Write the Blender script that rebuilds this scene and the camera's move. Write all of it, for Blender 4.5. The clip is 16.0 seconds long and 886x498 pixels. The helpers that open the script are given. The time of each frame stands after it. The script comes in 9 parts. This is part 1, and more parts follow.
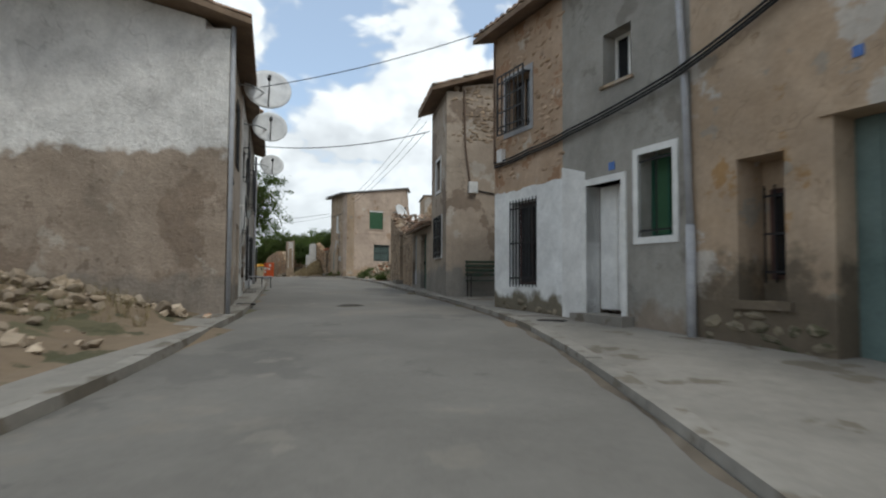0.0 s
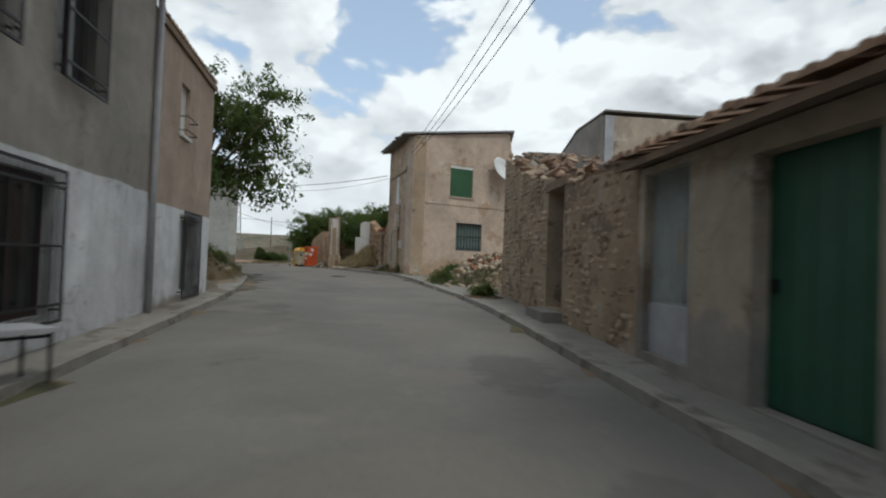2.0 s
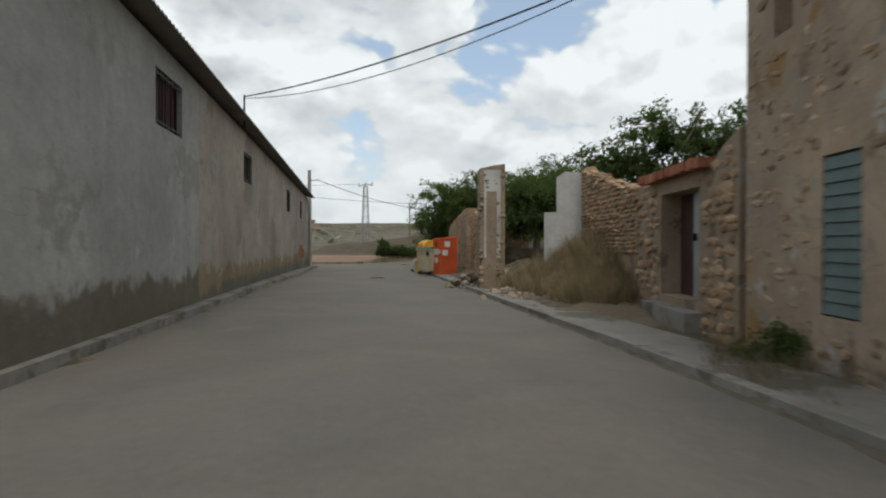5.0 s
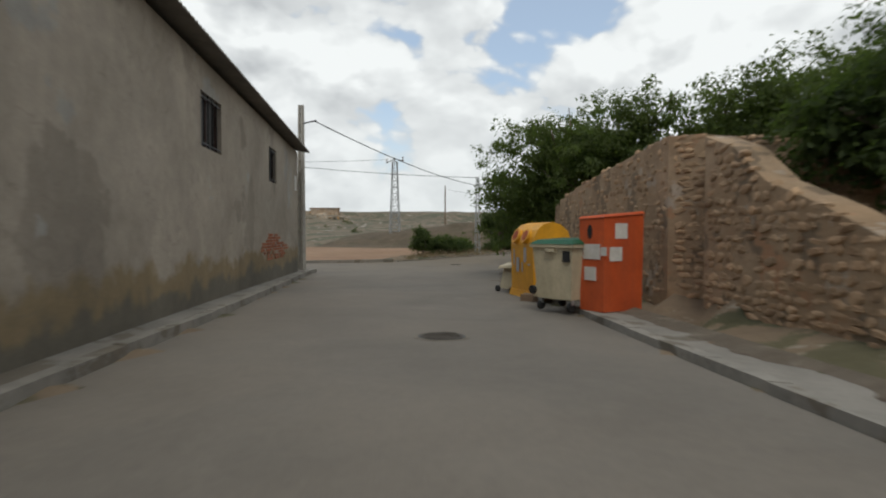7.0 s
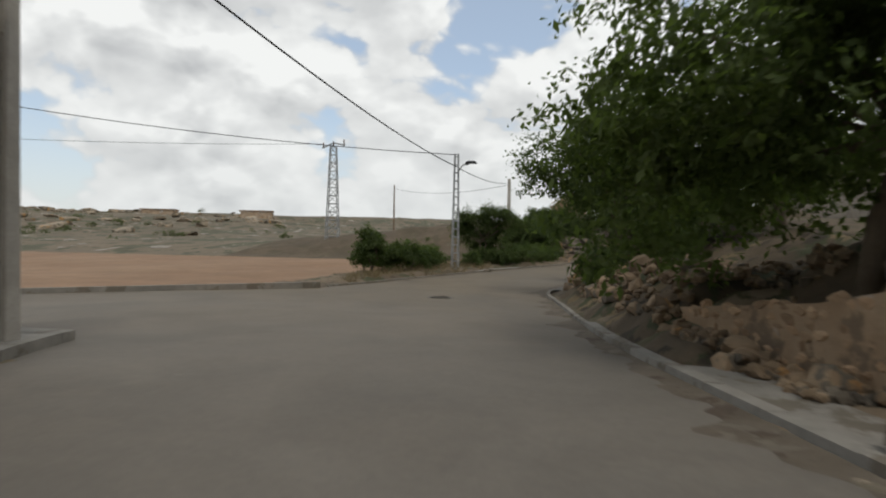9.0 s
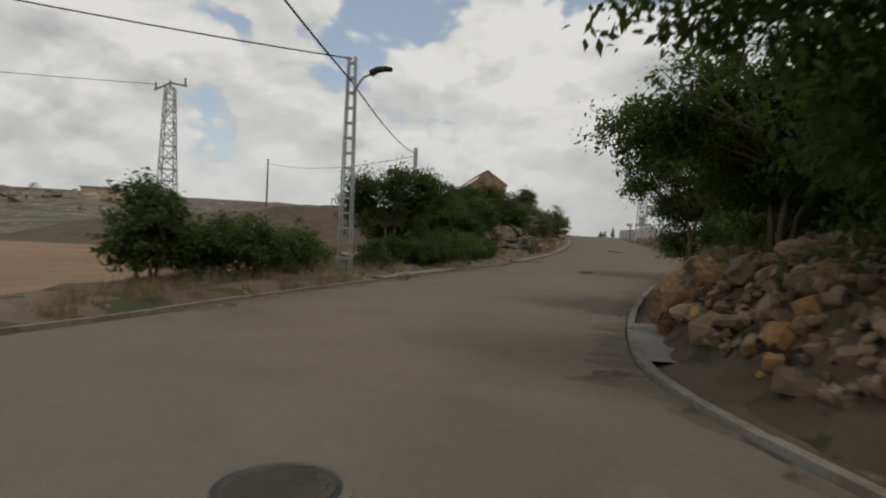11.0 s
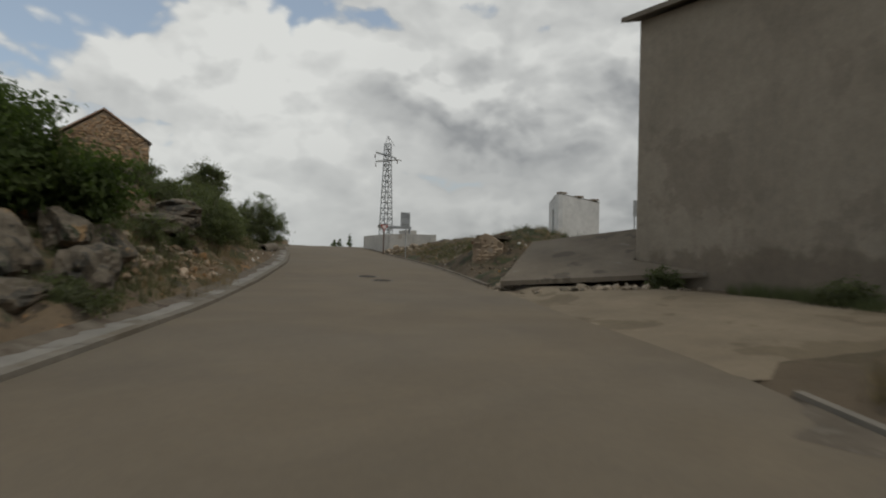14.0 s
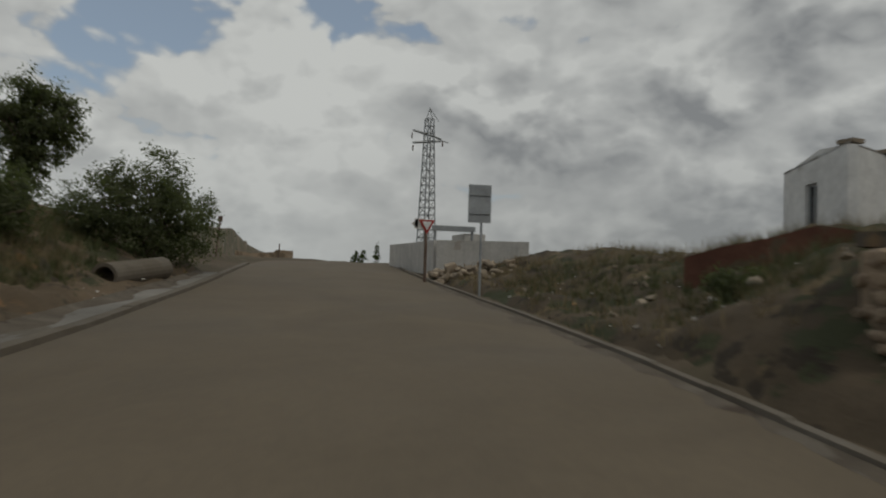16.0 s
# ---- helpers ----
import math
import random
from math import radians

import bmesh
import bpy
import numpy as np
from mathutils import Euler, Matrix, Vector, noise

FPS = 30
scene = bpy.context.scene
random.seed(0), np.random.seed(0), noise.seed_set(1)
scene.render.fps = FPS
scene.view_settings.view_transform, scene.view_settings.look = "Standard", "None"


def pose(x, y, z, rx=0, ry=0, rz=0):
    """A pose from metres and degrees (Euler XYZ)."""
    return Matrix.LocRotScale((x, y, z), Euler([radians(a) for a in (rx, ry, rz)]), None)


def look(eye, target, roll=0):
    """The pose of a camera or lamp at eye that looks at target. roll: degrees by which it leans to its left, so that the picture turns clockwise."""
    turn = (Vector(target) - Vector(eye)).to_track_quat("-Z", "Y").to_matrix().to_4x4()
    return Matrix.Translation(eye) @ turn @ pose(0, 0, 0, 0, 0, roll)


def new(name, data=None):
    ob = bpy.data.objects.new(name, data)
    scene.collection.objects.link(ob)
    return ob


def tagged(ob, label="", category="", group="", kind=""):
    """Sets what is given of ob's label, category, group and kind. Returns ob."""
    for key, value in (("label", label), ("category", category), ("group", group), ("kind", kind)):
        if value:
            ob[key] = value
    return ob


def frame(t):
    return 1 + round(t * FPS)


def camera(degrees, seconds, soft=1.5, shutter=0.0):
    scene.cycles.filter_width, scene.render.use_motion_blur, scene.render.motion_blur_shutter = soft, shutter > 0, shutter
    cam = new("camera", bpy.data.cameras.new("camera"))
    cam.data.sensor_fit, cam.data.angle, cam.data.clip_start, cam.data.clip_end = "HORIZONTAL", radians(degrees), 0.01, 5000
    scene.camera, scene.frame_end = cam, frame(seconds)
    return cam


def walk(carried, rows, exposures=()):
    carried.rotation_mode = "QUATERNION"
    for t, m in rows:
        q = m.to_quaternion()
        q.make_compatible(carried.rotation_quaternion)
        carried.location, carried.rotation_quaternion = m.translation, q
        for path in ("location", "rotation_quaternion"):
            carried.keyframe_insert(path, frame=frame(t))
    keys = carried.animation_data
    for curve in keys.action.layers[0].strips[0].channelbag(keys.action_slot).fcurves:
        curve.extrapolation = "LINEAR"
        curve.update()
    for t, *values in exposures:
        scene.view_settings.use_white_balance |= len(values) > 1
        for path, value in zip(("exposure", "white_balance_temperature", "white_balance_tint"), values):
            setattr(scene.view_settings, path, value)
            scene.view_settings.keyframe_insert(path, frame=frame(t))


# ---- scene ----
cam = camera(72.98, 16.0, soft=2.0, shutter=0.3)

PATH = [
    (0.0, 0.000, -0.000, 1.300, -0.00, 2.72, -0.33),
    (0.5, -0.382, 4.081, 1.503, 0.28, 2.23, -0.77),
    (1.0, -1.086, 8.727, 1.699, 2.83, 2.68, -0.89),
    (1.5, -1.940, 13.364, 1.851, 5.13, 1.74, -1.89),
    (2.0, -2.908, 18.546, 1.972, 6.20, 1.23, -2.09),
    (2.5, -3.942, 23.564, 2.086, 7.24, 0.85, -2.31),
    (3.0, -5.142, 28.410, 2.198, 8.94, 0.94, -1.97),
    (3.5, -6.291, 32.489, 2.283, 11.33, 0.75, -0.63),
    (4.0, -7.594, 36.644, 2.382, 14.34, 0.39, 0.68),
    (4.5, -9.124, 40.398, 2.500, 17.34, 0.31, 0.55),
    (5.0, -10.870, 44.065, 2.607, 20.12, -0.46, -0.10),
    (5.2, -11.481, 45.339, 2.606, 20.88, -0.79, -0.43),
    (5.7, -13.374, 48.953, 2.640, 22.74, 0.20, -0.34),
    (6.2, -15.585, 53.004, 2.654, 23.62, -0.61, -0.12),
    (6.7, -17.927, 57.308, 2.600, 23.36, -1.42, 0.01),
    (7.3, -20.641, 62.509, 2.495, 22.05, -1.26, -0.12),
    (7.6, -21.920, 64.985, 2.466, 21.38, -1.10, -0.04),
    (8.0, -23.344, 67.824, 2.463, 20.38, -0.88, -0.62),
    (8.5, -24.874, 71.043, 2.434, 19.00, -0.99, -0.37),
    (8.7, -25.450, 72.365, 2.420, 18.41, -0.89, -0.88),
    (9.2, -26.803, 75.738, 2.418, 16.56, -0.40, -0.61),
    (9.7, -28.026, 79.133, 2.386, 14.49, -1.56, -0.41),
    (10.3, -29.268, 83.162, 2.271, 11.57, -2.12, -1.02),
    (10.8, -30.053, 86.412, 2.202, 8.27, -0.88, -2.27),
    (11.0, -30.276, 87.673, 2.194, 6.42, -1.05, -2.43),
    (11.5, -30.625, 90.598, 2.180, 1.27, -0.70, -3.05),
    (12.0, -30.643, 94.087, 2.179, -5.30, -0.37, -0.47),
    (12.5, -30.260, 98.047, 2.222, -11.27, 0.41, -0.23),
    (13.0, -29.465, 102.382, 2.294, -16.87, 0.29, 0.11),
    (13.5, -28.375, 107.218, 2.379, -18.38, 0.86, -0.53),
    (14.0, -27.091, 112.625, 2.467, -18.97, 0.76, -1.35),
    (14.5, -25.846, 117.504, 2.533, -18.68, 1.13, -1.81),
    (15.0, -24.638, 122.643, 2.665, -17.92, 0.91, -1.56),
    (15.5, -23.645, 127.220, 2.792, -16.89, 1.21, -0.78),
    (16.0, -22.575, 132.265, 2.993, -15.36, 1.79, -1.73),
]
EXPOSURES = [(0.0, 0.2, 6100, 5), (1.0, 0.18, 6100, 5), (1.5, 0.24, 6100, 4), (2.0, 0.08, 6100, 4), (2.5, -0.1, 6300, 5), (3.0, -0.08, 6450, 6), (4.0, -0.05, 6150, 5), (5.0, 0.0, 6250, 5), (8.5, 0.02, 6450, 7), (11.0, -0.38, 6680, 8), (12.5, -0.38, 6680, 7), (14.0, -0.42, 6600, 6), (14.5, -0.51, 6580, 6), (15.0, -0.66, 6560, 6), (16.0, -0.84, 6580, 5)]
walk(cam, [(t, pose(x, y, z, 90 + pitch, roll, yaw)) for t, x, y, z, yaw, pitch, roll in PATH], EXPOSURES)

# ---- sky and sun ----
def nd(tree, kind, **props):
    n = tree.nodes.new("ShaderNode" + kind)
    for k, v in props.items():
        if k == "op":
            n.operation = v
        elif k == "blend":
            n.data_type, n.blend_type = "RGBA", v
        elif isinstance(k, str) and k.startswith("i_"):
            n.inputs[k[2:].replace("_", " ")].default_value = v
    return n


def math_node(tree, op, a, b=0.0, clamp=False):
    n = tree.nodes.new("ShaderNodeMath")
    n.operation, n.use_clamp = op, clamp
    for i, v in enumerate((a, b)):
        if isinstance(v, (int, float)):
            n.inputs[i].default_value = v
        else:
            tree.links.new(v, n.inputs[i])
    return n.outputs[0]


def mix_node(tree, fac, a, b, blend="MIX"):
    n = tree.nodes.new("ShaderNodeMix")
    n.data_type, n.blend_type, n.clamp_factor = "RGBA", blend, True
    for sock, v in ((n.inputs[0], fac), (n.inputs[6], a), (n.inputs[7], b)):
        if isinstance(v, (int, float)):
            sock.default_value = v
        elif isinstance(v, (tuple, list)):
            sock.default_value = (*v[:3], 1)
        else:
            tree.links.new(v, sock)
    return n.outputs[2]


def noise_node(tree, vec, scale, detail=6, rough=0.55, distort=0.0):
    n = tree.nodes.new("ShaderNodeTexNoise")
    n.inputs["Scale"].default_value, n.inputs["Detail"].default_value = scale, detail
    n.inputs["Roughness"].default_value, n.inputs["Distortion"].default_value = rough, distort
    tree.links.new(vec, n.inputs["Vector"])
    return n.outputs["Fac"]


def ramp_node(tree, fac, lo, hi):
    """0 below lo, 1 above hi."""
    n = tree.nodes.new("ShaderNodeMapRange")
    n.interpolation_type = "SMOOTHSTEP"
    n.inputs["From Min"].default_value, n.inputs["From Max"].default_value = lo, hi
    tree.links.new(fac, n.inputs["Value"])
    return n.outputs["Result"]


SUN_ELEVATION, SUN_AZIMUTH = radians(56), radians(150)
world = bpy.data.worlds.new("world")
scene.world = world
world.use_nodes = True
wt = world.node_tree
sky = wt.nodes.new("ShaderNodeTexSky")
sky.sky_type, sky.sun_disc = "NISHITA", False
sky.sun_elevation, sky.sun_rotation = SUN_ELEVATION, SUN_AZIMUTH
coord = wt.nodes.new("ShaderNodeTexCoord").outputs["Generated"]
sep = wt.nodes.new("ShaderNodeSeparateXYZ")
wt.links.new(coord, sep.inputs[0])
comb = wt.nodes.new("ShaderNodeMapping")
comb.inputs["Location"].default_value = (1.3, 0.4, 2.1)
comb.inputs["Scale"].default_value = (1.0, 1.0, 1.55)
wt.links.new(coord, comb.inputs[0])


def cloud_density(shift):
    """Cloud thickness, sampled with a shift towards the light: slow masses with billows on them."""
    off = wt.nodes.new("ShaderNodeVectorMath")
    off.operation = "ADD"
    off.inputs[1].default_value = shift
    wt.links.new(comb.outputs[0], off.inputs[0])
    warp = wt.nodes.new("ShaderNodeTexNoise")
    warp.inputs["Scale"].default_value, warp.inputs["Detail"].default_value = 5.0, 5
    wt.links.new(off.outputs[0], warp.inputs["Vector"])
    push = wt.nodes.new("ShaderNodeVectorMath")
    push.operation = "MULTIPLY_ADD"
    push.inputs[1].default_value = (0.14, 0.14, 0.14)
    wt.links.new(warp.outputs["Color"], push.inputs[0])
    wt.links.new(off.outputs[0], push.inputs[2])
    cells = wt.nodes.new("ShaderNodeTexVoronoi")
    cells.feature = "SMOOTH_F1"
    cells.inputs["Scale"].default_value, cells.inputs["Detail"].default_value, cells.inputs["Roughness"].default_value = 5.5, 3.0, 0.55
    cells.inputs["Smoothness"].default_value = 0.35
    wt.links.new(push.outputs[0], cells.inputs["Vector"])
    slow = noise_node(wt, off.outputs[0], 2.3, 7, 0.5, 0.0)
    return math_node(wt, "ADD", slow, math_node(wt, "MULTIPLY", math_node(wt, "SUBTRACT", 0.42, cells.outputs["Distance"]), 0.36))


def toward(bearing, height, near, far):
    """1 round a direction (degrees left of +y, degrees up), falling to 0."""
    b, h = radians(bearing), radians(height)
    n = wt.nodes.new("ShaderNodeVectorMath")
    n.operation = "DISTANCE"
    n.inputs[1].default_value = (-math.sin(b) * math.cos(h), math.cos(b) * math.cos(h), math.sin(h))
    wt.links.new(coord, n.inputs[0])
    return math_node(wt, "SUBTRACT", 1.0, ramp_node(wt, n.outputs["Value"], near, far))


def total(*terms):
    out = 0.0
    for node, weight in terms:
        out = math_node(wt, "ADD", math_node(wt, "MULTIPLY", node, weight), out)
    return out


front = ramp_node(wt, sep.outputs[0], 0.02, 0.42)
low = math_node(wt, "SUBTRACT", 1.0, ramp_node(wt, sep.outputs[2], -0.02, 0.26))
billow = cloud_density((0.0, 0.0, 0.0))
sunward = cloud_density((0.012, -0.015, 0.055))
cumulus = toward(-1.0, 16.5, 0.04, 0.22)
thick = total((billow, 1.0), (toward(16.0, 17.0, 0.02, 0.13), -0.16), (toward(9.5, 21.5, 0.02, 0.13), -0.17), (toward(12.0, 29.0, 0.04, 0.22), -0.15),
              (cumulus, 0.15), (toward(20.0, 11.0, 0.04, 0.16), 0.12), (toward(36.0, 14.0, 0.15, 0.5), 0.10), (low, 0.12), (front, 0.17))
cover = ramp_node(wt, thick, 0.21, 0.30)
relief = total((math_node(wt, "SUBTRACT", billow, sunward), 3.6), (cumulus, 0.28), (front, -0.22), (cover, 0.66))
core = ramp_node(wt, thick, 0.30, 0.58)
under = math_node(wt, "SUBTRACT", 1.0, relief, True)
shade = total((math_node(wt, "MULTIPLY", core, under), 0.6), (under, 0.5), (math_node(wt, "MULTIPLY", core, front), 0.12))
shade = math_node(wt, "MINIMUM", shade, 1.0)
cloud = mix_node(wt, shade, (0.97, 0.97, 0.97), (0.40, 0.41, 0.435))
blue = mix_node(wt, 1.0, sky.outputs[0], (0.16, 0.155, 0.15), "MULTIPLY")
blue = mix_node(wt, 0.45, blue, (0.62, 0.70, 0.82))
sky_mix = mix_node(wt, cover, blue, cloud)
veil = mix_node(wt, ramp_node(wt, sep.outputs[0], -0.05, 0.3), (0.76, 0.775, 0.785), (0.50, 0.51, 0.52))
sky_mix = mix_node(wt, math_node(wt, "MULTIPLY", low, 0.66), sky_mix, veil)
wt.links.new(sky_mix, wt.nodes["Background"].inputs[0])
wt.nodes["Background"].inputs[1].default_value = 0.95

sun = new("sun", bpy.data.lights.new("sun", "SUN"))
sun.data.energy, sun.data.angle, sun.data.color = 1.1, radians(14), (1.0, 0.95, 0.88)
sun.matrix_world = look((0, 0, 60), Vector((0, 0, 60)) - Vector((math.sin(SUN_AZIMUTH) * math.cos(SUN_ELEVATION),
                        math.cos(SUN_AZIMUTH) * math.cos(SUN_ELEVATION), math.sin(SUN_ELEVATION))))


# ---- materials ----
def surf(name, c1, c2, scale=0.8, rough=0.9, bump=0.25, grain=22.0, patches=(), zones=(), metal=0.0, spec=0.3,
         island=0.0, per_object=0.0, streak=0.0, along=(), crack=0.0, mottle=0.3):
    """A worn surface: two colours by slow noise, a fine grain, patches (colour, scale, threshold, seed) and zones
    (colour, height, wobble, above)."""
    m = bpy.data.materials.new(name)
    m.use_nodes = True
    t = m.node_tree
    p = t.nodes["Principled BSDF"]
    pos = t.nodes.new("ShaderNodeNewGeometry").outputs["Position"]
    slow = ramp_node(t, noise_node(t, pos, scale, 5, 0.6), 0.3, 0.7)
    col = mix_node(t, slow, c1, c2)
    for k, (pc, ps, th, seed) in enumerate(patches):
        off = t.nodes.new("ShaderNodeVectorMath")
        off.operation = "ADD"
        off.inputs[1].default_value = (seed * 7.3, seed * 3.1, seed * 1.7)
        t.links.new(pos, off.inputs[0])
        mask = ramp_node(t, noise_node(t, off.outputs[0], ps, 7, 0.62), th, th + 0.035)
        col = mix_node(t, mask, col, pc)
    z = t.nodes.new("ShaderNodeSeparateXYZ")
    t.links.new(pos, z.inputs[0])
    for zc, zh, wob, above in zones:
        h = math_node(t, "ADD", z.outputs[2], math_node(t, "MULTIPLY", math_node(t, "ADD", math_node(t, "SUBTRACT", noise_node(t, pos, 0.9, 7, 0.65), 0.5), math_node(t, "MULTIPLY", math_node(t, "SUBTRACT", noise_node(t, pos, 2.3, 3, 0.5), 0.5), 0.7)), wob * 2))
        soft = 0.015 + (wob * 0.22 if wob > 0.3 else 0)
        mask = ramp_node(t, h, zh - soft, zh + soft)
        if not above:
            inv = t.nodes.new("ShaderNodeMapRange")
            inv.interpolation_type = "SMOOTHSTEP"
            for key, val in (("From Min", zh - soft), ("From Max", zh + soft), ("To Min", 1.0), ("To Max", 0.0)):
                inv.inputs[key].default_value = val
            t.links.new(h, inv.inputs["Value"])
            mask = inv.outputs["Result"]
        var = mix_node(t, slow, tuple(v * 0.86 for v in zc), zc)
        col = mix_node(t, mask, col, var)
    # Tint along y: dust on the road, darker brown on kerbs and earth.
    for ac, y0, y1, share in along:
        along_share = math_node(t, "MULTIPLY", ramp_node(t, z.outputs[1], y0, y1), share)
        col = mix_node(t, math_node(t, "MULTIPLY", along_share, math_node(t, "ADD", math_node(t, "MULTIPLY", slow, 0.5), 0.6)), col, ac)
    if streak:
        sm = t.nodes.new("ShaderNodeMapping")
        sm.inputs["Scale"].default_value = (2.6, 2.6, 0.16)
        t.links.new(pos, sm.inputs[0])
        st = ramp_node(t, noise_node(t, sm.outputs[0], 1.5, 6, 0.65), 0.42, 0.7)
        col = mix_node(t, math_node(t, "MULTIPLY", st, streak), col, (0.10, 0.09, 0.075))
    if crack:
        line = math_node(t, "ABSOLUTE", math_node(t, "SUBTRACT", noise_node(t, pos, 0.42, 4, 0.6, 0.4), 0.5))
        thin = math_node(t, "SUBTRACT", 1.0, ramp_node(t, line, 0.0, 0.006))
        col = mix_node(t, math_node(t, "MULTIPLY", thin, crack), col, tuple(v * 0.5 for v in c1))
    fine = noise_node(t, pos, grain, 6, 0.7)
    mid = noise_node(t, pos, grain * 0.18, 5, 0.65)
    tone = math_node(t, "ADD", math_node(t, "MULTIPLY", fine, 0.36), math_node(t, "ADD", math_node(t, "MULTIPLY", mid, 0.40), 0.46))
    blotch = noise_node(t, pos, max(0.5, scale * 1.4), 4, 0.6, 0.6)
    tone = math_node(t, "MULTIPLY", tone, math_node(t, "ADD", math_node(t, "MULTIPLY", blotch, mottle * 2), 1 - mottle))
    if island:
        rnd = t.nodes.new("ShaderNodeNewGeometry").outputs["Random Per Island"]
        tone = math_node(t, "MULTIPLY", tone, math_node(t, "ADD", math_node(t, "MULTIPLY", rnd, island), 1 - island * 0.5))
    if per_object:
        rnd = t.nodes.new("ShaderNodeObjectInfo").outputs["Random"]
        tone = math_node(t, "MULTIPLY", tone, math_node(t, "ADD", math_node(t, "MULTIPLY", rnd, per_object), 1 - per_object * 0.5))
    vm = t.nodes.new("ShaderNodeVectorMath")
    vm.operation = "SCALE"
    t.links.new(col, vm.inputs[0])
    t.links.new(tone, vm.inputs["Scale"])
    t.links.new(vm.outputs[0], p.inputs["Base Color"])
    rr = math_node(t, "ADD", math_node(t, "MULTIPLY", mid, 0.25), rough - 0.125, True)
    t.links.new(rr, p.inputs["Roughness"])
    p.inputs["Metallic"].default_value = metal
    p.inputs["Specular IOR Level"].default_value = spec
    if bump:
        b = t.nodes.new("ShaderNodeBump")
        b.inputs["Strength"].default_value, b.inputs["Distance"].default_value = bump, 0.03
        t.links.new(math_node(t, "ADD", math_node(t, "MULTIPLY", fine, 0.5), mid), b.inputs["Height"])
        t.links.new(b.outputs[0], p.inputs["Normal"])
    return m


road_mat = surf("road_concrete", (0.165, 0.153, 0.134), (0.205, 0.192, 0.169), 0.25, 0.86, 0.12, 60, patches=[((0.15, 0.14, 0.124), 0.3, 0.58, 1), ((0.207, 0.188, 0.16), 0.22, 0.56, 5), ((0.125, 0.117, 0.105), 1.3, 0.68, 8), ((0.215, 0.197, 0.168), 0.9, 0.62, 11)], along=[((0.185, 0.161, 0.132), 30, 48, 0.85), ((0.178, 0.143, 0.099), 76, 98, 0.95), ((0.162, 0.127, 0.085), 106, 122, 0.8)])
kerb_mat = surf("kerb_concrete", (0.24, 0.223, 0.193), (0.31, 0.287, 0.25), 0.9, 0.9, 0.3, 40, patches=[((0.17, 0.148, 0.117), 0.8, 0.55, 2), ((0.20, 0.172, 0.135), 2.6, 0.57, 6)], along=[((0.18, 0.148, 0.108), 84, 100, 0.65), ((0.15, 0.122, 0.088), 118, 132, 0.65)])
pave_mat = surf("pavement_concrete", (0.225, 0.208, 0.18), (0.285, 0.262, 0.228), 0.6, 0.92, 0.3, 40, patches=[((0.165, 0.142, 0.11), 0.7, 0.55, 3)])
# The earth turns a darker brown between y 82 and 94.
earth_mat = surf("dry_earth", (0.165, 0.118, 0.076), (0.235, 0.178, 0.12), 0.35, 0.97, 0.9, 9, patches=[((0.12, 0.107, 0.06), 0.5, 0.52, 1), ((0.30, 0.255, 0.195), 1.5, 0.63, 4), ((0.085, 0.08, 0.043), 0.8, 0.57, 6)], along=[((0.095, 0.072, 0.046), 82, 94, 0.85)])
# Dark soil, lowered further in tone to stand for the shade under trees.
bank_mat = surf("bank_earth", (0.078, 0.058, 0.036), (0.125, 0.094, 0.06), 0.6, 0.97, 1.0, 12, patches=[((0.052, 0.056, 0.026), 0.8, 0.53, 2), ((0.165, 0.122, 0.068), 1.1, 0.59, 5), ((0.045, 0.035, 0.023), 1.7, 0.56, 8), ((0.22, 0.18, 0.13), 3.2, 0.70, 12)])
orange_bank_mat = surf("orange_bank_earth", (0.12, 0.088, 0.055), (0.18, 0.13, 0.082), 0.6, 0.97, 1.0, 12, patches=[((0.27, 0.155, 0.075), 0.7, 0.57, 2), ((0.07, 0.07, 0.035), 0.9, 0.55, 5), ((0.075, 0.058, 0.04), 1.8, 0.57, 8), ((0.31, 0.26, 0.20), 2.8, 0.66, 12)])
verge_mat = surf("dusty_verge", (0.135, 0.10, 0.066), (0.20, 0.155, 0.105), 0.5, 0.97, 0.9, 12, patches=[((0.075, 0.075, 0.038), 0.9, 0.55, 2), ((0.25, 0.205, 0.15), 1.6, 0.62, 5), ((0.09, 0.068, 0.045), 1.8, 0.57, 8)])
field_mat = surf("ploughed_soil", (0.27, 0.165, 0.098), (0.325, 0.212, 0.132), 0.1, 0.97, 0.5, 4)
hill_mat = surf("hill_scrub", (0.21, 0.165, 0.115), (0.155, 0.13, 0.09), 0.06, 0.97, 0.8, 1.2, patches=[((0.11, 0.105, 0.065), 0.16, 0.52, 1), ((0.36, 0.32, 0.27), 0.3, 0.6, 2), ((0.09, 0.09, 0.055), 0.6, 0.57, 3)])
gable_mat = surf("gable_render", (0.31, 0.245, 0.185), (0.38, 0.305, 0.235), 0.5, 0.95, 1.8, 16, patches=[((0.25, 0.19, 0.14), 0.45, 0.55, 2), ((0.40, 0.345, 0.28), 0.6, 0.60, 4), ((0.24, 0.185, 0.14), 2.4, 0.62, 9)], zones=[((0.80, 0.77, 0.72), 3.85, 0.42, True), ((0.28, 0.235, 0.19), 1.3, 0.5, False)], streak=0.05, crack=0.25, mottle=0.6)
beige_mat = surf("beige_plaster", (0.41, 0.335, 0.265), (0.49, 0.405, 0.325), 0.5, 0.95, 0.5, 20, patches=[((0.29, 0.23, 0.18), 0.5, 0.56, 3), ((0.55, 0.49, 0.42), 0.8, 0.60, 5), ((0.25, 0.20, 0.16), 2.2, 0.64, 8)], zones=[((0.26, 0.23, 0.195), 1.15, 0.5, False)], streak=0.1, crack=0.4, mottle=0.5)
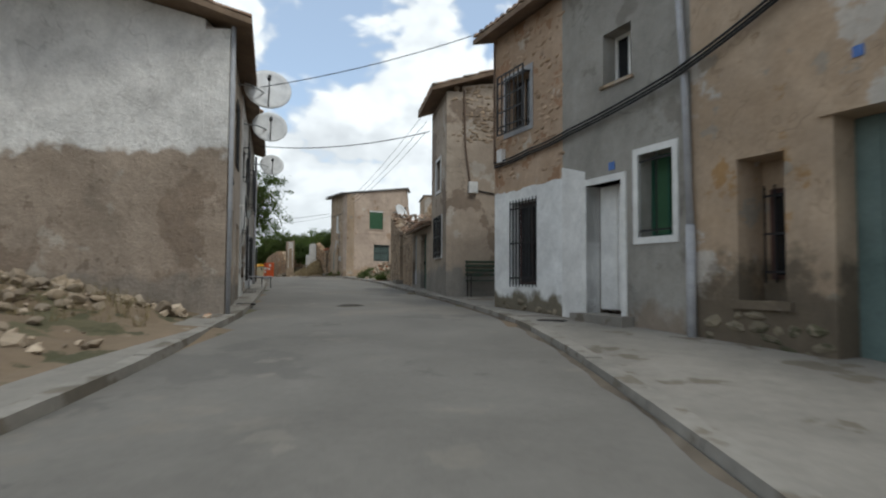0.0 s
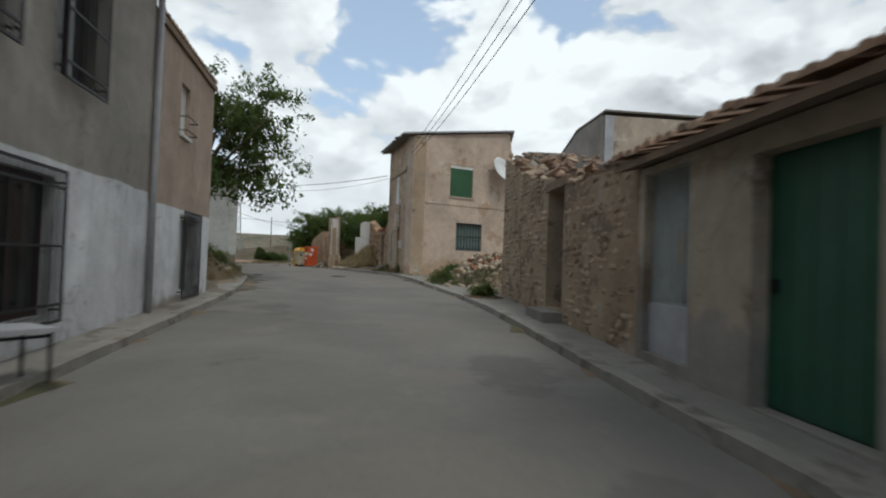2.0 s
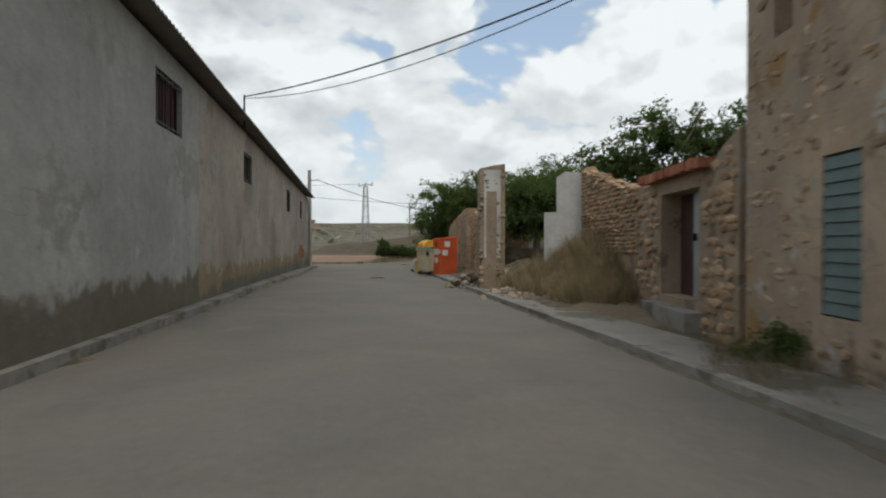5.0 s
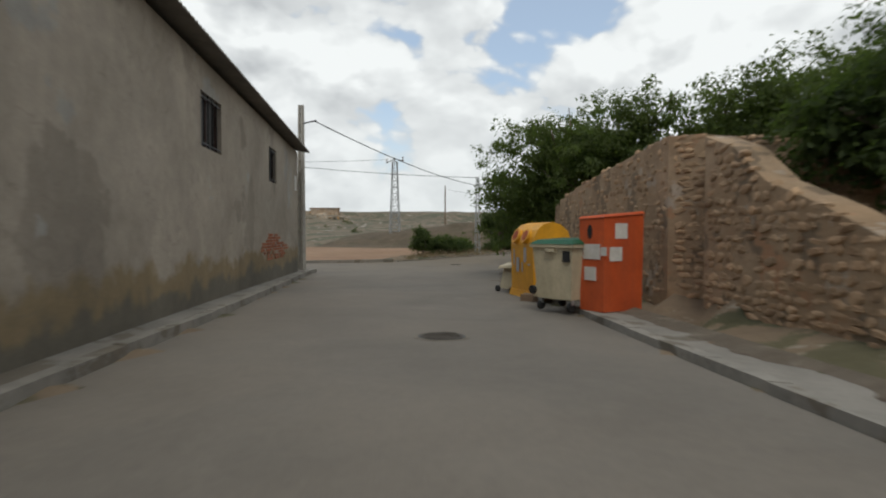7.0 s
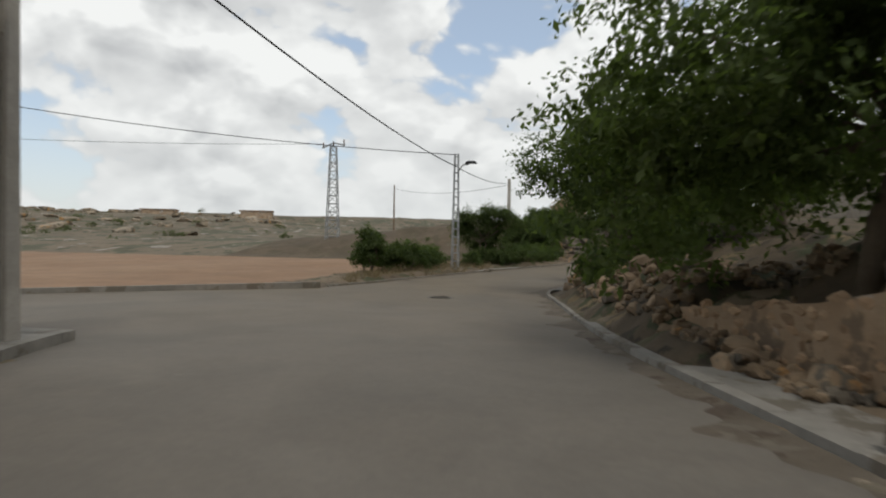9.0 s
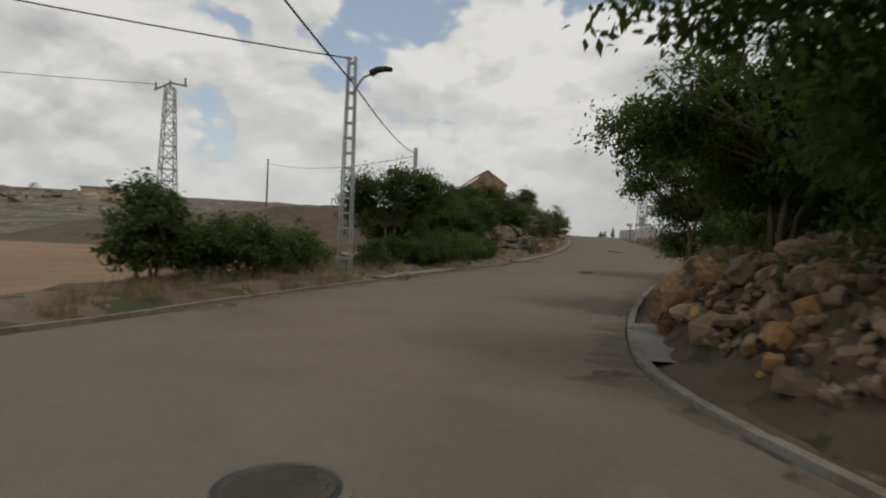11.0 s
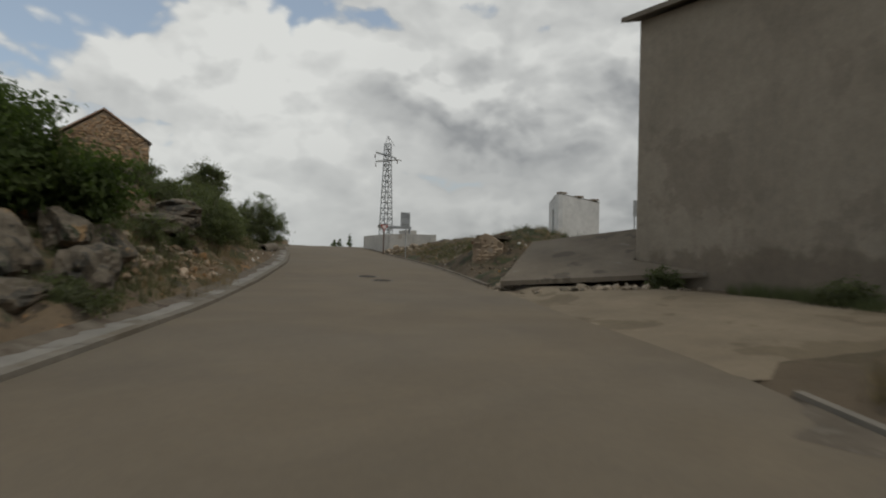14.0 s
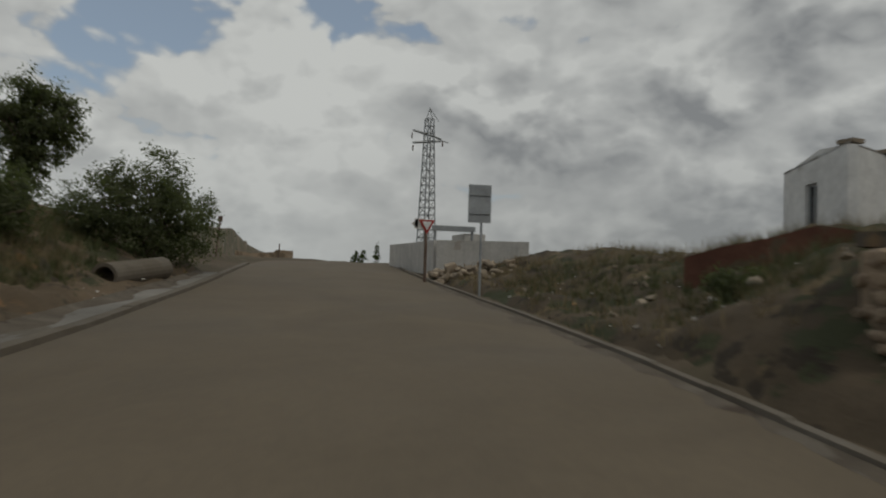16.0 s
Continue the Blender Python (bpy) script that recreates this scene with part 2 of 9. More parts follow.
peel_mat = surf("peeling_whitewash", (0.68, 0.66, 0.62), (0.78, 0.76, 0.72), 0.6, 0.95, 0.5, 18, patches=[((0.34, 0.27, 0.21), 0.55, 0.55, 1), ((0.45, 0.41, 0.36), 0.9, 0.57, 6), ((0.30, 0.28, 0.25), 2.0, 0.64, 9)], streak=0.22, crack=0.4, mottle=0.5)
grey_band_mat = surf("grey_render_white_base", (0.30, 0.275, 0.24), (0.36, 0.33, 0.29), 0.5, 0.95, 0.4, 22, patches=[((0.40, 0.37, 0.33), 0.7, 0.6, 2)], zones=[((0.74, 0.74, 0.745), 2.95, 0.05, False), ((0.42, 0.38, 0.33), 0.85, 0.35, False)], streak=0.15, crack=0.4, mottle=0.5)
brown_band_mat = surf("brown_render_white_base", (0.37, 0.285, 0.22), (0.42, 0.33, 0.26), 0.5, 0.95, 0.4, 22, zones=[((0.74, 0.74, 0.75), 2.82, 0.04, False), ((0.44, 0.39, 0.34), 1.1, 0.35, False)], streak=0.12, crack=0.4, mottle=0.5)
brick_lime_mat = surf("worn_masonry_whitewash", (0.40, 0.28, 0.185), (0.47, 0.35, 0.25), 0.9, 0.95, 1.0, 9, patches=[((0.33, 0.2, 0.12), 1.5, 0.55, 2), ((0.52, 0.44, 0.35), 1.2, 0.6, 5)], zones=[((0.80, 0.80, 0.78), 3.3, 0.18, False), ((0.19, 0.165, 0.12), 0.95, 0.45, False)])
grey_mat = surf("grey_cement_render", (0.285, 0.27, 0.24), (0.335, 0.315, 0.28), 0.4, 0.95, 0.35, 26, patches=[((0.24, 0.22, 0.19), 0.5, 0.58, 2)], zones=[((0.25, 0.205, 0.16), 0.75, 0.5, False)], streak=0.1, crack=0.4, mottle=0.5)
ochre_mat = surf("ochre_old_plaster", (0.39, 0.285, 0.19), (0.46, 0.355, 0.255), 0.5, 0.95, 0.6, 14, patches=[((0.36, 0.22, 0.10), 0.55, 0.60, 2), ((0.50, 0.45, 0.39), 0.6, 0.58, 5), ((0.27, 0.19, 0.12), 0.8, 0.60, 8), ((0.34, 0.29, 0.23), 1.7, 0.60, 11)], zones=[((0.15, 0.12, 0.085), 1.3, 0.9, False)], crack=0.4, mottle=0.5)
tan_mat = surf("tan_plaster", (0.40, 0.325, 0.255), (0.47, 0.39, 0.305), 0.4, 0.95, 0.5, 18, patches=[((0.265, 0.205, 0.155), 0.5, 0.545, 3), ((0.50, 0.44, 0.37), 0.7, 0.60, 7)], zones=[((0.31, 0.285, 0.25), 1.6, 0.6, False)], streak=0.1, crack=0.4, mottle=0.5)
rubble_mat = surf("rubble_mortar", (0.30, 0.22, 0.148), (0.38, 0.29, 0.20), 0.9, 0.97, 1.0, 8, patches=[((0.20, 0.15, 0.10), 1.2, 0.55, 2), ((0.38, 0.32, 0.25), 1.6, 0.6, 5)])
pink_mat = surf("pinkish_plaster", (0.50, 0.39, 0.305), (0.56, 0.445, 0.355), 0.5, 0.95, 0.6, 14, patches=[((0.42, 0.30, 0.21), 0.7, 0.58, 2), ((0.55, 0.48, 0.40), 0.6, 0.62, 4)], zones=[((0.48, 0.35, 0.24), 1.9, 0.8, False)], crack=0.5, mottle=0.5)
cement_mat = surf("barn_cement", (0.40, 0.395, 0.36), (0.47, 0.465, 0.43), 0.25, 0.95, 0.35, 22, patches=[((0.35, 0.34, 0.305), 0.5, 0.58, 3), ((0.50, 0.49, 0.46), 0.8, 0.62, 6)], zones=[((0.20, 0.175, 0.13), 1.95, 0.5, False)], streak=0.05, crack=0.3, mottle=0.35)
barn_tan_mat = surf("barn_tan_render", (0.41, 0.355, 0.285), (0.47, 0.41, 0.335), 0.25, 0.95, 0.3, 22, patches=[((0.34, 0.295, 0.24), 0.4, 0.56, 3), ((0.42, 0.40, 0.36), 0.6, 0.60, 7)], zones=[((0.33, 0.255, 0.15), 2.0, 0.55, False), ((0.20, 0.18, 0.14), 1.6, 0.45, False)], streak=0.06, crack=0.3, mottle=0.4)
bighouse_mat = surf("taupe_render", (0.295, 0.252, 0.195), (0.33, 0.285, 0.224), 0.25, 0.95, 0.25, 24, patches=[((0.265, 0.225, 0.175), 0.3, 0.56, 3)], zones=[((0.23, 0.19, 0.145), 2.7, 0.7, False)], streak=0.06, crack=0, mottle=0.3)
dark_render_mat = surf("dark_grey_render", (0.24, 0.215, 0.19), (0.29, 0.26, 0.23), 0.4, 0.95, 0.3, 18, streak=0.2, crack=0.4, mottle=0.5)
white_mat = surf("white_paint", (0.72, 0.71, 0.68), (0.79, 0.78, 0.75), 0.7, 0.85, 0.2, 25, patches=[((0.6, 0.57, 0.52), 0.9, 0.66, 2)])
tank_mat = surf("limewashed_wall", (0.55, 0.52, 0.47), (0.63, 0.60, 0.55), 0.5, 0.92, 0.4, 14, patches=[((0.45, 0.40, 0.34), 0.7, 0.6, 2)], streak=0.15)
stone_mat = surf("field_stone", (0.29, 0.212, 0.142), (0.42, 0.325, 0.23), 1.5, 0.95, 0.7, 12, per_object=0.55)
stone_joined_mat = surf("field_stones", (0.29, 0.212, 0.142), (0.42, 0.325, 0.23), 1.5, 0.95, 0.7, 12, island=0.55)
plaster_stone_mat = surf("plaster_smeared_stone", (0.34, 0.25, 0.17), (0.45, 0.345, 0.25), 1.4, 0.95, 0.7, 12, per_object=0.5)
warm_stone_mat = surf("warm_wall_stone", (0.37, 0.235, 0.135), (0.47, 0.33, 0.205), 1.6, 0.95, 0.7, 12, per_object=0.6)
warm_joined_mat = surf("warm_wall_stones", (0.37, 0.235, 0.135), (0.47, 0.33, 0.205), 1.6, 0.95, 0.7, 12, island=0.6)
warm_rubble_mat = surf("warm_rubble_mortar", (0.33, 0.222, 0.132), (0.41, 0.295, 0.19), 0.9, 0.97, 1.0, 8, patches=[((0.22, 0.16, 0.105), 1.2, 0.55, 2), ((0.42, 0.34, 0.26), 1.6, 0.6, 5), ((0.40, 0.23, 0.13), 0.9, 0.6, 8)])
pale_stone_mat = surf("pale_rubble", (0.31, 0.24, 0.165), (0.42, 0.345, 0.26), 1.8, 0.95, 0.7, 12, island=0.9, patches=[((0.33, 0.165, 0.095), 1.4, 0.64, 3)])
mossy_mat = surf("mossy_stone", (0.17, 0.145, 0.10), (0.25, 0.21, 0.15), 1.6, 0.95, 1.0, 9, island=0.5, patches=[((0.09, 0.085, 0.05), 1.4, 0.52, 2), ((0.32, 0.27, 0.20), 2.2, 0.62, 5)])
rock_mat = surf("lichen_rock", (0.24, 0.195, 0.14), (0.33, 0.27, 0.20), 1.0, 0.95, 1.0, 7, patches=[((0.13, 0.11, 0.08), 0.9, 0.52, 2), ((0.37, 0.215, 0.09), 0.8, 0.59, 5)], island=0.7)
tile_mat = surf("clay_tile", (0.33, 0.20, 0.13), (0.42, 0.29, 0.20), 1.2, 0.92, 0.4, 14, per_object=0.5, patches=[((0.22, 0.17, 0.125), 1.0, 0.54, 2)])
tiles_mat = surf("clay_tiles", (0.31, 0.20, 0.135), (0.40, 0.285, 0.20), 1.2, 0.92, 0.4, 14, island=0.5, patches=[((0.2, 0.165, 0.13), 1.0, 0.54, 2)])
redbrick_mat = surf("red_brick", (0.36, 0.125, 0.065), (0.44, 0.18, 0.095), 2.0, 0.92, 0.4, 18, per_object=0.4)
sheet_mat = surf("fibre_cement_sheet", (0.20, 0.185, 0.165), (0.26, 0.24, 0.21), 0.7, 0.9, 0.3, 20)
green_mat = surf("green_paint", (0.016, 0.075, 0.045), (0.022, 0.095, 0.055), 0.8, 0.55, 0.1, 20, spec=0.4)
shutter_mat = surf("green_shutter", (0.035, 0.10, 0.045), (0.05, 0.125, 0.06), 0.8, 0.6, 0.1, 20)
teal_mat = surf("weathered_teal_paint", (0.12, 0.17, 0.155), (0.16, 0.21, 0.19), 0.9, 0.65, 0.15, 20)
tin_mat = surf("weathered_tin", (0.30, 0.33, 0.33), (0.38, 0.40, 0.39), 0.8, 0.5, 0.15, 16, metal=0.3, patches=[((0.42, 0.39, 0.33), 0.8, 0.6, 2)])
iron_mat = surf("dark_iron", (0.022, 0.022, 0.024), (0.035, 0.034, 0.034), 2.0, 0.55, 0.1, 30, metal=0.4, spec=0.4)
zinc_mat = surf("galvanised_steel", (0.36, 0.37, 0.37), (0.44, 0.45, 0.45), 1.2, 0.5, 0.1, 18, metal=0.5)
rust_mat = surf("rusty_steel", (0.15, 0.10, 0.075), (0.21, 0.15, 0.11), 1.5, 0.8, 0.2, 20, metal=0.2)
pipe_mat = surf("grey_downpipe", (0.36, 0.36, 0.37), (0.42, 0.42, 0.43), 0.8, 0.6, 0.05, 20)
dish_mat = surf("dish_enamel", (0.70, 0.70, 0.69), (0.76, 0.76, 0.75), 0.8, 0.5, 0.03, 20)
wood_mat = surf("old_wood", (0.17, 0.115, 0.075), (0.24, 0.17, 0.115), 1.5, 0.85, 0.4, 18)
dark_wood_mat = surf("dark_stained_wood", (0.06, 0.03, 0.025), (0.09, 0.045, 0.035), 1.5, 0.7, 0.2, 18)
yellow_mat = surf("yellow_plastic", (0.72, 0.33, 0.012), (0.78, 0.38, 0.02), 0.9, 0.5, 0.05, 15, spec=0.4, streak=0.12)
orange_mat = surf("orange_red_paint", (0.55, 0.085, 0.02), (0.62, 0.11, 0.028), 0.8, 0.6, 0.06, 15, spec=0.4, streak=0.15)
cream_mat = surf("cream_plastic", (0.50, 0.43, 0.29), (0.56, 0.48, 0.33), 0.8, 0.6, 0.05, 15, streak=0.15)
lid_mat = surf("green_plastic", (0.012, 0.085, 0.042), (0.02, 0.11, 0.055), 0.8, 0.5, 0.05, 15)
rubber_mat = surf("black_rubber", (0.02, 0.02, 0.02), (0.03, 0.03, 0.03), 1.0, 0.8, 0.1, 20)
paper_mat = surf("paper_notice", (0.66, 0.62, 0.56), (0.72, 0.68, 0.62), 2.0, 0.8, 0.03, 20)
bark_mat = surf("bark", (0.13, 0.10, 0.07), (0.19, 0.15, 0.105), 1.5, 0.95, 0.8, 14)
straw_mat = surf("pale_straw", (0.36, 0.275, 0.155), (0.26, 0.20, 0.105), 1.0, 0.9, 0.0, 14, island=0.6)
weed_mat = surf("dry_grass", (0.27, 0.205, 0.11), (0.20, 0.165, 0.085), 1.0, 0.9, 0.0, 14, island=0.5)
green_weed_mat = surf("green_weeds", (0.075, 0.095, 0.035), (0.115, 0.125, 0.05), 1.0, 0.85, 0.0, 14, island=0.6)
wire_mat = surf("black_cable", (0.02, 0.02, 0.02), (0.03, 0.03, 0.03), 1.0, 0.7, 0.0, 20)
cover_mat = surf("cast_iron_cover", (0.072, 0.06, 0.047), (0.105, 0.09, 0.072), 2.0, 0.75, 0.3, 30, metal=0.3)
pole_mat = surf("concrete_pole", (0.42, 0.39, 0.34), (0.48, 0.45, 0.40), 1.0, 0.9, 0.2, 24)


def leaf_material(name, c1, c2):
    m = surf(name, c1, c2, 0.7, 0.7, 0.0, 3, island=0.8, spec=0.15)
    t = m.node_tree
    p = t.nodes["Principled BSDF"]
    tr = t.nodes.new("ShaderNodeBsdfTranslucent")
    tr.inputs[0].default_value = (c2[0] * 1.6, c2[1] * 1.9, c2[2] * 1.0, 1)
    mx = t.nodes.new("ShaderNodeMixShader")
    mx.inputs[0].default_value = 0.4
    t.links.new(p.outputs[0], mx.inputs[1])
    t.links.new(tr.outputs[0], mx.inputs[2])
    t.links.new(mx.outputs[0], t.nodes["Material Output"].inputs[0])
    return m


leaf_mat = leaf_material("broad_leaves", (0.042, 0.060, 0.022), (0.078, 0.100, 0.036))
leaf_light_mat = leaf_material("sunlit_leaves", (0.055, 0.077, 0.025), (0.097, 0.118, 0.042))
leaf_grey_mat = leaf_material("grey_green_leaves", (0.075, 0.086, 0.045), (0.115, 0.12, 0.07))


def glass_material():
    m = bpy.data.materials.new("window_glass")
    m.use_nodes = True
    p = m.node_tree.nodes["Principled BSDF"]
    p.inputs["Base Color"].default_value = (0.012, 0.013, 0.015, 1)
    p.inputs["Roughness"].default_value = 0.12
    p.inputs["Specular IOR Level"].default_value = 0.5
    return m


glass_mat = glass_material()


# ---- building helpers ----
ORIGIN = {}


class M:
    """A mesh in the making, in world coordinates."""

    def __init__(self):
        self.v, self.f = [], []

    def add(self, verts, faces):
        n = len(self.v)
        self.v += [tuple(p) for p in verts]
        self.f += [tuple(i + n for i in q) for q in faces]
        return self

    def hexa(self, lo, hi):
        """Four points below and the four above them."""
        return self.add([*lo, *hi], [(3, 2, 1, 0), (4, 5, 6, 7), (0, 1, 5, 4), (1, 2, 6, 5), (2, 3, 7, 6), (3, 0, 4, 7)])

    def box(self, x0, y0, z0, x1, y1, z1):
        return self.hexa([(x0, y0, z0), (x1, y0, z0), (x1, y1, z0), (x0, y1, z0)], [(x0, y0, z1), (x1, y0, z1), (x1, y1, z1), (x0, y1, z1)])

    def prism(self, pts, z0, z1):
        n = len(pts)
        self.add([(x, y, z0) for x, y in pts] + [(x, y, z1) for x, y in pts],
                 [tuple(range(n))[::-1], tuple(range(n, 2 * n))] + [(i, (i + 1) % n, n + (i + 1) % n, n + i) for i in range(n)])
        return self

    def tube(self, path, r, n=6, r1=None):
        path = [Vector(p) for p in path]
        r1 = r if r1 is None else r1
        rings, k = [], len(path)
        for i, p in enumerate(path):
            d = (path[min(i + 1, k - 1)] - path[max(i - 1, 0)]).normalized()
            a = d.cross(Vector((0, 0, 1)) if abs(d.z) < 0.9 else Vector((1, 0, 0))).normalized()
            b = d.cross(a)
            rad = r + (r1 - r) * i / max(k - 1, 1)
            rings.append([p + (a * math.cos(2 * math.pi * j / n) + b * math.sin(2 * math.pi * j / n)) * rad for j in range(n)])
        faces = [(i * n + j, i * n + (j + 1) % n, (i + 1) * n + (j + 1) % n, (i + 1) * n + j) for i in range(k - 1) for j in range(n)]
        faces += [tuple(range(n)), tuple((k - 1) * n + j for j in range(n))[::-1]]
        return self.add([p for ring in rings for p in ring], faces)

    def disc(self, x, y, z0, z1, r, n=24):
        return self.prism([(x + r * math.cos(2 * math.pi * i / n), y + r * math.sin(2 * math.pi * i / n)) for i in range(n)], z0, z1)

    def out(self, name, mat, parent=None, label="", smooth=False, category="", group="", kind="", base=None):
        o = ORIGIN[parent] if parent is not None else Vector(base) if base else Vector((0, 0, 0))
        me = bpy.data.meshes.new(name)
        me.from_pydata([(x - o.x, y - o.y, z - o.z) for x, y, z in self.v], [], self.f)
        me.materials.append(mat)
        if smooth:
            me.polygons.foreach_set("use_smooth", [True] * len(me.polygons))
        bm = bmesh.new()
        bm.from_mesh(me)
        bmesh.ops.recalc_face_normals(bm, faces=bm.faces)
        bm.to_mesh(me)
        bm.free()
        ob = new(name, me)
        if parent is not None:
            ob.parent = parent
        else:
            ob.location = o
        ORIGIN[ob] = o
        return tagged(ob, label, category, group, kind)


def thing(name, at, label, category, group="", kind=""):
    ob = new(name)
    ob.location = at
    ORIGIN[ob] = Vector(at)
    ob.empty_display_size = 0.2
    return tagged(ob, label, category, group, kind)


class Face:
    """A vertical face over the plan line a to b; out: the side (+1 right of the way, -1 left) that looks outward."""

    def __init__(self, a, b, side):
        self.a, self.b = Vector(a), Vector(b)
        self.len = (self.b - self.a).length
        self.u = (self.b - self.a) / self.len
        self.n = Vector((self.u.y, -self.u.x)) * side

    def p(self, s, d, z):
        q = self.a + self.u * s + self.n * d
        return (q.x, q.y, z)

    def box(self, m, s0, s1, d0, d1, z0, z1):
        return m.hexa([self.p(s0, d0, z0), self.p(s1, d0, z0), self.p(s1, d1, z0), self.p(s0, d1, z0)],
                      [self.p(s0, d0, z1), self.p(s1, d0, z1), self.p(s1, d1, z1), self.p(s0, d1, z1)])

    def wall(self, m, s0, s1, z0, top, th=0.45, holes=()):
        """A wall with rectangular openings (s0, s1, z0, z1); top: a height or points (s, z)."""
        tp = top if isinstance(top, (list, tuple)) else [(s0, top), (s1, top)]
        ts, tz = [a for a, b in tp], [b for a, b in tp]
        ss = sorted({round(v, 4) for v in [s0, s1, *[t for t in ts if s0 < t < s1], *[h[0] for h in holes], *[h[1] for h in holes]] if s0 - 1e-6 <= v <= s1 + 1e-6})
        zz = sorted({round(v, 4) for v in [z0, *[h[2] for h in holes], *[h[3] for h in holes]] if v >= z0})
        rows = zz + [None]

        def height(k, s):
            return float(np.interp(s, ts, tz)) if rows[k] is None else rows[k]

        def solid(i, k):
            if i < 0 or k < 0 or i >= len(ss) - 1 or k >= len(rows) - 1:
                return False
            cs, cz = (ss[i] + ss[i + 1]) / 2, (height(k, ss[i]) + height(k + 1, ss[i])) / 2
            return not any(h[0] < cs < h[1] and h[2] < cz < h[3] for h in holes)

        for i in range(len(ss) - 1):
            for k in range(len(rows) - 1):
                if not solid(i, k):
                    continue
                a, b = ss[i], ss[i + 1]
                za0, za1, zb0, zb1 = height(k, a), height(k + 1, a), height(k, b), height(k + 1, b)
                f = [self.p(a, 0, za0), self.p(b, 0, zb0), self.p(b, 0, zb1), self.p(a, 0, za1)]
                r = [self.p(a, -th, za0), self.p(b, -th, zb0), self.p(b, -th, zb1), self.p(a, -th, za1)]
                m.add(f, [(0, 1, 2, 3)])
                m.add(r, [(3, 2, 1, 0)])
                for e, (di, dk) in (((0, 1), (0, -1)), ((1, 2), (1, 0)), ((2, 3), (0, 1)), ((3, 0), (-1, 0))):
                    if not solid(i + di, k + dk):
                        m.add([f[e[0]], f[e[1]], r[e[1]], r[e[0]]], [(0, 1, 2, 3)])
        return m


def window(parent, F, s0, s1, z0, z1, recess=0.18, frame=None, pane=None, bars=0, proud=-0.02, cross=2, sill=None, surround=None, label=""):
    """A window in an opening: frame, pane, an iron grille of single bars, sill and painted surround."""
    m = M()
    w = 0.06
    for a, b, c, d in ((s0, s0 + w, z0, z1), (s1 - w, s1, z0, z1), (s0 + w, s1 - w, z0, z0 + w), (s0 + w, s1 - w, z1 - w, z1), ((s0 + s1) / 2 - 0.025, (s0 + s1) / 2 + 0.025, z0 + w, z1 - w)):
        F.box(m, a, b, -recess - 0.05, -recess + 0.01, c, d)
    win = m.out("window", frame or wood_mat, parent, label)
    F.box(M(), s0 + w, s1 - w, -recess - 0.03, -recess - 0.015, z0 + w, z1 - w).out("pane", pane or glass_mat, win)
    if bars:
        step = (s1 - s0 + 0.06) / bars
        for i in range(bars + 1):
            s = s0 - 0.03 + step * i
            M().tube([F.p(s, proud, z0 - 0.05), F.p(s, proud, z1 + 0.05)], 0.015, 5).out("bar", iron_mat, win, "thin dark iron bar" if i == 0 else "")
        for i in range(cross):
            z = z0 + (z1 - z0) * (0.08 + 0.84 * i / max(cross - 1, 1))
            F.box(M(), s0 - 0.05, s1 + 0.05, proud - 0.008, proud + 0.012, z - 0.015, z + 0.015).out("rail", iron_mat, win)
        if proud > 0.05:
            for a, b, c, d in ((s0 - 0.065, s0 - 0.03, z0 - 0.08, z1 + 0.08), (s1 + 0.03, s1 + 0.065, z0 - 0.08, z1 + 0.08), (s0 - 0.03, s1 + 0.03, z0 - 0.08, z0 - 0.05), (s0 - 0.03, s1 + 0.03, z1 + 0.05, z1 + 0.08)):
                F.box(M(), a, b, proud - 0.012, proud + 0.016, c, d).out("cage_frame", iron_mat, win)
            for s in (s0 - 0.02, s1 + 0.02):
                for z in (z0 + 0.06, z1 - 0.06):
                    F.box(M(), s - 0.012, s + 0.012, -0.03, proud, z - 0.012, z + 0.012).out("bracket", iron_mat, win)
    if sill:
        F.box(M(), s0 - 0.06, s1 + 0.06, -0.1, 0.05, z0 - 0.06, z0 - 0.002).out("sill", sill, win)
    if surround:
        m = M()
        g = 0.11
        for a, b, c, d in ((s0 - g, s0, z0 - g, z1 + g), (s1, s1 + g, z0 - g, z1 + g), (s0, s1, z1, z1 + g), (s0, s1, z0 - g, z0)):
            F.box(m, a, b, -0.05, 0.022, c, d)
        m.out("surround", surround, win, "painted surround")
    return win


def louvre(parent, F, s0, s1, z0, z1, mat, n=14, d=-0.06, label=""):
    """A closed shutter of slats."""
    m = M()
    F.box(m, s0, s1, d - 0.03, d - 0.01, z0, z1)
    sh = m.out("shutter", mat, parent, label)
    h = (z1 - z0) / n
    for i in range(n):
        z = z0 + h * i
        M().hexa([F.p(s0, d - 0.01, z), F.p(s1, d - 0.01, z), F.p(s1, d + 0.02, z), F.p(s0, d + 0.02, z)],
                 [F.p(s0, d - 0.01, z + h * 0.92), F.p(s1, d - 0.01, z + h * 0.92), F.p(s1, d, z + h * 0.92), F.p(s0, d, z + h * 0.92)]).out("slat", mat, sh)
    return sh


def door(parent, F, s0, s1, z0, z1, mat, boards=4, recess=0.25, label="", knob=True):
    d = F.box(M(), s0, s1, -recess - 0.05, -recess - 0.02, z0, z1).out("door", mat, parent, label)
    w = (s1 - s0) / boards
    for i in range(boards):
        F.box(M(), s0 + w * i + 0.006, s0 + w * (i + 1) - 0.006, -recess - 0.02, -recess, z0 + 0.02, z1 - 0.02).out("board", mat, d)
    if knob:
        F.box(M(), s1 - 0.14, s1 - 0.1, -recess, -recess + 0.05, z0 + 0.95, z0 + 1.07).out("handle", iron_mat, d)
    return d


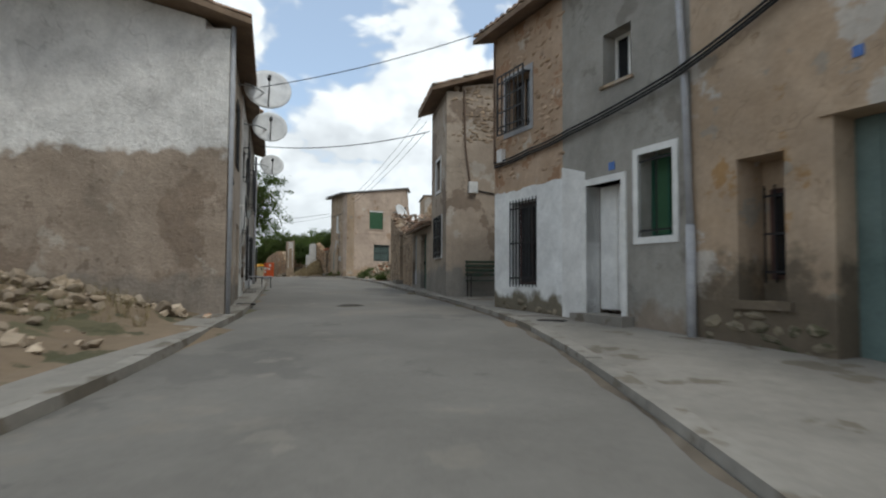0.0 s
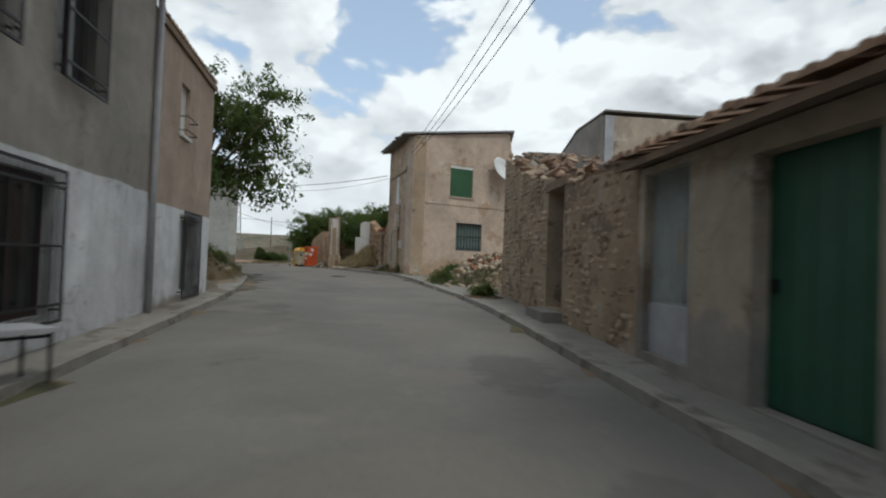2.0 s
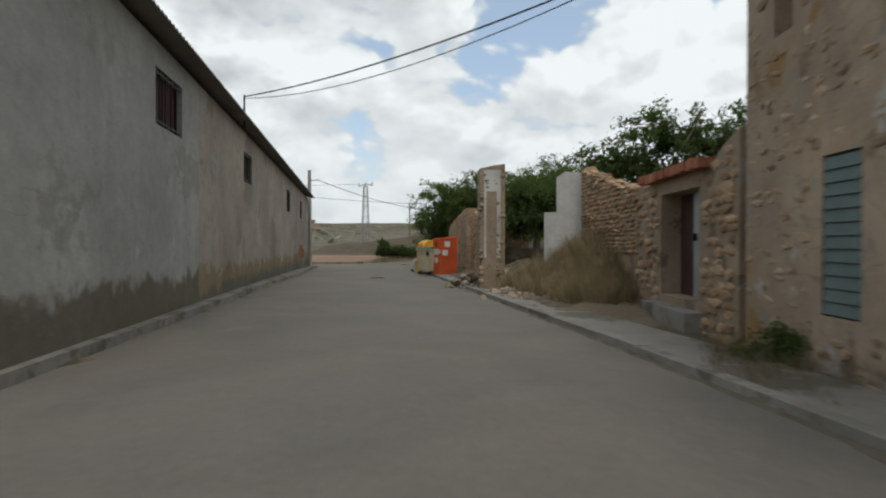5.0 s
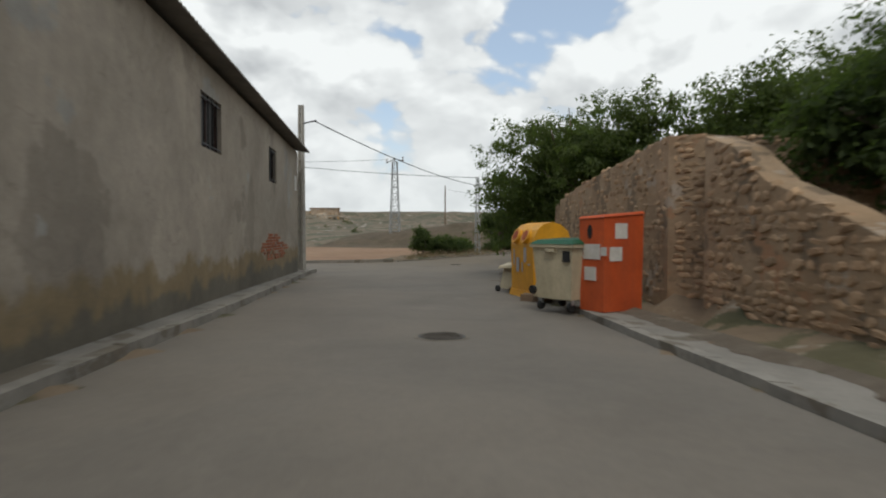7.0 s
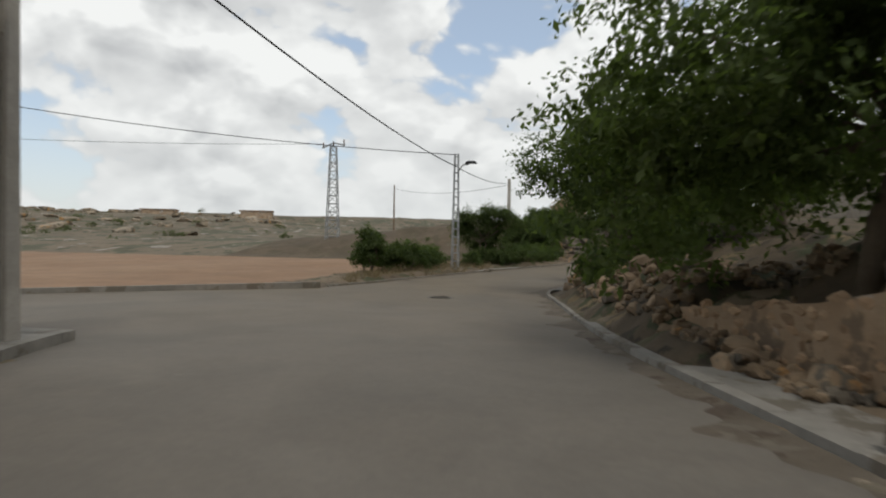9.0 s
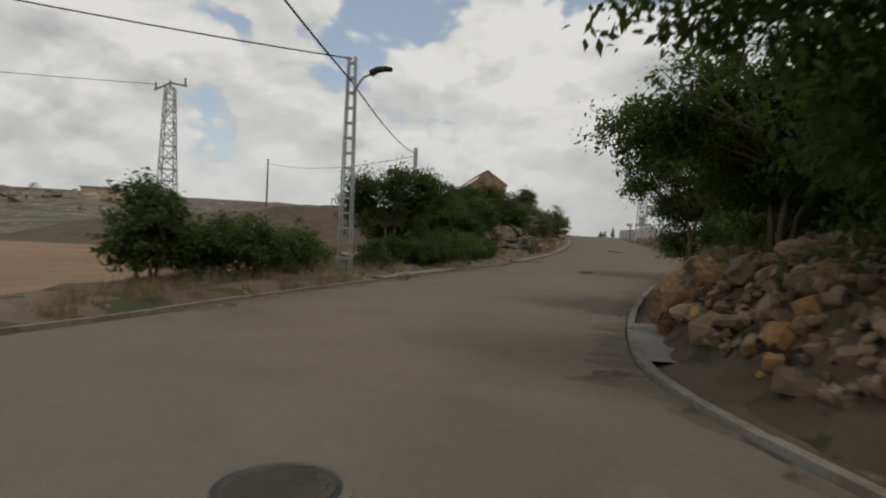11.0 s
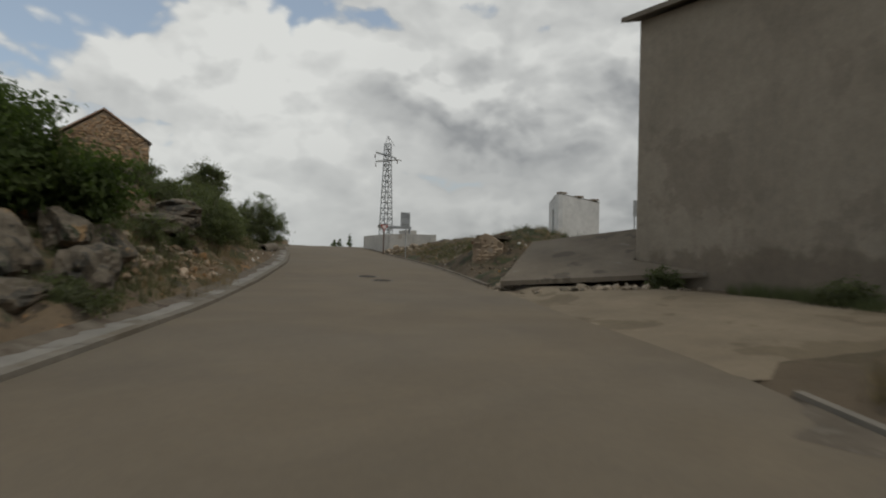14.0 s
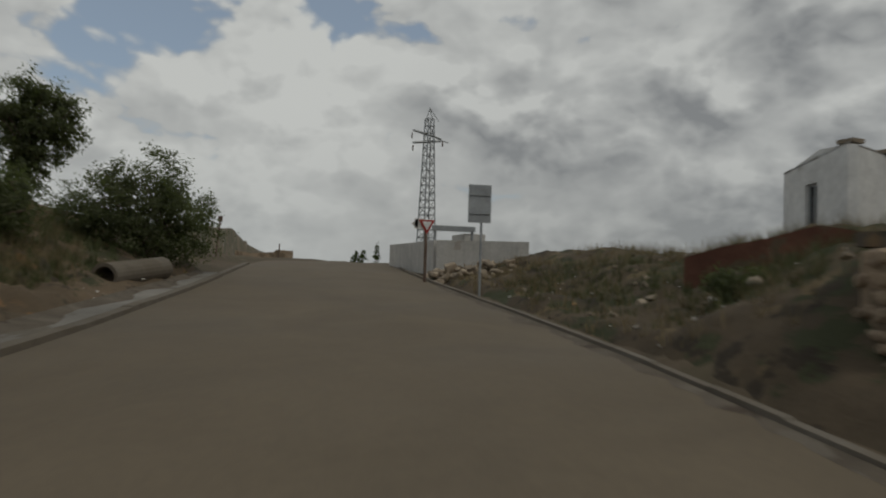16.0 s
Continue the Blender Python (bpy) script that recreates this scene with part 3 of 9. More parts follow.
def tile_rows(F, s0, s1, ze, depth, rise, over=0.3, pitch=0.24, rows=9, jitter=0.02, seed=1, back=None):
    """Barrel tiles laid from the eave up the slope; yields one little mesh a tile."""
    rng = random.Random(seed)
    n = max(1, int((s1 - s0) / pitch))
    back = depth if back is None else back
    step = (back + over) / rows
    for i in range(n):
        s = s0 + (i + 0.5) * (s1 - s0) / n
        for k in range(rows):
            d0 = over - k * step
            d1 = d0 - step * 1.15
            zz = [ze + (over - d0) / (depth + over) * rise + 0.05, ze + (over - d1) / (depth + over) * rise + 0.02]
            j = rng.uniform(-jitter, jitter)
            dz = rng.uniform(-jitter, jitter) * 0.6
            yield [(F.p(s + j + math.cos(a) * r, d, z + dz + math.sin(a) * r * 0.75))
                   for d, z, r in ((d0, zz[0], 0.105), (d1, zz[1], 0.085)) for a in (0, 0.79, 1.57, 2.36, 3.14)]


TILE_FACES = [(j, j + 1, j + 6, j + 5) for j in range(4)] + [(0, 1, 2, 3, 4), (9, 8, 7, 6, 5)]


def roof(parent, F, s0, s1, ze, depth, rise, over=0.3, mat=None, rows=9, jitter=0.02, seed=1, th=0.12, ridge_end=None):
    """A slab over the eave line with joined rows of clay tiles."""
    lo = [F.p(s0, over, ze - th), F.p(s1, over, ze - th), F.p(s1, -depth, ze + rise - th), F.p(s0, -depth, ze + rise - th)]
    m = M().hexa(lo, [(x, y, z + th) for x, y, z in lo])
    r = m.out("roof", wood_mat, parent, "weathered roof deck")
    t = M()
    for verts in tile_rows(F, s0, s1, ze, depth, rise, over, rows=rows, jitter=jitter, seed=seed):
        t.add(verts, TILE_FACES)
    tagged(t.out("roof_tiles", mat or tiles_mat, r, "rows of old curved clay tiles"), kind="stuff")
    return r


# ---- stones ----
def stone_mesh(seed):
    rng = random.Random(seed)
    v = []
    for x in (-1, 1):
        for y in (-1, 1):
            for z in (-1, 1):
                v.append(tuple(c * rng.uniform(0.62, 0.92) for c in (x, y, z)))
    for ax in range(3):
        for sg in (-1, 1):
            p = [rng.uniform(-0.25, 0.25) for _ in range(3)]
            p[ax] = sg * rng.uniform(0.9, 1.06)
            v.append(tuple(p))
    quads = [(0, 1, 3, 2), (4, 6, 7, 5), (0, 4, 5, 1), (2, 3, 7, 6), (0, 2, 6, 4), (1, 5, 7, 3)]
    f = [(q[i], q[(i + 1) % 4], 8 + k) for k, q in enumerate(quads) for i in range(4)]
    return v, f


def facing_mesh(seed):
    """A worn field stone of uneven rounded outline, bulging on both faces."""
    rng = random.Random(seed)
    n = 8
    ring = []
    for i in range(n):
        a = 2 * math.pi * (i + rng.uniform(-0.25, 0.25)) / n + 0.39
        r = (abs(math.cos(a)) ** 3.2 + abs(math.sin(a)) ** 3.2) ** (-1 / 3.2) * rng.uniform(0.84, 1.06)
        ring.append((math.cos(a) * r, math.sin(a) * r))
    v = [(x, 0.0, z) for x, z in ring]
    f = []
    for sg in (1, -1):
        k = rng.uniform(0.62, 0.8)
        b = len(v)
        v += [(x * k + rng.uniform(-0.06, 0.06), sg * rng.uniform(0.68, 0.98), z * k + rng.uniform(-0.06, 0.06)) for x, z in ring]
        v.append((rng.uniform(-0.2, 0.2), sg * rng.uniform(0.9, 1.1), rng.uniform(-0.2, 0.2)))
        for i in range(n):
            j = (i + 1) % n
            f += [(i, j, b + j), (i, b + j, b + i), (b + i, b + j, b + n)]
    return v, f


def rock_shape(seed):
    """A broken stone: a ball cut by chance planes."""
    rng = random.Random(seed)
    bm = bmesh.new()
    bmesh.ops.create_icosphere(bm, subdivisions=2, radius=1.0)
    for _ in range(9):
        n = Vector((rng.gauss(0, 1), rng.gauss(0, 1), rng.gauss(0, 1))).normalized()
        d = rng.uniform(0.5, 0.85)
        for w in bm.verts:
            over = w.co.dot(n) - d
            if over > 0:
                w.co -= n * over
    for w in bm.verts:
        w.co *= 1.12 + rng.uniform(-0.04, 0.04)
    v = [tuple(w.co) for w in bm.verts]
    f = [tuple(w.index for w in q.verts) for q in bm.faces]
    bm.free()
    return v, f


STONE_SHAPES = [rock_shape(i) for i in range(10)] + [stone_mesh(i) for i in range(5)] + [facing_mesh(i) for i in range(20, 34)]
STONE_MESHES = []
for _i, (_v, _f) in enumerate(STONE_SHAPES):
    _me = bpy.data.meshes.new("stone")
    _me.from_pydata(_v, [], _f)
    _bm = bmesh.new()
    _bm.from_mesh(_me)
    bmesh.ops.recalc_face_normals(_bm, faces=_bm.faces)
    _bm.to_mesh(_me)
    _bm.free()
    _me.materials.append(stone_mat)
    STONE_MESHES.append(_me)
WARM_MESHES = [_me.copy() for _me in STONE_MESHES]
for _me in WARM_MESHES:
    _me.name = "stone"
    _me.materials[0] = warm_stone_mat


def stone_at(parent, loc, yaw, size, rng, joined=None, tilt=0.12, facing=False, meshes=STONE_MESHES):
    """One stone: an object of its own under parent, or added to the joined mesh."""
    mtx = Matrix.LocRotScale(Vector(loc), Euler((rng.uniform(-tilt, tilt), rng.uniform(-tilt, tilt) * (2.6 if facing else 1), yaw)), Vector(size))
    k = rng.randrange(15, 29) if facing else rng.randrange(10) if joined is None else rng.randrange(5, 15)
    if joined is None:
        ob = new("stone", meshes[k])
        ob.parent = parent
        mtx.translation -= ORIGIN[parent]
        ob.matrix_basis = mtx
    else:
        joined.add([mtx @ Vector(p) for p in STONE_SHAPES[k][0]], STONE_SHAPES[k][1])


def stone_facing(parent, F, s0, s1, zb, zt, near, size=(0.30, 0.17), cap=300, seed=1, holes=(), proud=0.05, skip=0.0, mat=None, deep=0.09, meshes=STONE_MESHES):
    """Rubble stones in rough courses on a face; those within near=(s0, s1) are parts of their own."""
    rng = random.Random(seed)
    joined = M()
    yaw = math.atan2(F.u.y, F.u.x)
    made = 0
    z = min(zb(s0), zb(s1)) if callable(zb) else zb
    top = zt if callable(zt) else (lambda s: zt)
    zmax = max(top(s0), top(s1), top((s0 + s1) / 2))
    while z < zmax:
        h = size[1] * rng.uniform(0.75, 1.3)
        s = s0 + rng.uniform(0, 0.15)
        while s < s1:
            w = size[0] * rng.uniform(0.45, 1.6)
            sc, zc = s + w / 2, z + h / 2 + rng.uniform(-0.18, 0.18) * h
            s += w
            if sc > s1 or zc > top(sc) - h * 0.2 or rng.random() < skip or any(a - 0.02 < sc < b + 0.02 and c < zc < d for a, b, c, d in holes):
                continue
            size3 = (w * 0.54, deep, h * rng.uniform(0.44, 0.6))
            pos = F.p(sc, proud - deep * 0.75 + rng.uniform(-0.018, 0.018), zc)
            own = near is not None and near[0] <= sc <= near[1] and made < cap
            stone_at(parent, pos, yaw, size3, rng, None if own else joined, 0.1, True, meshes)
            made += own
        z += h
    if joined.v:
        tagged(joined.out("stonework", mat or stone_joined_mat, parent, "rough courses of brown field stones"), kind="stuff")


def heap(name, label, cx, cy, rx, ry, zf, h, n, size, mat, seed, parts=0, yaw=0.0, parent=None):
    """A heap of rubble: stones thrown over a low mound."""
    rng = random.Random(seed)
    j = M()
    for i in range(n):
        r, a = math.sqrt(rng.random()), rng.uniform(0, 2 * math.pi)
        x, y = r * math.cos(a) * rx, r * math.sin(a) * ry
        x, y = cx + x * math.cos(yaw) - y * math.sin(yaw), cy + x * math.sin(yaw) + y * math.cos(yaw)
        k = size * (0.35 + 1.75 * rng.random() ** 2.6)
        stone_at(None, (x, y, zf(x, y) + h * (1 - r * r) * rng.uniform(0.35, 1.0) + k * 0.2), rng.uniform(0, 6.3), (k, k * rng.uniform(0.6, 1), k * rng.uniform(0.45, 0.8)), rng, j, 0.6)
    if parent is not None:
        return j.out(name, mat, parent, label)
    return j.out(name, mat, None, label, category="rubble", kind="stuff", base=(cx, cy, zf(cx, cy)))


# ---- plan of the street ----
GROUND_Y = [-60, 0, 5, 10, 15, 20, 30, 40, 45, 60, 70, 88, 95, 105, 117, 131, 146, 160, 175, 600]
GROUND_Z = [-0.6, -0.04, 0.20, 0.41, 0.54, 0.68, 0.91, 1.15, 1.27, 1.20, 1.09, 0.86, 0.85, 1.0, 1.19, 1.62, 2.35, 3.08, 3.25, 3.3]
LEFT_KERB = [(-3.0, -60), (-3.1, 0), (-3.1, 4.4), (-3.5, 8.4), (-4.25, 13.1), (-5.3, 17.1), (-6.55, 22.0), (-9.1, 31.0), (-10.2, 34.4), (-12.1, 39.1), (-14.0, 42.7), (-17.1, 48.8), (-20.75, 56.0), (-27.0, 68.2), (-29.7, 73.2), (-34.1, 81.1),
             (-36.5, 93.2), (-35.7, 95.4), (-34.9, 99.0), (-33.6, 103.6), (-32.55, 107.4), (-31.5, 110.3), (-30.7, 112.9), (-29.8, 116.3), (-28.6, 120.8), (-27.55, 125.0), (-25.95, 134.0), (-24.95, 140.0), (-24.3, 147.0), (-23.6, 158.0), (-20.0, 176.0), (-8.0, 220.0)]
RIGHT_KERB = [(1.8, -60), (1.7, 0), (1.7, 4.3), (1.6, 8.0), (1.3, 11.7), (0.3, 16.7), (-0.8, 20.6), (-1.5, 23.3), (-3.3, 31.6), (-4.7, 36.1), (-7.0, 42.6), (-8.9, 47.4), (-11.2, 52.0), (-15.6, 60.0), (-19.7, 67.9), (-24.0, 76.7), (-26.6, 83.9), (-28.3, 91.2),
              (-28.95, 93.4), (-28.75, 95.4), (-28.4, 97.6), (-27.55, 101.0), (-26.9, 103.2), (-25.8, 106.7), (-23.6, 112.7), (-21.5, 118.3), (-19.7, 129.8), (-19.2, 133.0), (-18.55, 138.5), (-18.35, 143.0), (-18.2, 149.0), (-17.9, 156.0), (-14.5, 176.0), (-2.0, 220.0)]


def gz(y):
    return float(np.interp(y, GROUND_Y, GROUND_Z))


KERB_Y = np.linspace(-60, 220, 1401)


def smooth_line(points):
    """Kerb line over y, with its bends rounded."""
    x = np.interp(KERB_Y, [p[1] for p in points], [p[0] for p in points])
    pad = np.concatenate([np.full(8, x[0]), x, np.full(8, x[-1])])
    return np.convolve(pad, np.ones(17) / 17, "valid")


LEFT_X, RIGHT_X = smooth_line(LEFT_KERB), smooth_line(RIGHT_KERB)


def lk(y):
    return float(np.interp(y, KERB_Y, LEFT_X))


def rk(y):
    return float(np.interp(y, KERB_Y, RIGHT_X))


def ease(v, a, b):
    t = min(1.0, max(0.0, (v - a) / (b - a)))
    return t * t * (3 - 2 * t)


def hump(x, y, cx, cy, r, h):
    return h * (1 - ease(math.hypot(x - cx, y - cy), r * 0.2, r))


def land(x, y):
    """The height of the ground sheet."""
    g, l, r = gz(y), lk(y), rk(y)
    n = noise.noise(Vector((x * 0.35, y * 0.35, 0))) * 0.6 + noise.noise(Vector((x * 1.3, y * 1.3, 4))) * 0.25
    side_road = 78 < y < 93.2 and x < l and y > 81 + (x + 34.1) * 0.95 and y < 93.2 + (x + 36.7) * 1.15
    if l - 0.25 < x < r + 0.25 or side_road:
        return g - 0.07
    if x <= l:
        d = l - x
        z = g + 0.07 + 0.05 * n
        if y < 13:
            z += 0.22 * ease(d, 1.2, 4) + hump(x, y, -8.2, 10.2, 4.5, 0.35) + 0.1 * n
        elif 32 < y < 50:
            z += 0.25 * ease(d, 1.0, 3.5) + hump(x, y, -14.5, 38.6, 3.2, 0.45) + 0.12 * n
        elif y >= 85:
            z += 0.12 * n
            far = math.hypot(x + 35, y - 95)
            if x < -36:
                z -= 0.25 * ease(-36 - x, 0, 6) * (1 - ease(far, 60, 100))
                z += 8.2 * ease(far, 62, 215) + 1.4 * n * ease(far, 60, 140) + 2.0 * noise.noise(Vector((x * 0.02, y * 0.02, 9))) * ease(far, 80, 160)
            bank = ease(y, 117, 128) * (1 - 0.35 * ease(y, 138, 149)) * (1 - ease(y, 149, 172))
            z += bank * (2.6 * ease(d, 0.9, 5.5) + 0.5 * n * ease(d, 0.8, 2)) * (1 - 0.7 * ease(d, 14, 40))
    else:
        d = x - r
        z = g + 0.07 + 0.04 * n
        if 35 < y < 50:
            z += 0.12 * ease(d, 1, 3) + 0.1 * n + hump(x, y, -3.2, 41.6, 3.4, 0.55)
        elif 50 <= y < 70:
            foot = 2.4 - 1.3 * ease(y, 55.5, 60.0)
            z += 1.2 * ease(d, foot, foot + 2.3) * ease(y, 55.4, 56.8) * (1 - 0.5 * ease(y, 60.0, 65.0)) + 0.14 * n
        elif 70 <= y < 84:
            z += 1.3 * ease(d, 1.9, 3.0) + 0.1 * n
        elif 84 <= y < 117:
            z += (0.75 * ease(d, 0.5, 1.6) + 1.7 * ease(d, 1.3, 5.5) * ease(y, 92, 98) + 1.0 * ease(d, 1.3, 6) * (1 - ease(y, 92, 98))) * (1 - ease(y, 109, 117)) * (1 - 0.85 * ease(d, 11, 30)) + 0.22 * n * ease(d, 0.4, 1.5) + hump(x, y, -19.0, 111.2, 3.8, 1.15)
        if 106 <= y < 131:
            z += 0.30 * ease(x, -20.5, -15.5) * ease(y, 108, 114)
        if y >= 128.5:
            z += ease(y, 130, 134) * (1.35 * ease(d, 0.8, 5.0) * (1 - 0.3 * ease(y, 136.5, 141)) + 0.25 * n * ease(d, 0.6, 2)) * (1 - 0.55 * ease(y, 150, 160))
            z += hump(x, y, -10.2, 141.6, 3.4, 0.5) + hump(x, y, -12.4, 141.4, 3.0, 0.55) + hump(x, y, -15.9, 137.3, 3.0, 0.7)
            z += hump(x, y, -14.4, 187.0, 8.0, 0.9)
    if 93 < y < 160:
        z = g - 0.07 + (z - g + 0.07) * ease(d, 0.25, 0.95)
    return z


# Rough banks beside the road: (edge, side, y0, y1, d0, d1, lump, seed)
BANKS = [(lk, -1, 116.0, 152.0, 0.6, 8.0, 0.34, 3.0), (rk, 1, 130.2, 152.5, 0.14, 7.5, 0.20, 7.0), (rk, 1, 81.0, 117.0, 0.14, 6.5, 0.30, 11.0),
         (lk, -1, 94.0, 117.5, 0.12, 4.5, 0.14, 17.0), (lk, -1, 33.2, 46.4, 0.8, 6.5, 0.16, 23.0), (rk, 1, 54.6, 68.5, 0.95, 5.5, 0.2, 29.0), (lk, -1, -6.0, 11.6, 0.78, 7.0, 0.14, 37.0)]


def bank_rise(k, x, y):
    """How far a rough bank stands above the smooth ground; below zero outside it."""
    edge, side, y0, y1, d0, d1, lump, seed = BANKS[k]
    d = (x - edge(y)) * side
    w = min(ease(y, y0, y0 + 1.2), 1 - ease(y, y1 - 1.2, y1), ease(d, d0, d0 + 0.5), 1 - ease(d, d1 - 1.2, d1))
    big = noise.noise(Vector((x * 0.75, y * 0.75, seed)))
    mid = noise.noise(Vector((x * 2.1, y * 2.1, seed + 5)))
    small = noise.noise(Vector((x * 5.3, y * 5.3, seed + 9)))
    return w * (0.05 + lump * (0.35 + 0.7 * big + 0.55 * mid + 0.3 * small)) - 0.1 * (1 - w)


def turf(x, y):
    """The surface that plants and stones stand on."""
    rise = 0.0
    for k, (edge, side, y0, y1, d0, d1, lump, seed) in enumerate(BANKS):
        if y0 < y < y1 and d0 < (x - edge(y)) * side < d1:
            rise = max(rise, bank_rise(k, x, y))
    return land(x, y) + rise


# ---- ground, road, kerbs ----
def axis(parts):
    out = []
    for a, b, step in parts:
        out += list(np.arange(a, b, step))
    return out + [parts[-1][1]]


XS = axis([(-900, -400, 60), (-400, -120, 14), (-120, -48, 3.0), (-48, 16, 0.8), (16, 60, 4), (60, 400, 40), (400, 900, 100)])
YS = axis([(-300, -20, 40), (-20, 0, 2), (0, 164, 0.8), (164, 230, 3), (230, 420, 12), (420, 1500, 90)])
gm = M()
gm.v = [(x, y, land(x, y)) for y in YS for x in XS]
nx = len(XS)
gm.f = [(j * nx + i, j * nx + i + 1, (j + 1) * nx + i + 1, (j + 1) * nx + i) for j in range(len(YS) - 1) for i in range(nx - 1)]
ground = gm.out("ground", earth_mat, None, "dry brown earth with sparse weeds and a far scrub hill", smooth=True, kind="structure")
ground.data.materials.append(field_mat)
ground.data.materials.append(hill_mat)
for poly in ground.data.polygons:
    c = poly.center
    far = math.hypot(c.x + 35, c.y - 95)
    if c.x < -37.5 and c.y > 84 and far < 62 and c.y < 118:
        poly.material_index = 1
    elif far > 62 and (c.x < -45 or c.y > 180) or abs(c.x) > 60:
        poly.material_index = 2

rm = M()
ys = axis([(-60, 0, 4), (0, 163, 0.9)])
COLS = 9
for y in ys:
    for k in range(COLS):
        t = k / (COLS - 1)
        x = lk(y) * (1 - t) + rk(y) * t
        rm.v.append((x, y, gz(y) + 0.03 * (1 - (2 * t - 1) ** 2) - 0.01))
rm.f = [(j * COLS + i, j * COLS + i + 1, (j + 1) * COLS + i + 1, (j + 1) * COLS + i) for j in range(len(ys) - 1) for i in range(COLS - 1)]
rm.out("road", road_mat, None, "worn grey-brown concrete village road", smooth=True, kind="structure")
sm = M()
sm.add([(-32.9, 80.6, gz(81.1) - 0.03), (-35.2, 93.6, gz(93.2) - 0.03), (-41.6, 87.6, 0.85), (-70, 55, 0.9), (-62, 48, 0.9)], [(0, 1, 2, 3, 4)])
sm.out("side_road", road_mat, None, "side road turning off past the barn", kind="structure")
lm = M()
rows_y = axis([(117.8, 128.4, 0.7)])
for y in rows_y:
    for k in range(8):
        x = rk(y) + (-16.95 + (126.9 - y) * 0.286 - rk(y)) * k / 7
        lm.v.append((x - (0.25 if k == 0 else 0.0), y, gz(y) - 0.03 if k == 0 else land(x, y) + (-0.12 if y == rows_y[0] or k == 7 else 0.05)))
lm.f = [(j * 8 + i, j * 8 + i + 1, j * 8 + i + 9, j * 8 + i + 8) for j in range(len(rows_y) - 1) for i in range(7)]
lm.out("lane", surf("dusty_lane", (0.20, 0.158, 0.108), (0.245, 0.197, 0.137), 0.5, 0.95, 0.3, 24, patches=[((0.165, 0.13, 0.085), 0.6, 0.56, 3)]), None, "dusty concrete lane rising off the road", smooth=True, kind="structure")


def kerb(pts_y, edge, sign, name, width=0.22, h=0.10, step=1.0):
    """A kerb of cast lengths with its step, leaning and worn a little."""
    rng = random.Random(len(name) + int(pts_y[0]))
    y = pts_y[0]
    m = M()
    while y < pts_y[1]:
        y1 = min(y + step, pts_y[1])
        j, hh = rng.uniform(-0.008, 0.008), h + rng.uniform(-0.012, 0.006)
        lo, hi = [], []
        for yy, d in ((y + 0.004, 0), (y1 - 0.004, 0), (y1 - 0.004, width), (y + 0.004, width)):
            x = edge(yy) + sign * (d + j)
            lo.append((x, yy, gz(yy) - 0.12))
            hi.append((x + sign * (0.02 if d == 0 else 0), yy, gz(yy) + hh))
        m.hexa(lo, hi)
        y = y1
    return m.out(name, kerb_mat, None, "worn pale concrete kerb", kind="structure")


def strip(y0, y1, edge, sign, d0, d1, dz, name, mat, label, step=0.9):
    """A paved strip along a kerb; d1 may depend on y."""
    m = M()
    yy = axis([(y0, y1, step)])
    for y in yy:
        w = d1(y) if callable(d1) else d1
        for d in (d0, (d0 + w) / 2, w):
            m.v.append((edge(y) + sign * d, y, gz(y) + dz))
    for y in yy:
        w = d1(y) if callable(d1) else d1
        m.v.append((edge(y) + sign * w, y, gz(y) + dz - 0.25))
    n = len(yy)
    for j in range(n - 1):
        m.f += [(j * 3, j * 3 + 1, j * 3 + 4, j * 3 + 3), (j * 3 + 1, j * 3 + 2, j * 3 + 5, j * 3 + 4), (j * 3 + 2, 3 * n + j, 3 * n + j + 1, j * 3 + 5)]
    return m.out(name, mat, None, label, kind="structure")


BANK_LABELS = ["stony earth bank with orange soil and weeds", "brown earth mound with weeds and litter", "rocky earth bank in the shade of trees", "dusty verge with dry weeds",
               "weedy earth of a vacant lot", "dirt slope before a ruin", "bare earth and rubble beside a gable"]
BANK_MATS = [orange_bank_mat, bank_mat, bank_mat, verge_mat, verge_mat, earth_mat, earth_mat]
for k, (edge, side, y0, y1, d0, d1, lump, seed) in enumerate(BANKS):
    bm_ = M()
    by_, bd_ = axis([(y0, y1, 0.22)]), axis([(d0, d1, 0.22)])
    for y in by_:
        for d in bd_:
            x = edge(y) + side * d
            bm_.v.append((x, y, land(x, y) + bank_rise(k, x, y)))
    nd_ = len(bd_)
    bm_.f = [(j * nd_ + i, j * nd_ + i + 1, (j + 1) * nd_ + i + 1, (j + 1) * nd_ + i) for j in range(len(by_) - 1) for i in range(nd_ - 1)]
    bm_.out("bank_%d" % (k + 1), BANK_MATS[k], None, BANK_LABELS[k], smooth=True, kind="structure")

kerb((-40, 46.8), lk, -1, "kerb_1")
kerb((46.8, 81.1), lk, -1, "kerb_9", h=0.13)
kerb((93.2, 117.6), lk, -1, "kerb_2", width=0.13, h=0.07)
kerb((117.6, 157), lk, -1, "kerb_7", width=0.2, h=0.06)
kerb((-40, 86.0), rk, 1, "kerb_3")
kerb((86.0, 117.0), rk, 1, "kerb_8", width=0.13, h=0.07)
kerb((130.0, 157), rk, 1, "kerb_4", width=0.13, h=0.06)
strip(-40, 12.2, lk, -1, 0.22, 0.75, 0.088, "pavement_1", pave_mat, "narrow cracked concrete pavement")
strip(12.2, 32.6, lk, -1, 0.22, 1.5, 0.088, "pavement_2", pave_mat, "narrow concrete pavement under the houses")
strip(32.6, 46.8, lk, -1, 0.22, 0.8, 0.088, "pavement_3", pave_mat, "broken concrete pavement beside a vacant lot")
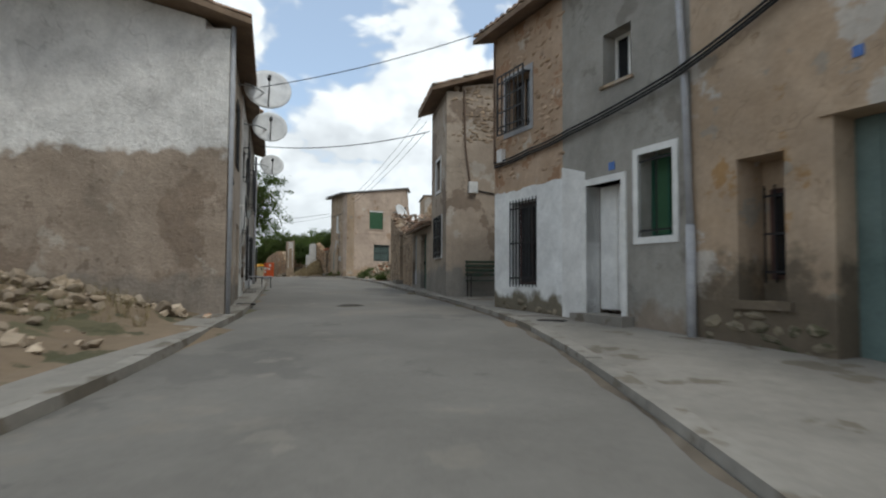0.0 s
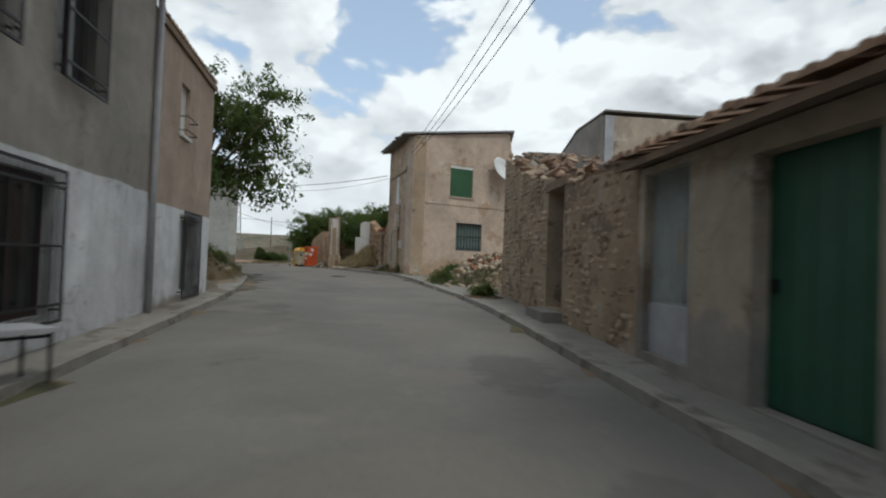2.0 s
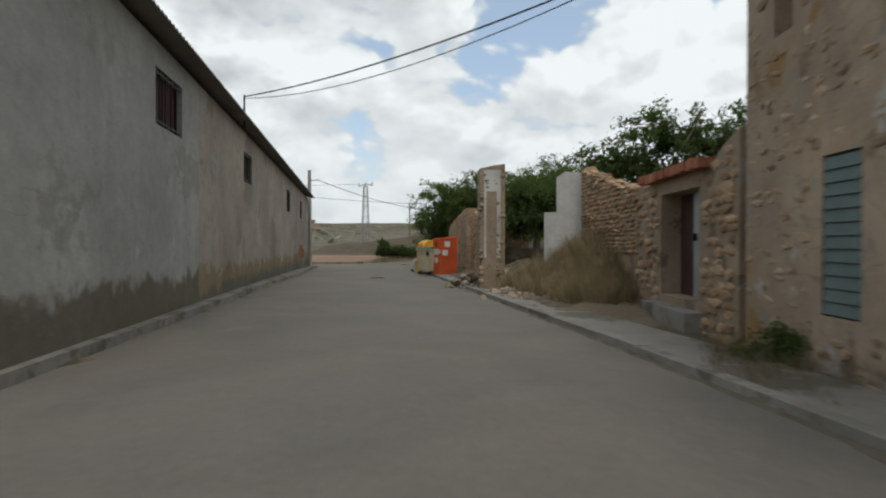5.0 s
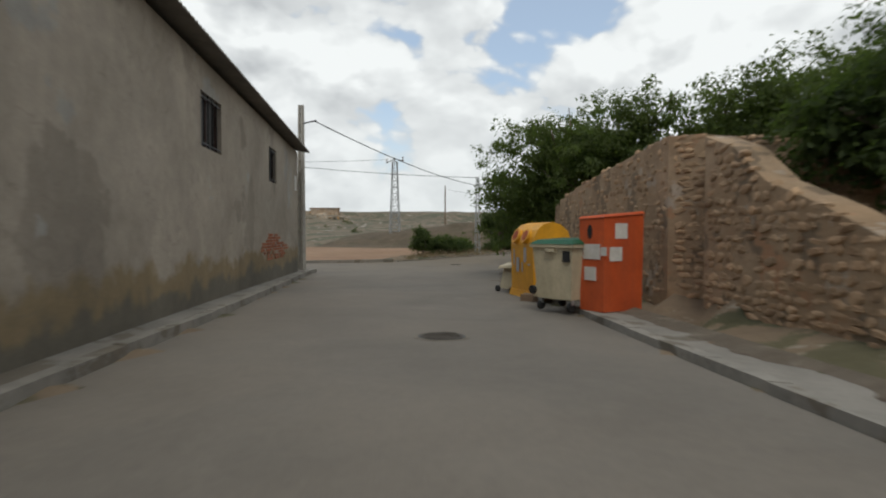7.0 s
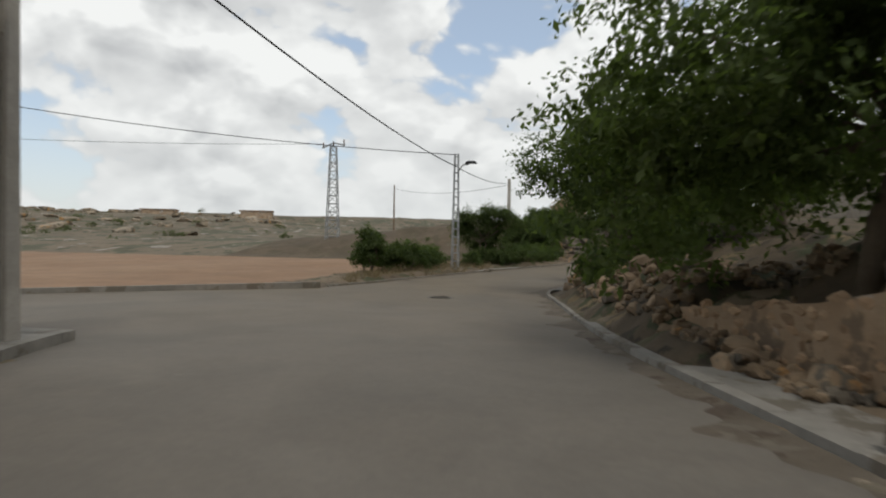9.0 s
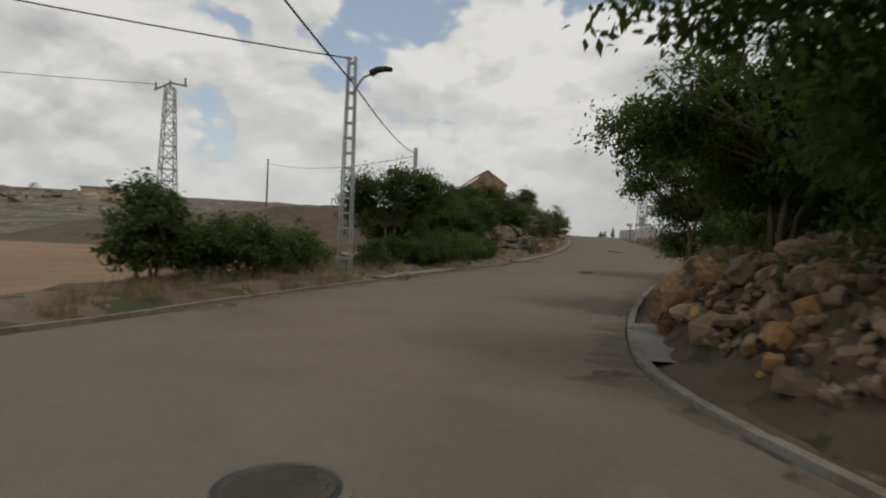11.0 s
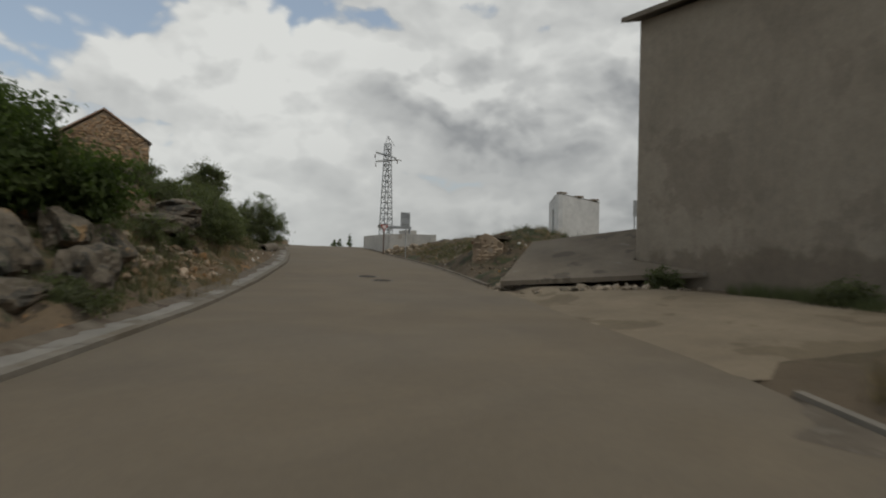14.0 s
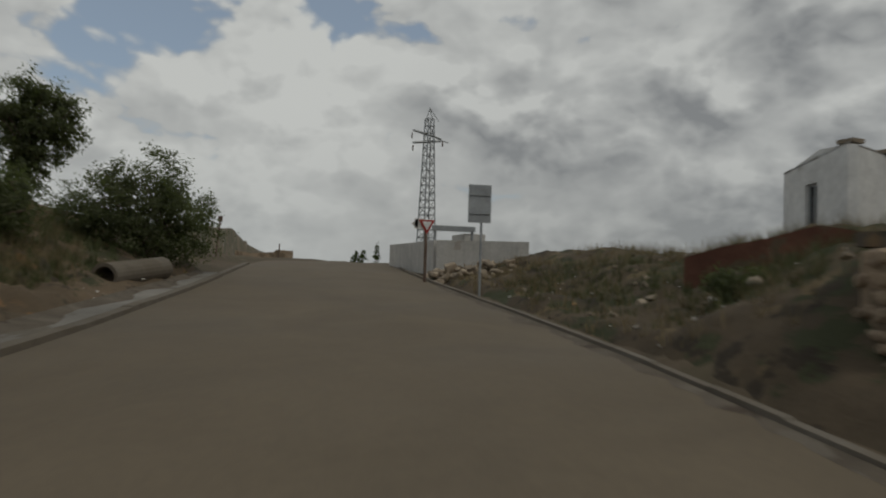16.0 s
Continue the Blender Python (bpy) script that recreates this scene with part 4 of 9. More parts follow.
strip(46.8, 81.0, lk, -1, 0.22, 1.2, 0.12, "pavement_4", pave_mat, "concrete pavement along the barn")
strip(-40, 36.0, rk, 1, 0.22, lambda y: 3.4 if y < 10 else 5.2 if 14.3 < y < 20 else 2.2 if y < 21 else 1.6, 0.088, "pavement_5", pave_mat, "stained concrete pavement along the houses")
strip(36.0, 56.0, rk, 1, 0.22, 1.25, 0.088, "pavement_6", pave_mat, "pale concrete pavement strip")
strip(56.0, 82.0, rk, 1, 0.22, 0.95, 0.085, "pavement_7", pave_mat, "dusty concrete pavement strip")
strip(94.6, 97.6, rk, 1, 0.13, 0.55, 0.062, "pavement_9", pave_mat, "pale concrete edge strip below a rocky bank")
strip(117.0, 151.0, lk, -1, 0.2, 0.66, 0.052, "pavement_8", pave_mat, "narrow concrete verge strip")
strip(104.0, 109.0, lk, -1, 0.13, 0.8, 0.06, "pavement_10", pave_mat, "short worn concrete strip behind the kerb")
fk = M()
for a, b in (((-36.75, 93.25), (-41.6, 87.7)), ((-41.6, 87.7), (-70, 55.2))):
    F = Face(a, b, 1)
    F.box(fk, 0, F.len, -0.2, 0, 0.7, 1.0)
fk.out("kerb_5", kerb_mat, None, "pale concrete kerb along the field", kind="structure")
ck = M()
Face((-34.1, 81.1), (-35.2, 80.9), 1).box(ck, 0, 1.2, -0.4, 0.0, 0.8, 1.08)
ck.out("kerb_6", kerb_mat, None, "rounded kerb end at the barn corner", kind="structure")


# ---- soil washed onto the road ----
wash_mat = surf("washed_soil", (0.122, 0.098, 0.072), (0.158, 0.13, 0.099), 1.5, 0.97, 0.5, 20, patches=[((0.175, 0.148, 0.115), 2.5, 0.56, 3), ((0.09, 0.068, 0.05), 1.6, 0.58, 5)])


def wash(name, edge, side, y0, y1, width, seed):
    """A thin ragged film of soil along a kerb; side: the way from the kerb into the road."""
    m = M()
    ys_ = axis([(y0, y1, 0.12)])
    for y in ys_:
        k = min(ease(y, y0, y0 + 1), 1 - ease(y, y1 - 1, y1))
        w = width * k * max(0.0, 0.45 + 0.9 * noise.noise(Vector((seed, y * 0.9, 0))) + 0.5 * noise.noise(Vector((seed, y * 3.1, 5))))
        for q in (0.0, 0.5, 1.0):
            x = edge(y) + side * (0.005 + w * q)
            t = (x - lk(y)) / (rk(y) - lk(y))
            m.v.append((x, y, gz(y) + 0.03 * (1 - (2 * t - 1) ** 2) - 0.01 + (0.03 if q == 0 else 0.014 if q == 0.5 else 0.001)))
    m.f = [(j * 3 + i, j * 3 + i + 1, j * 3 + i + 4, j * 3 + i + 3) for j in range(len(ys_) - 1) for i in range(2)]
    return m.out(name, wash_mat, None, "thin brown soil washed along the kerb", smooth=True, kind="structure")


wash("soil_1", lk, 1, 33.5, 42.5, 0.85, 1.0)
wash("soil_2", rk, -1, 92.0, 117.0, 0.85, 2.0)
wash("soil_3", lk, 1, 96.0, 116.0, 0.45, 3.0)
wash("soil_4", rk, -1, 131.0, 149.0, 0.35, 4.0)
wash("soil_5", rk, -1, 36.5, 58.0, 0.13, 5.0)
wash("soil_6", rk, -1, 75.0, 92.0, 0.7, 6.0)
wash("soil_7", rk, -1, 2.0, 20.0, 0.1, 7.0)


def spill(name, edge, side, y0, y1, outer, width, dz, seed):
    """Soil slipping over the back edge of a paved strip in a ragged line."""
    m = M()
    ys_ = axis([(y0, y1, 0.12)])
    for y in ys_:
        w = width * max(0.06, 0.5 + 0.9 * noise.noise(Vector((seed, y * 0.7, 0))) + 0.45 * noise.noise(Vector((seed, y * 2.9, 5))))
        for q in (0.0, 0.5, 1.0):
            m.v.append((edge(y) + side * (outer + 0.12 - (w + 0.12) * q), y, gz(y) + dz + (0.07, 0.035, 0.002)[int(q * 2)]))
    m.f = [(j * 3 + i, j * 3 + i + 1, j * 3 + i + 4, j * 3 + i + 3) for j in range(len(ys_) - 1) for i in range(2)]
    return m.out(name, wash_mat, None, "brown soil spilling over the edge of a paved strip", smooth=True, kind="structure")


spill("soil_8", lk, -1, 117.2, 151.0, 0.66, 0.28, 0.052, 8.0)
spill("soil_9", rk, 1, 56.5, 75.0, 0.95, 0.5, 0.085, 9.0)
spill("soil_10", lk, -1, 33.0, 46.6, 0.8, 0.3, 0.088, 10.0)


# ---- houses ----
def poly(m, F, pts, d0, d1):
    """A flat shape (s, z) on a face, from depth d0 to d1."""
    n = len(pts)
    return m.add([F.p(s, d0, z) for s, z in pts] + [F.p(s, d1, z) for s, z in pts],
                 [tuple(range(n)), tuple(range(n, 2 * n))[::-1]] + [(i, (i + 1) % n, n + (i + 1) % n, n + i) for i in range(n)])


def shell(house, F, s0, s1, z0, top, depth, mat, th=0.45, sides=(True, True), rear_top=None):
    """Plain rear and side walls that close a house behind its front."""
    rear_top = top if rear_top is None else rear_top
    m = M()
    F.box(m, s0, s1, -depth, -depth + th, z0, rear_top)
    for on, a, b in ((sides[0], s0, s0 + th), (sides[1], s1 - th, s1)):
        if on:
            m.hexa([F.p(a, -th, z0), F.p(b, -th, z0), F.p(b, -depth + th, z0), F.p(a, -depth + th, z0)],
                   [F.p(a, -th, top), F.p(b, -th, top), F.p(b, -depth + th, rear_top), F.p(a, -depth + th, rear_top)])
    return m.out("rear_wall", mat, house)


def rear_roof(house, F, s0, s1, ze, d0, d1, rise):
    """The back slope of a roof, from the ridge down to the rear eave."""
    lo = [F.p(s0, -d0 - 0.02, ze + rise - 0.1), F.p(s1, -d0 - 0.02, ze + rise - 0.1), F.p(s1, -d1, ze - 0.1), F.p(s0, -d1, ze - 0.1)]
    return M().hexa(lo, [(x, y, z + 0.12) for x, y, z in lo]).out("rear_roof", tiles_mat, house, "clay tiled back slope")


def cable(pts, r=0.018, sag=0.0, n=12, name="cable", parent=None, label="black cable"):
    path = []
    for (a, b) in zip(pts[:-1], pts[1:]):
        for i in range(n):
            t = i / n
            p = Vector(a).lerp(Vector(b), t)
            path.append(p - Vector((0, 0, sag * 4 * t * (1 - t))))
    path.append(Vector(pts[-1]))
    m = M().tube(path, r, 5)
    if parent is not None:
        return m.out(name, wire_mat, parent)
    return m.out(name, wire_mat, None, label, category="cable", base=pts[0])


def dish(F, s, z, off, r, label, facing=(0.33, -0.88, 0.34)):
    """A satellite dish on a wall bracket."""
    c = Vector(F.p(s, off, z))
    d = thing("satellite_dish", F.p(s - 0.5, 0, z - 0.1), label, "satellite dish", "dishes on the row houses")
    ax = Vector(facing).normalized()
    a = ax.cross(Vector((0, 0, 1))).normalized()
    b = ax.cross(a)
    m, rings, seg = M(), 6, 28
    for lay, dd in ((0, 0.0), (1, -0.018)):
        m.v.append(tuple(c + ax * (dd - r * 0.16)))
        for k in range(1, rings + 1):
            q = k / rings
            for j in range(seg):
                t = 2 * math.pi * j / seg
                m.v.append(tuple(c + (a * math.cos(t) + b * math.sin(t)) * r * q * (1.0 if dd == 0 else 1.01) + ax * (dd + r * 0.16 * (q * q - 1))))
    half = 1 + rings * seg
    for lay in (0, half):
        for j in range(seg):
            m.f.append((lay, lay + 1 + j, lay + 1 + (j + 1) % seg))
            for k in range(rings - 1):
                o = lay + 1 + k * seg
                m.f.append((o + j, o + (j + 1) % seg, o + seg + (j + 1) % seg, o + seg + j))
    e = 1 + (rings - 1) * seg
    for j in range(seg):
        m.f.append((e + j, e + (j + 1) % seg, half + e + (j + 1) % seg, half + e + j))
    m.out("reflector", dish_mat, d, "pale enamelled bowl", smooth=True)
    feed = c + ax * r * 0.75 + b * (-r * 0.05)
    low = c + b * r * 0.93 if b.z < 0 else c - b * r * 0.93
    M().tube([low, low.lerp(feed, 0.5) - Vector((0, 0, 0.06 * r)), feed], 0.018, 6).out("feed_arm", iron_mat, d)
    M().tube([feed + ax * 0.05, feed - ax * 0.1], 0.05, 8).out("feed_horn", iron_mat, d)
    back = c - ax * (r * 0.16 + 0.02)
    wall_pt = Vector(F.p(s - 0.5, 0, z - 0.1))
    M().tube([back, back - ax * 0.14, Vector(F.p(s - 0.45, off * 0.5, z - 0.1)), wall_pt], 0.024, 6).out("bracket", zinc_mat, d)
    return d


# -- the row on the left --
LA, LB = (-4.33, 11.89), (-10.14, 32.33)
LF = Face(LA, LB, 1)

h1 = thing("row_house", (*LA, 0.45), "end row house with white render over brown plaster", "house", "row houses")
holes = [(0.75, 2.3, 0.52, 2.83), (2.3, 3.15, 3.97, 5.45), (3.45, 4.5, 0.60, 2.66)]
LF.wall(M(), 0.15, 5.05, -0.2, 6.35, 0.5, holes).out("front_wall", beige_mat, h1, "stained beige plaster")
GF = Face(LA, (-16.5, 11.95), -1)
GF.wall(M(), 0.502, GF.len, -0.3, [(0.5, 6.5), (6.2, 8.2), (GF.len, 6.2)], 0.5).out("gable_wall", gable_mat, h1, "rough white render flaking off brown plaster")
GF.box(M(), 0.0, 0.5, -0.145, 0.0, -0.3, 6.3).out("corner_return", gable_mat, h1)
shell(h1, LF, 0.0, 5.05, -0.2, 7.0, 11.0, beige_mat, sides=(False, True))
roof(h1, LF, -0.35, 5.05, 6.42, 6.2, 1.85, 0.42, seed=3)
roof(h1, Face(LF.p(5.05, -12.2, 0)[:2], LF.p(-0.35, -12.2, 0)[:2], 1), 0, 5.4, 6.42, 6.0, 1.8, 0.4, seed=4)
g = LF.box(M(), 0.75, 2.3, -0.22, -0.18, 0.5, 2.83).out("garage_door", green_mat, h1, "green painted steel door with a barred upper half")
for i in range(9):
    s = 0.80 + i * 0.18
    M().tube([LF.p(s, -0.155, 0.55), LF.p(s, -0.155, 2.8)], 0.014, 5).out("bar", green_mat, g)
for z in (0.62, 1.35, 2.1, 2.74):
    LF.box(M(), 0.76, 2.29, -0.18, -0.14, z - 0.025, z + 0.025).out("rail", green_mat, g)
window(h1, LF, 2.3, 3.15, 3.97, 5.45, 0.2, green_mat, bars=6, proud=0.04, cross=3)
door(h1, LF, 3.45, 4.5, 0.60, 2.66, dark_wood_mat, 3, 0.35, "dark recessed door")
cl = M()
for i in range(7):
    s = 3.5 + i * 0.12
    cl.tube([LF.p(s, -0.26 + 0.03 * (i % 2), 0.66), LF.p(s, -0.26 + 0.03 * (i % 2), 2.62)], 0.06, 6)
cl.out("door_curtain", tin_mat, h1, "hanging grey door curtain", smooth=True)
bx = LF.box(M(), 0.1, 0.45, 0.0, 0.09, 1.55, 2.05).out("meter_box", white_mat, h1, "white electricity meter box")
LF.box(M(), 0.13, 0.42, 0.09, 0.10, 1.6, 2.0).out("lid", pipe_mat, bx)
M().tube([LF.p(0.02, 0.07, 0.4), LF.p(0.02, 0.07, 6.35)], 0.05, 8).out("downpipe", pipe_mat, h1, "grey rainwater pipe", smooth=True)
M().tube([LF.p(4.55, 0, 3.2), LF.p(4.55, 0.1, 3.25), LF.p(4.55, 0.12, 3.05)], 0.03, 6).out("wall_lamp", white_mat, h1, "small white wall lamp")
cable([LF.p(0.3, 0.03, 6.2), LF.p(0.9, 0.03, 3.6), LF.p(1.2, 0.05, 3.3)], 0.014, parent=h1)

h2 = thing("row_house", LF.p(5.05, 0, 0.58), "narrow row house with peeling whitewashed front", "house", "row houses")
holes = [(5.12, 6.0, 0.60, 2.48), (6.42, 7.7, 1.25, 2.75), (6.1, 7.0, 4.2, 5.2), (8.1, 8.7, 4.45, 5.15), (8.02, 8.8, 0.66, 2.82)]
LF.wall(M(), 5.052, 8.95, -0.1, 6.55, 0.5, holes).out("front_wall", peel_mat, h2, "peeling whitewash with bare brown patches")
shell(h2, LF, 5.052, 8.95, -0.1, 6.9, 11.0, peel_mat)
roof(h2, LF, 5.06, 8.95, 6.6, 6.2, 1.75, 0.42, seed=5)
rear_roof(h2, LF, 5.06, 8.95, 6.6, 6.2, 11.4, 1.75)
door(h2, LF, 5.12, 6.0, 1.55, 2.48, dark_wood_mat, 3, 0.32, "dark upper door leaf", knob=False)
pm = M()
for i in range(11):
    z = 0.62 + i * 0.085
    pm.hexa([LF.p(5.13, -0.15, z), LF.p(5.99, -0.15, z), LF.p(5.99, -0.09, z), LF.p(5.13, -0.09, z)], [LF.p(5.13, -0.15, z + 0.083), LF.p(5.99, -0.15, z + 0.083), LF.p(5.99, -0.125, z + 0.083), LF.p(5.13, -0.125, z + 0.083)])
pm.out("flood_panel", tin_mat, h2, "corrugated grey panel across the doorway")
window(h2, LF, 6.42, 7.7, 1.25, 2.75, 0.2, dark_wood_mat, bars=13, proud=0.13, cross=3, label="window behind dark iron bars")
window(h2, LF, 6.1, 7.0, 4.2, 5.2, 0.2, dark_wood_mat, bars=6, proud=0.16, cross=4)
window(h2, LF, 8.1, 8.7, 4.45, 5.15, 0.15, dark_wood_mat, bars=3, proud=0.03, cross=2)
door(h2, LF, 8.02, 8.8, 0.66, 2.82, white_mat, 2, 0.22, "white painted door")
cable([LF.p(7.2, 0.03, 3.1), LF.p(7.6, 0.03, 3.9), LF.p(8.6, 0.03, 3.3), LF.p(8.75, 0.03, 3.95)], 0.014, parent=h2)
cable([LF.p(7.2, 0.03, 3.1), LF.p(7.15, 0.03, 2.8)], 0.014, parent=h2)

h3 = thing("row_house", LF.p(8.95, 0, 0.7), "grey rendered row house with white-painted base", "house", "row houses")
holes = [(10.05, 11.05, 1.40, 2.66), (12.0, 13.35, 1.22, 2.76), (9.05, 9.9, 4.15, 5.36), (11.1, 12.15, 3.95, 5.38), (13.2, 14.25, 3.93, 5.34)]
LF.wall(M(), 8.952, 16.6, 0.0, 6.95, 0.5, holes).out("front_wall", grey_band_mat, h3, "grey render over a white-painted base")
shell(h3, LF, 8.952, 16.6, 0.0, 7.2, 11.0, grey_band_mat)
roof(h3, LF, 8.96, 16.7, 7.0, 6.2, 1.7, 0.5, seed=6)
rear_roof(h3, LF, 8.96, 16.7, 7.0, 6.2, 11.4, 1.7)
window(h3, LF, 10.05, 11.05, 1.40, 2.66, 0.12, dark_wood_mat, bars=8, proud=0.09, cross=3)
window(h3, LF, 12.0, 13.35, 1.22, 2.76, 0.12, dark_wood_mat, bars=11, proud=0.09, cross=3)
window(h3, LF, 9.05, 9.9, 4.15, 5.36, 0.08, rust_mat, pane=dark_wood_mat, bars=9, proud=0.02, cross=2, label="closed slatted window")
window(h3, LF, 11.1, 12.15, 3.95, 5.38, 0.12, dark_wood_mat, bars=9, proud=0.14, cross=3)
window(h3, LF, 13.2, 14.25, 3.93, 5.34, 0.12, dark_wood_mat, bars=9, proud=0.14, cross=3)
M().tube([LF.p(16.62, 0.07, 0.8), LF.p(16.62, 0.07, 6.9)], 0.055, 8).out("downpipe", pipe_mat, h3, "grey rainwater pipe", smooth=True)
LF.box(M(), 9.45, 9.7, 0, 0.12, 3.35, 3.62).out("junction_box", tin_mat, h3)
cable([LF.p(9.8, 0.03, 6.8), LF.p(10.0, 0.03, 3.3), LF.p(10.3, 0.03, 3.0), LF.p(10.4, 0.03, 2.75)], 0.014, parent=h3)

h4 = thing("row_house", LF.p(16.6, 0, 0.85), "brown rendered end house with white-painted base", "house", "row houses")
holes = [(18.65, 19.95, 1.12, 2.72), (18.35, 19.0, 4.3, 5.3)]
LF.wall(M(), 16.602, LF.len, 0.2, 6.0, 0.5, holes).out("front_wall", brown_band_mat, h4, "brown render over a white-painted base")
shell(h4, LF, 16.602, LF.len, 0.2, 6.0, 11.0, brown_band_mat)
roof(h4, LF, 16.75, LF.len + 0.05, 6.03, 6.2, 1.0, 0.06, seed=7)
rear_roof(h4, LF, 16.75, LF.len + 0.05, 6.03, 6.2, 11.3, 1.0)
window(h4, LF, 18.65, 19.95, 1.12, 2.72, 0.15, white_mat, bars=8, proud=0.1, cross=2, label="white framed window behind a black grille")
window(h4, LF, 18.35, 19.0, 4.3, 5.3, 0.1, white_mat, pane=white_mat, sill=white_mat, label="small window with a white shutter and rail")
for z in (4.35, 4.62):
    M().tube([LF.p(18.3, 0.0, z), LF.p(18.3, 0.16, z), LF.p(19.05, 0.16, z), LF.p(19.05, 0, z)], 0.012, 5).out("balcony_rail", iron_mat, h4)

dish(LF, 3.66, 6.25, 0.71, 0.60, "large white satellite dish on a wall bracket")
dish(LF, 6.68, 5.98, 0.75, 0.53, "white satellite dish on a wall bracket")
dish(LF, 13.8, 6.07, 0.80, 0.49, "white satellite dish beside a downpipe")

b = thing("bench", (-7.15, 22.4, 0.80), "low dark metal bench on the pavement", "bench")
BF = Face((-7.55, 22.1), (-7.05, 23.35), 1)
zb = gz(22.4) + 0.12
BF.box(M(), 0, BF.len, 0.0, 0.5, zb + 0.42, zb + 0.46).out("seat", pipe_mat, b, "worn grey top")
for s in (0.05, BF.len - 0.05):
    for d in (0.04, 0.46):
        M().tube([BF.p(s, d, zb), BF.p(s, d, zb + 0.42)], 0.017, 6).out("leg", iron_mat, b)
for d in (0.04, 0.46):
    M().tube([BF.p(0.05, d, zb + 0.39), BF.p(BF.len - 0.05, d, zb + 0.39)], 0.014, 5).out("rail", iron_mat, b)

# -- the row on the right --
RA = Vector((1.234, 14.32))
RU = Vector((0.4189, -0.9080))
RF = Face(RA, RA + RU * 24, 1)
r1 = thing("row_house", (*RA, 0.6), "old brick and stone house with whitewashed ground floor", "house", "houses on the right")
holes = [(0.75, 1.75, 1.15, 3.0), (0.55, 1.55, 4.65, 5.88), (3.46, 4.42, 0.62, 3.02)]
holes1 = [h for h in holes if h[0] < 3]
RF.wall(M(), 0, 2.72, -0.1, 7.05, 0.5, holes1).out("front_wall", brick_lime_mat, r1, "bare brick above a whitewashed ground floor")
stone_facing(r1, RF, 0.05, 2.68, 3.55, 6.95, None, (0.24, 0.11), 0, 21, [(0.42, 1.72, 4.5, 6.05)], 0.006, 0.45, surf("worn_brick", (0.36, 0.25, 0.165), (0.46, 0.34, 0.24), 2, 0.95, 0.6, 12, island=0.5), 0.06)
window(r1, RF, 0.75, 1.75, 1.15, 3.0, 0.25, dark_wood_mat, bars=8, proud=0.01, cross=3, label="deep window behind iron bars")
window(r1, RF, 0.55, 1.55, 4.65, 5.88, 0.2, wood_mat, bars=6, proud=0.22, cross=4, surround=pipe_mat, label="upper window in an iron cage")
roof(r1, RF, -0.3, 2.75, 7.1, 6, 1.7, 0.45, seed=8)
rear_roof(r1, RF, -0.3, 2.75, 7.1, 6, 11.2, 1.7)
RS = Face(RA, (5.3, 16.2), -1)
RS.wall(M(), 0.502, RS.len, 0.0, 7.05, 0.5).out("side_wall", brick_lime_mat, r1)
stone_facing(r1, RF, 0.05, 2.7, 0.35, lambda s: 0.95 - 0.12 * s, None, (0.26, 0.16), 0, 22, [], 0.012, 0.3, mossy_mat, 0.09)
M().tube([RF.p(0.06, 0.05, 4.0), RF.p(0.06, 0.05, 7.0)], 0.025, 6).out("conduit", rust_mat, r1)
RF.box(M(), 0.3, 0.5, 0, 0.12, 4.0, 4.3).out("junction_box", white_mat, r1)

r2 = thing("row_house", RF.p(2.72, 0, 0.5), "grey cement-rendered house with a white doorway", "house", "houses on the right")
holes = [(3.46, 4.42, 0.62, 3.02), (4.82, 5.58, 1.98, 3.36), (3.95, 4.68, 4.78, 5.72)]
RF.wall(M(), 2.722, 5.95, -0.1, 7.1, 0.5, holes).out("front_wall", grey_mat, r2, "smooth grey cement render")
wm = M()
RF.wall(wm, 2.724, 3.44, -0.05, [(2.724, 3.5), (3.44, 3.3)], 0.02)
w_ob = wm.out("whitewash_strip", white_mat, r2, "whitewashed edge beside the door")
w_ob.location = Vector((*(RF.n * 0.024), 0))
fm = M()
RF.box(fm, 3.34, 3.46, -0.3, 0.03, 0.6, 3.14)
RF.box(fm, 4.42, 4.54, -0.3, 0.03, 0.6, 3.14)
RF.box(fm, 3.46, 4.42, -0.3, 0.03, 3.02, 3.14)
fm.out("door_surround", white_mat, r2, "white painted reveal")
door(r2, RF, 3.46, 4.42, 0.72, 3.02, white_mat, 2, 0.32, "white panelled door")
RF.box(M(), 3.3, 4.7, -0.25, 0.28, 0.3, 0.66).out("doorstep", pave_mat, r2, "worn concrete doorstep")
window(r2, RF, 4.82, 5.58, 1.98, 3.36, 0.3, green_mat, pane=shutter_mat, bars=2, proud=-0.03, cross=2, surround=white_mat, label="green window in a white surround")
window(r2, RF, 3.95, 4.68, 4.78, 5.72, 0.3, white_mat, sill=rubble_mat, surround=None, label="small upper window with white reveal")
RF.box(M(), 4.1, 4.25, 0.002, 0.015, 3.22, 3.36).out("house_plaque", surf("blue_enamel", (0.08, 0.16, 0.42), (0.1, 0.2, 0.48), 2, 0.4, 0, 20), r2, "small blue enamel plaque")
roof(r2, RF, 2.75, 5.95, 7.12, 6, 1.7, 0.4, seed=9)
rear_roof(r2, RF, 2.75, 5.95, 7.12, 6, 11.2, 1.7)
M().tube([RF.p(5.98, 0.08, 0.35), RF.p(5.98, 0.08, 2.1)], 0.07, 10).out("downpipe", pipe_mat, r2, "grey rainwater pipe", smooth=True)
M().tube([RF.p(5.98, 0.08, 2.05), RF.p(5.9, 0.08, 4.3), RF.p(5.72, 0.08, 7.0)], 0.055, 10).out("downpipe", pipe_mat, r2, smooth=True)

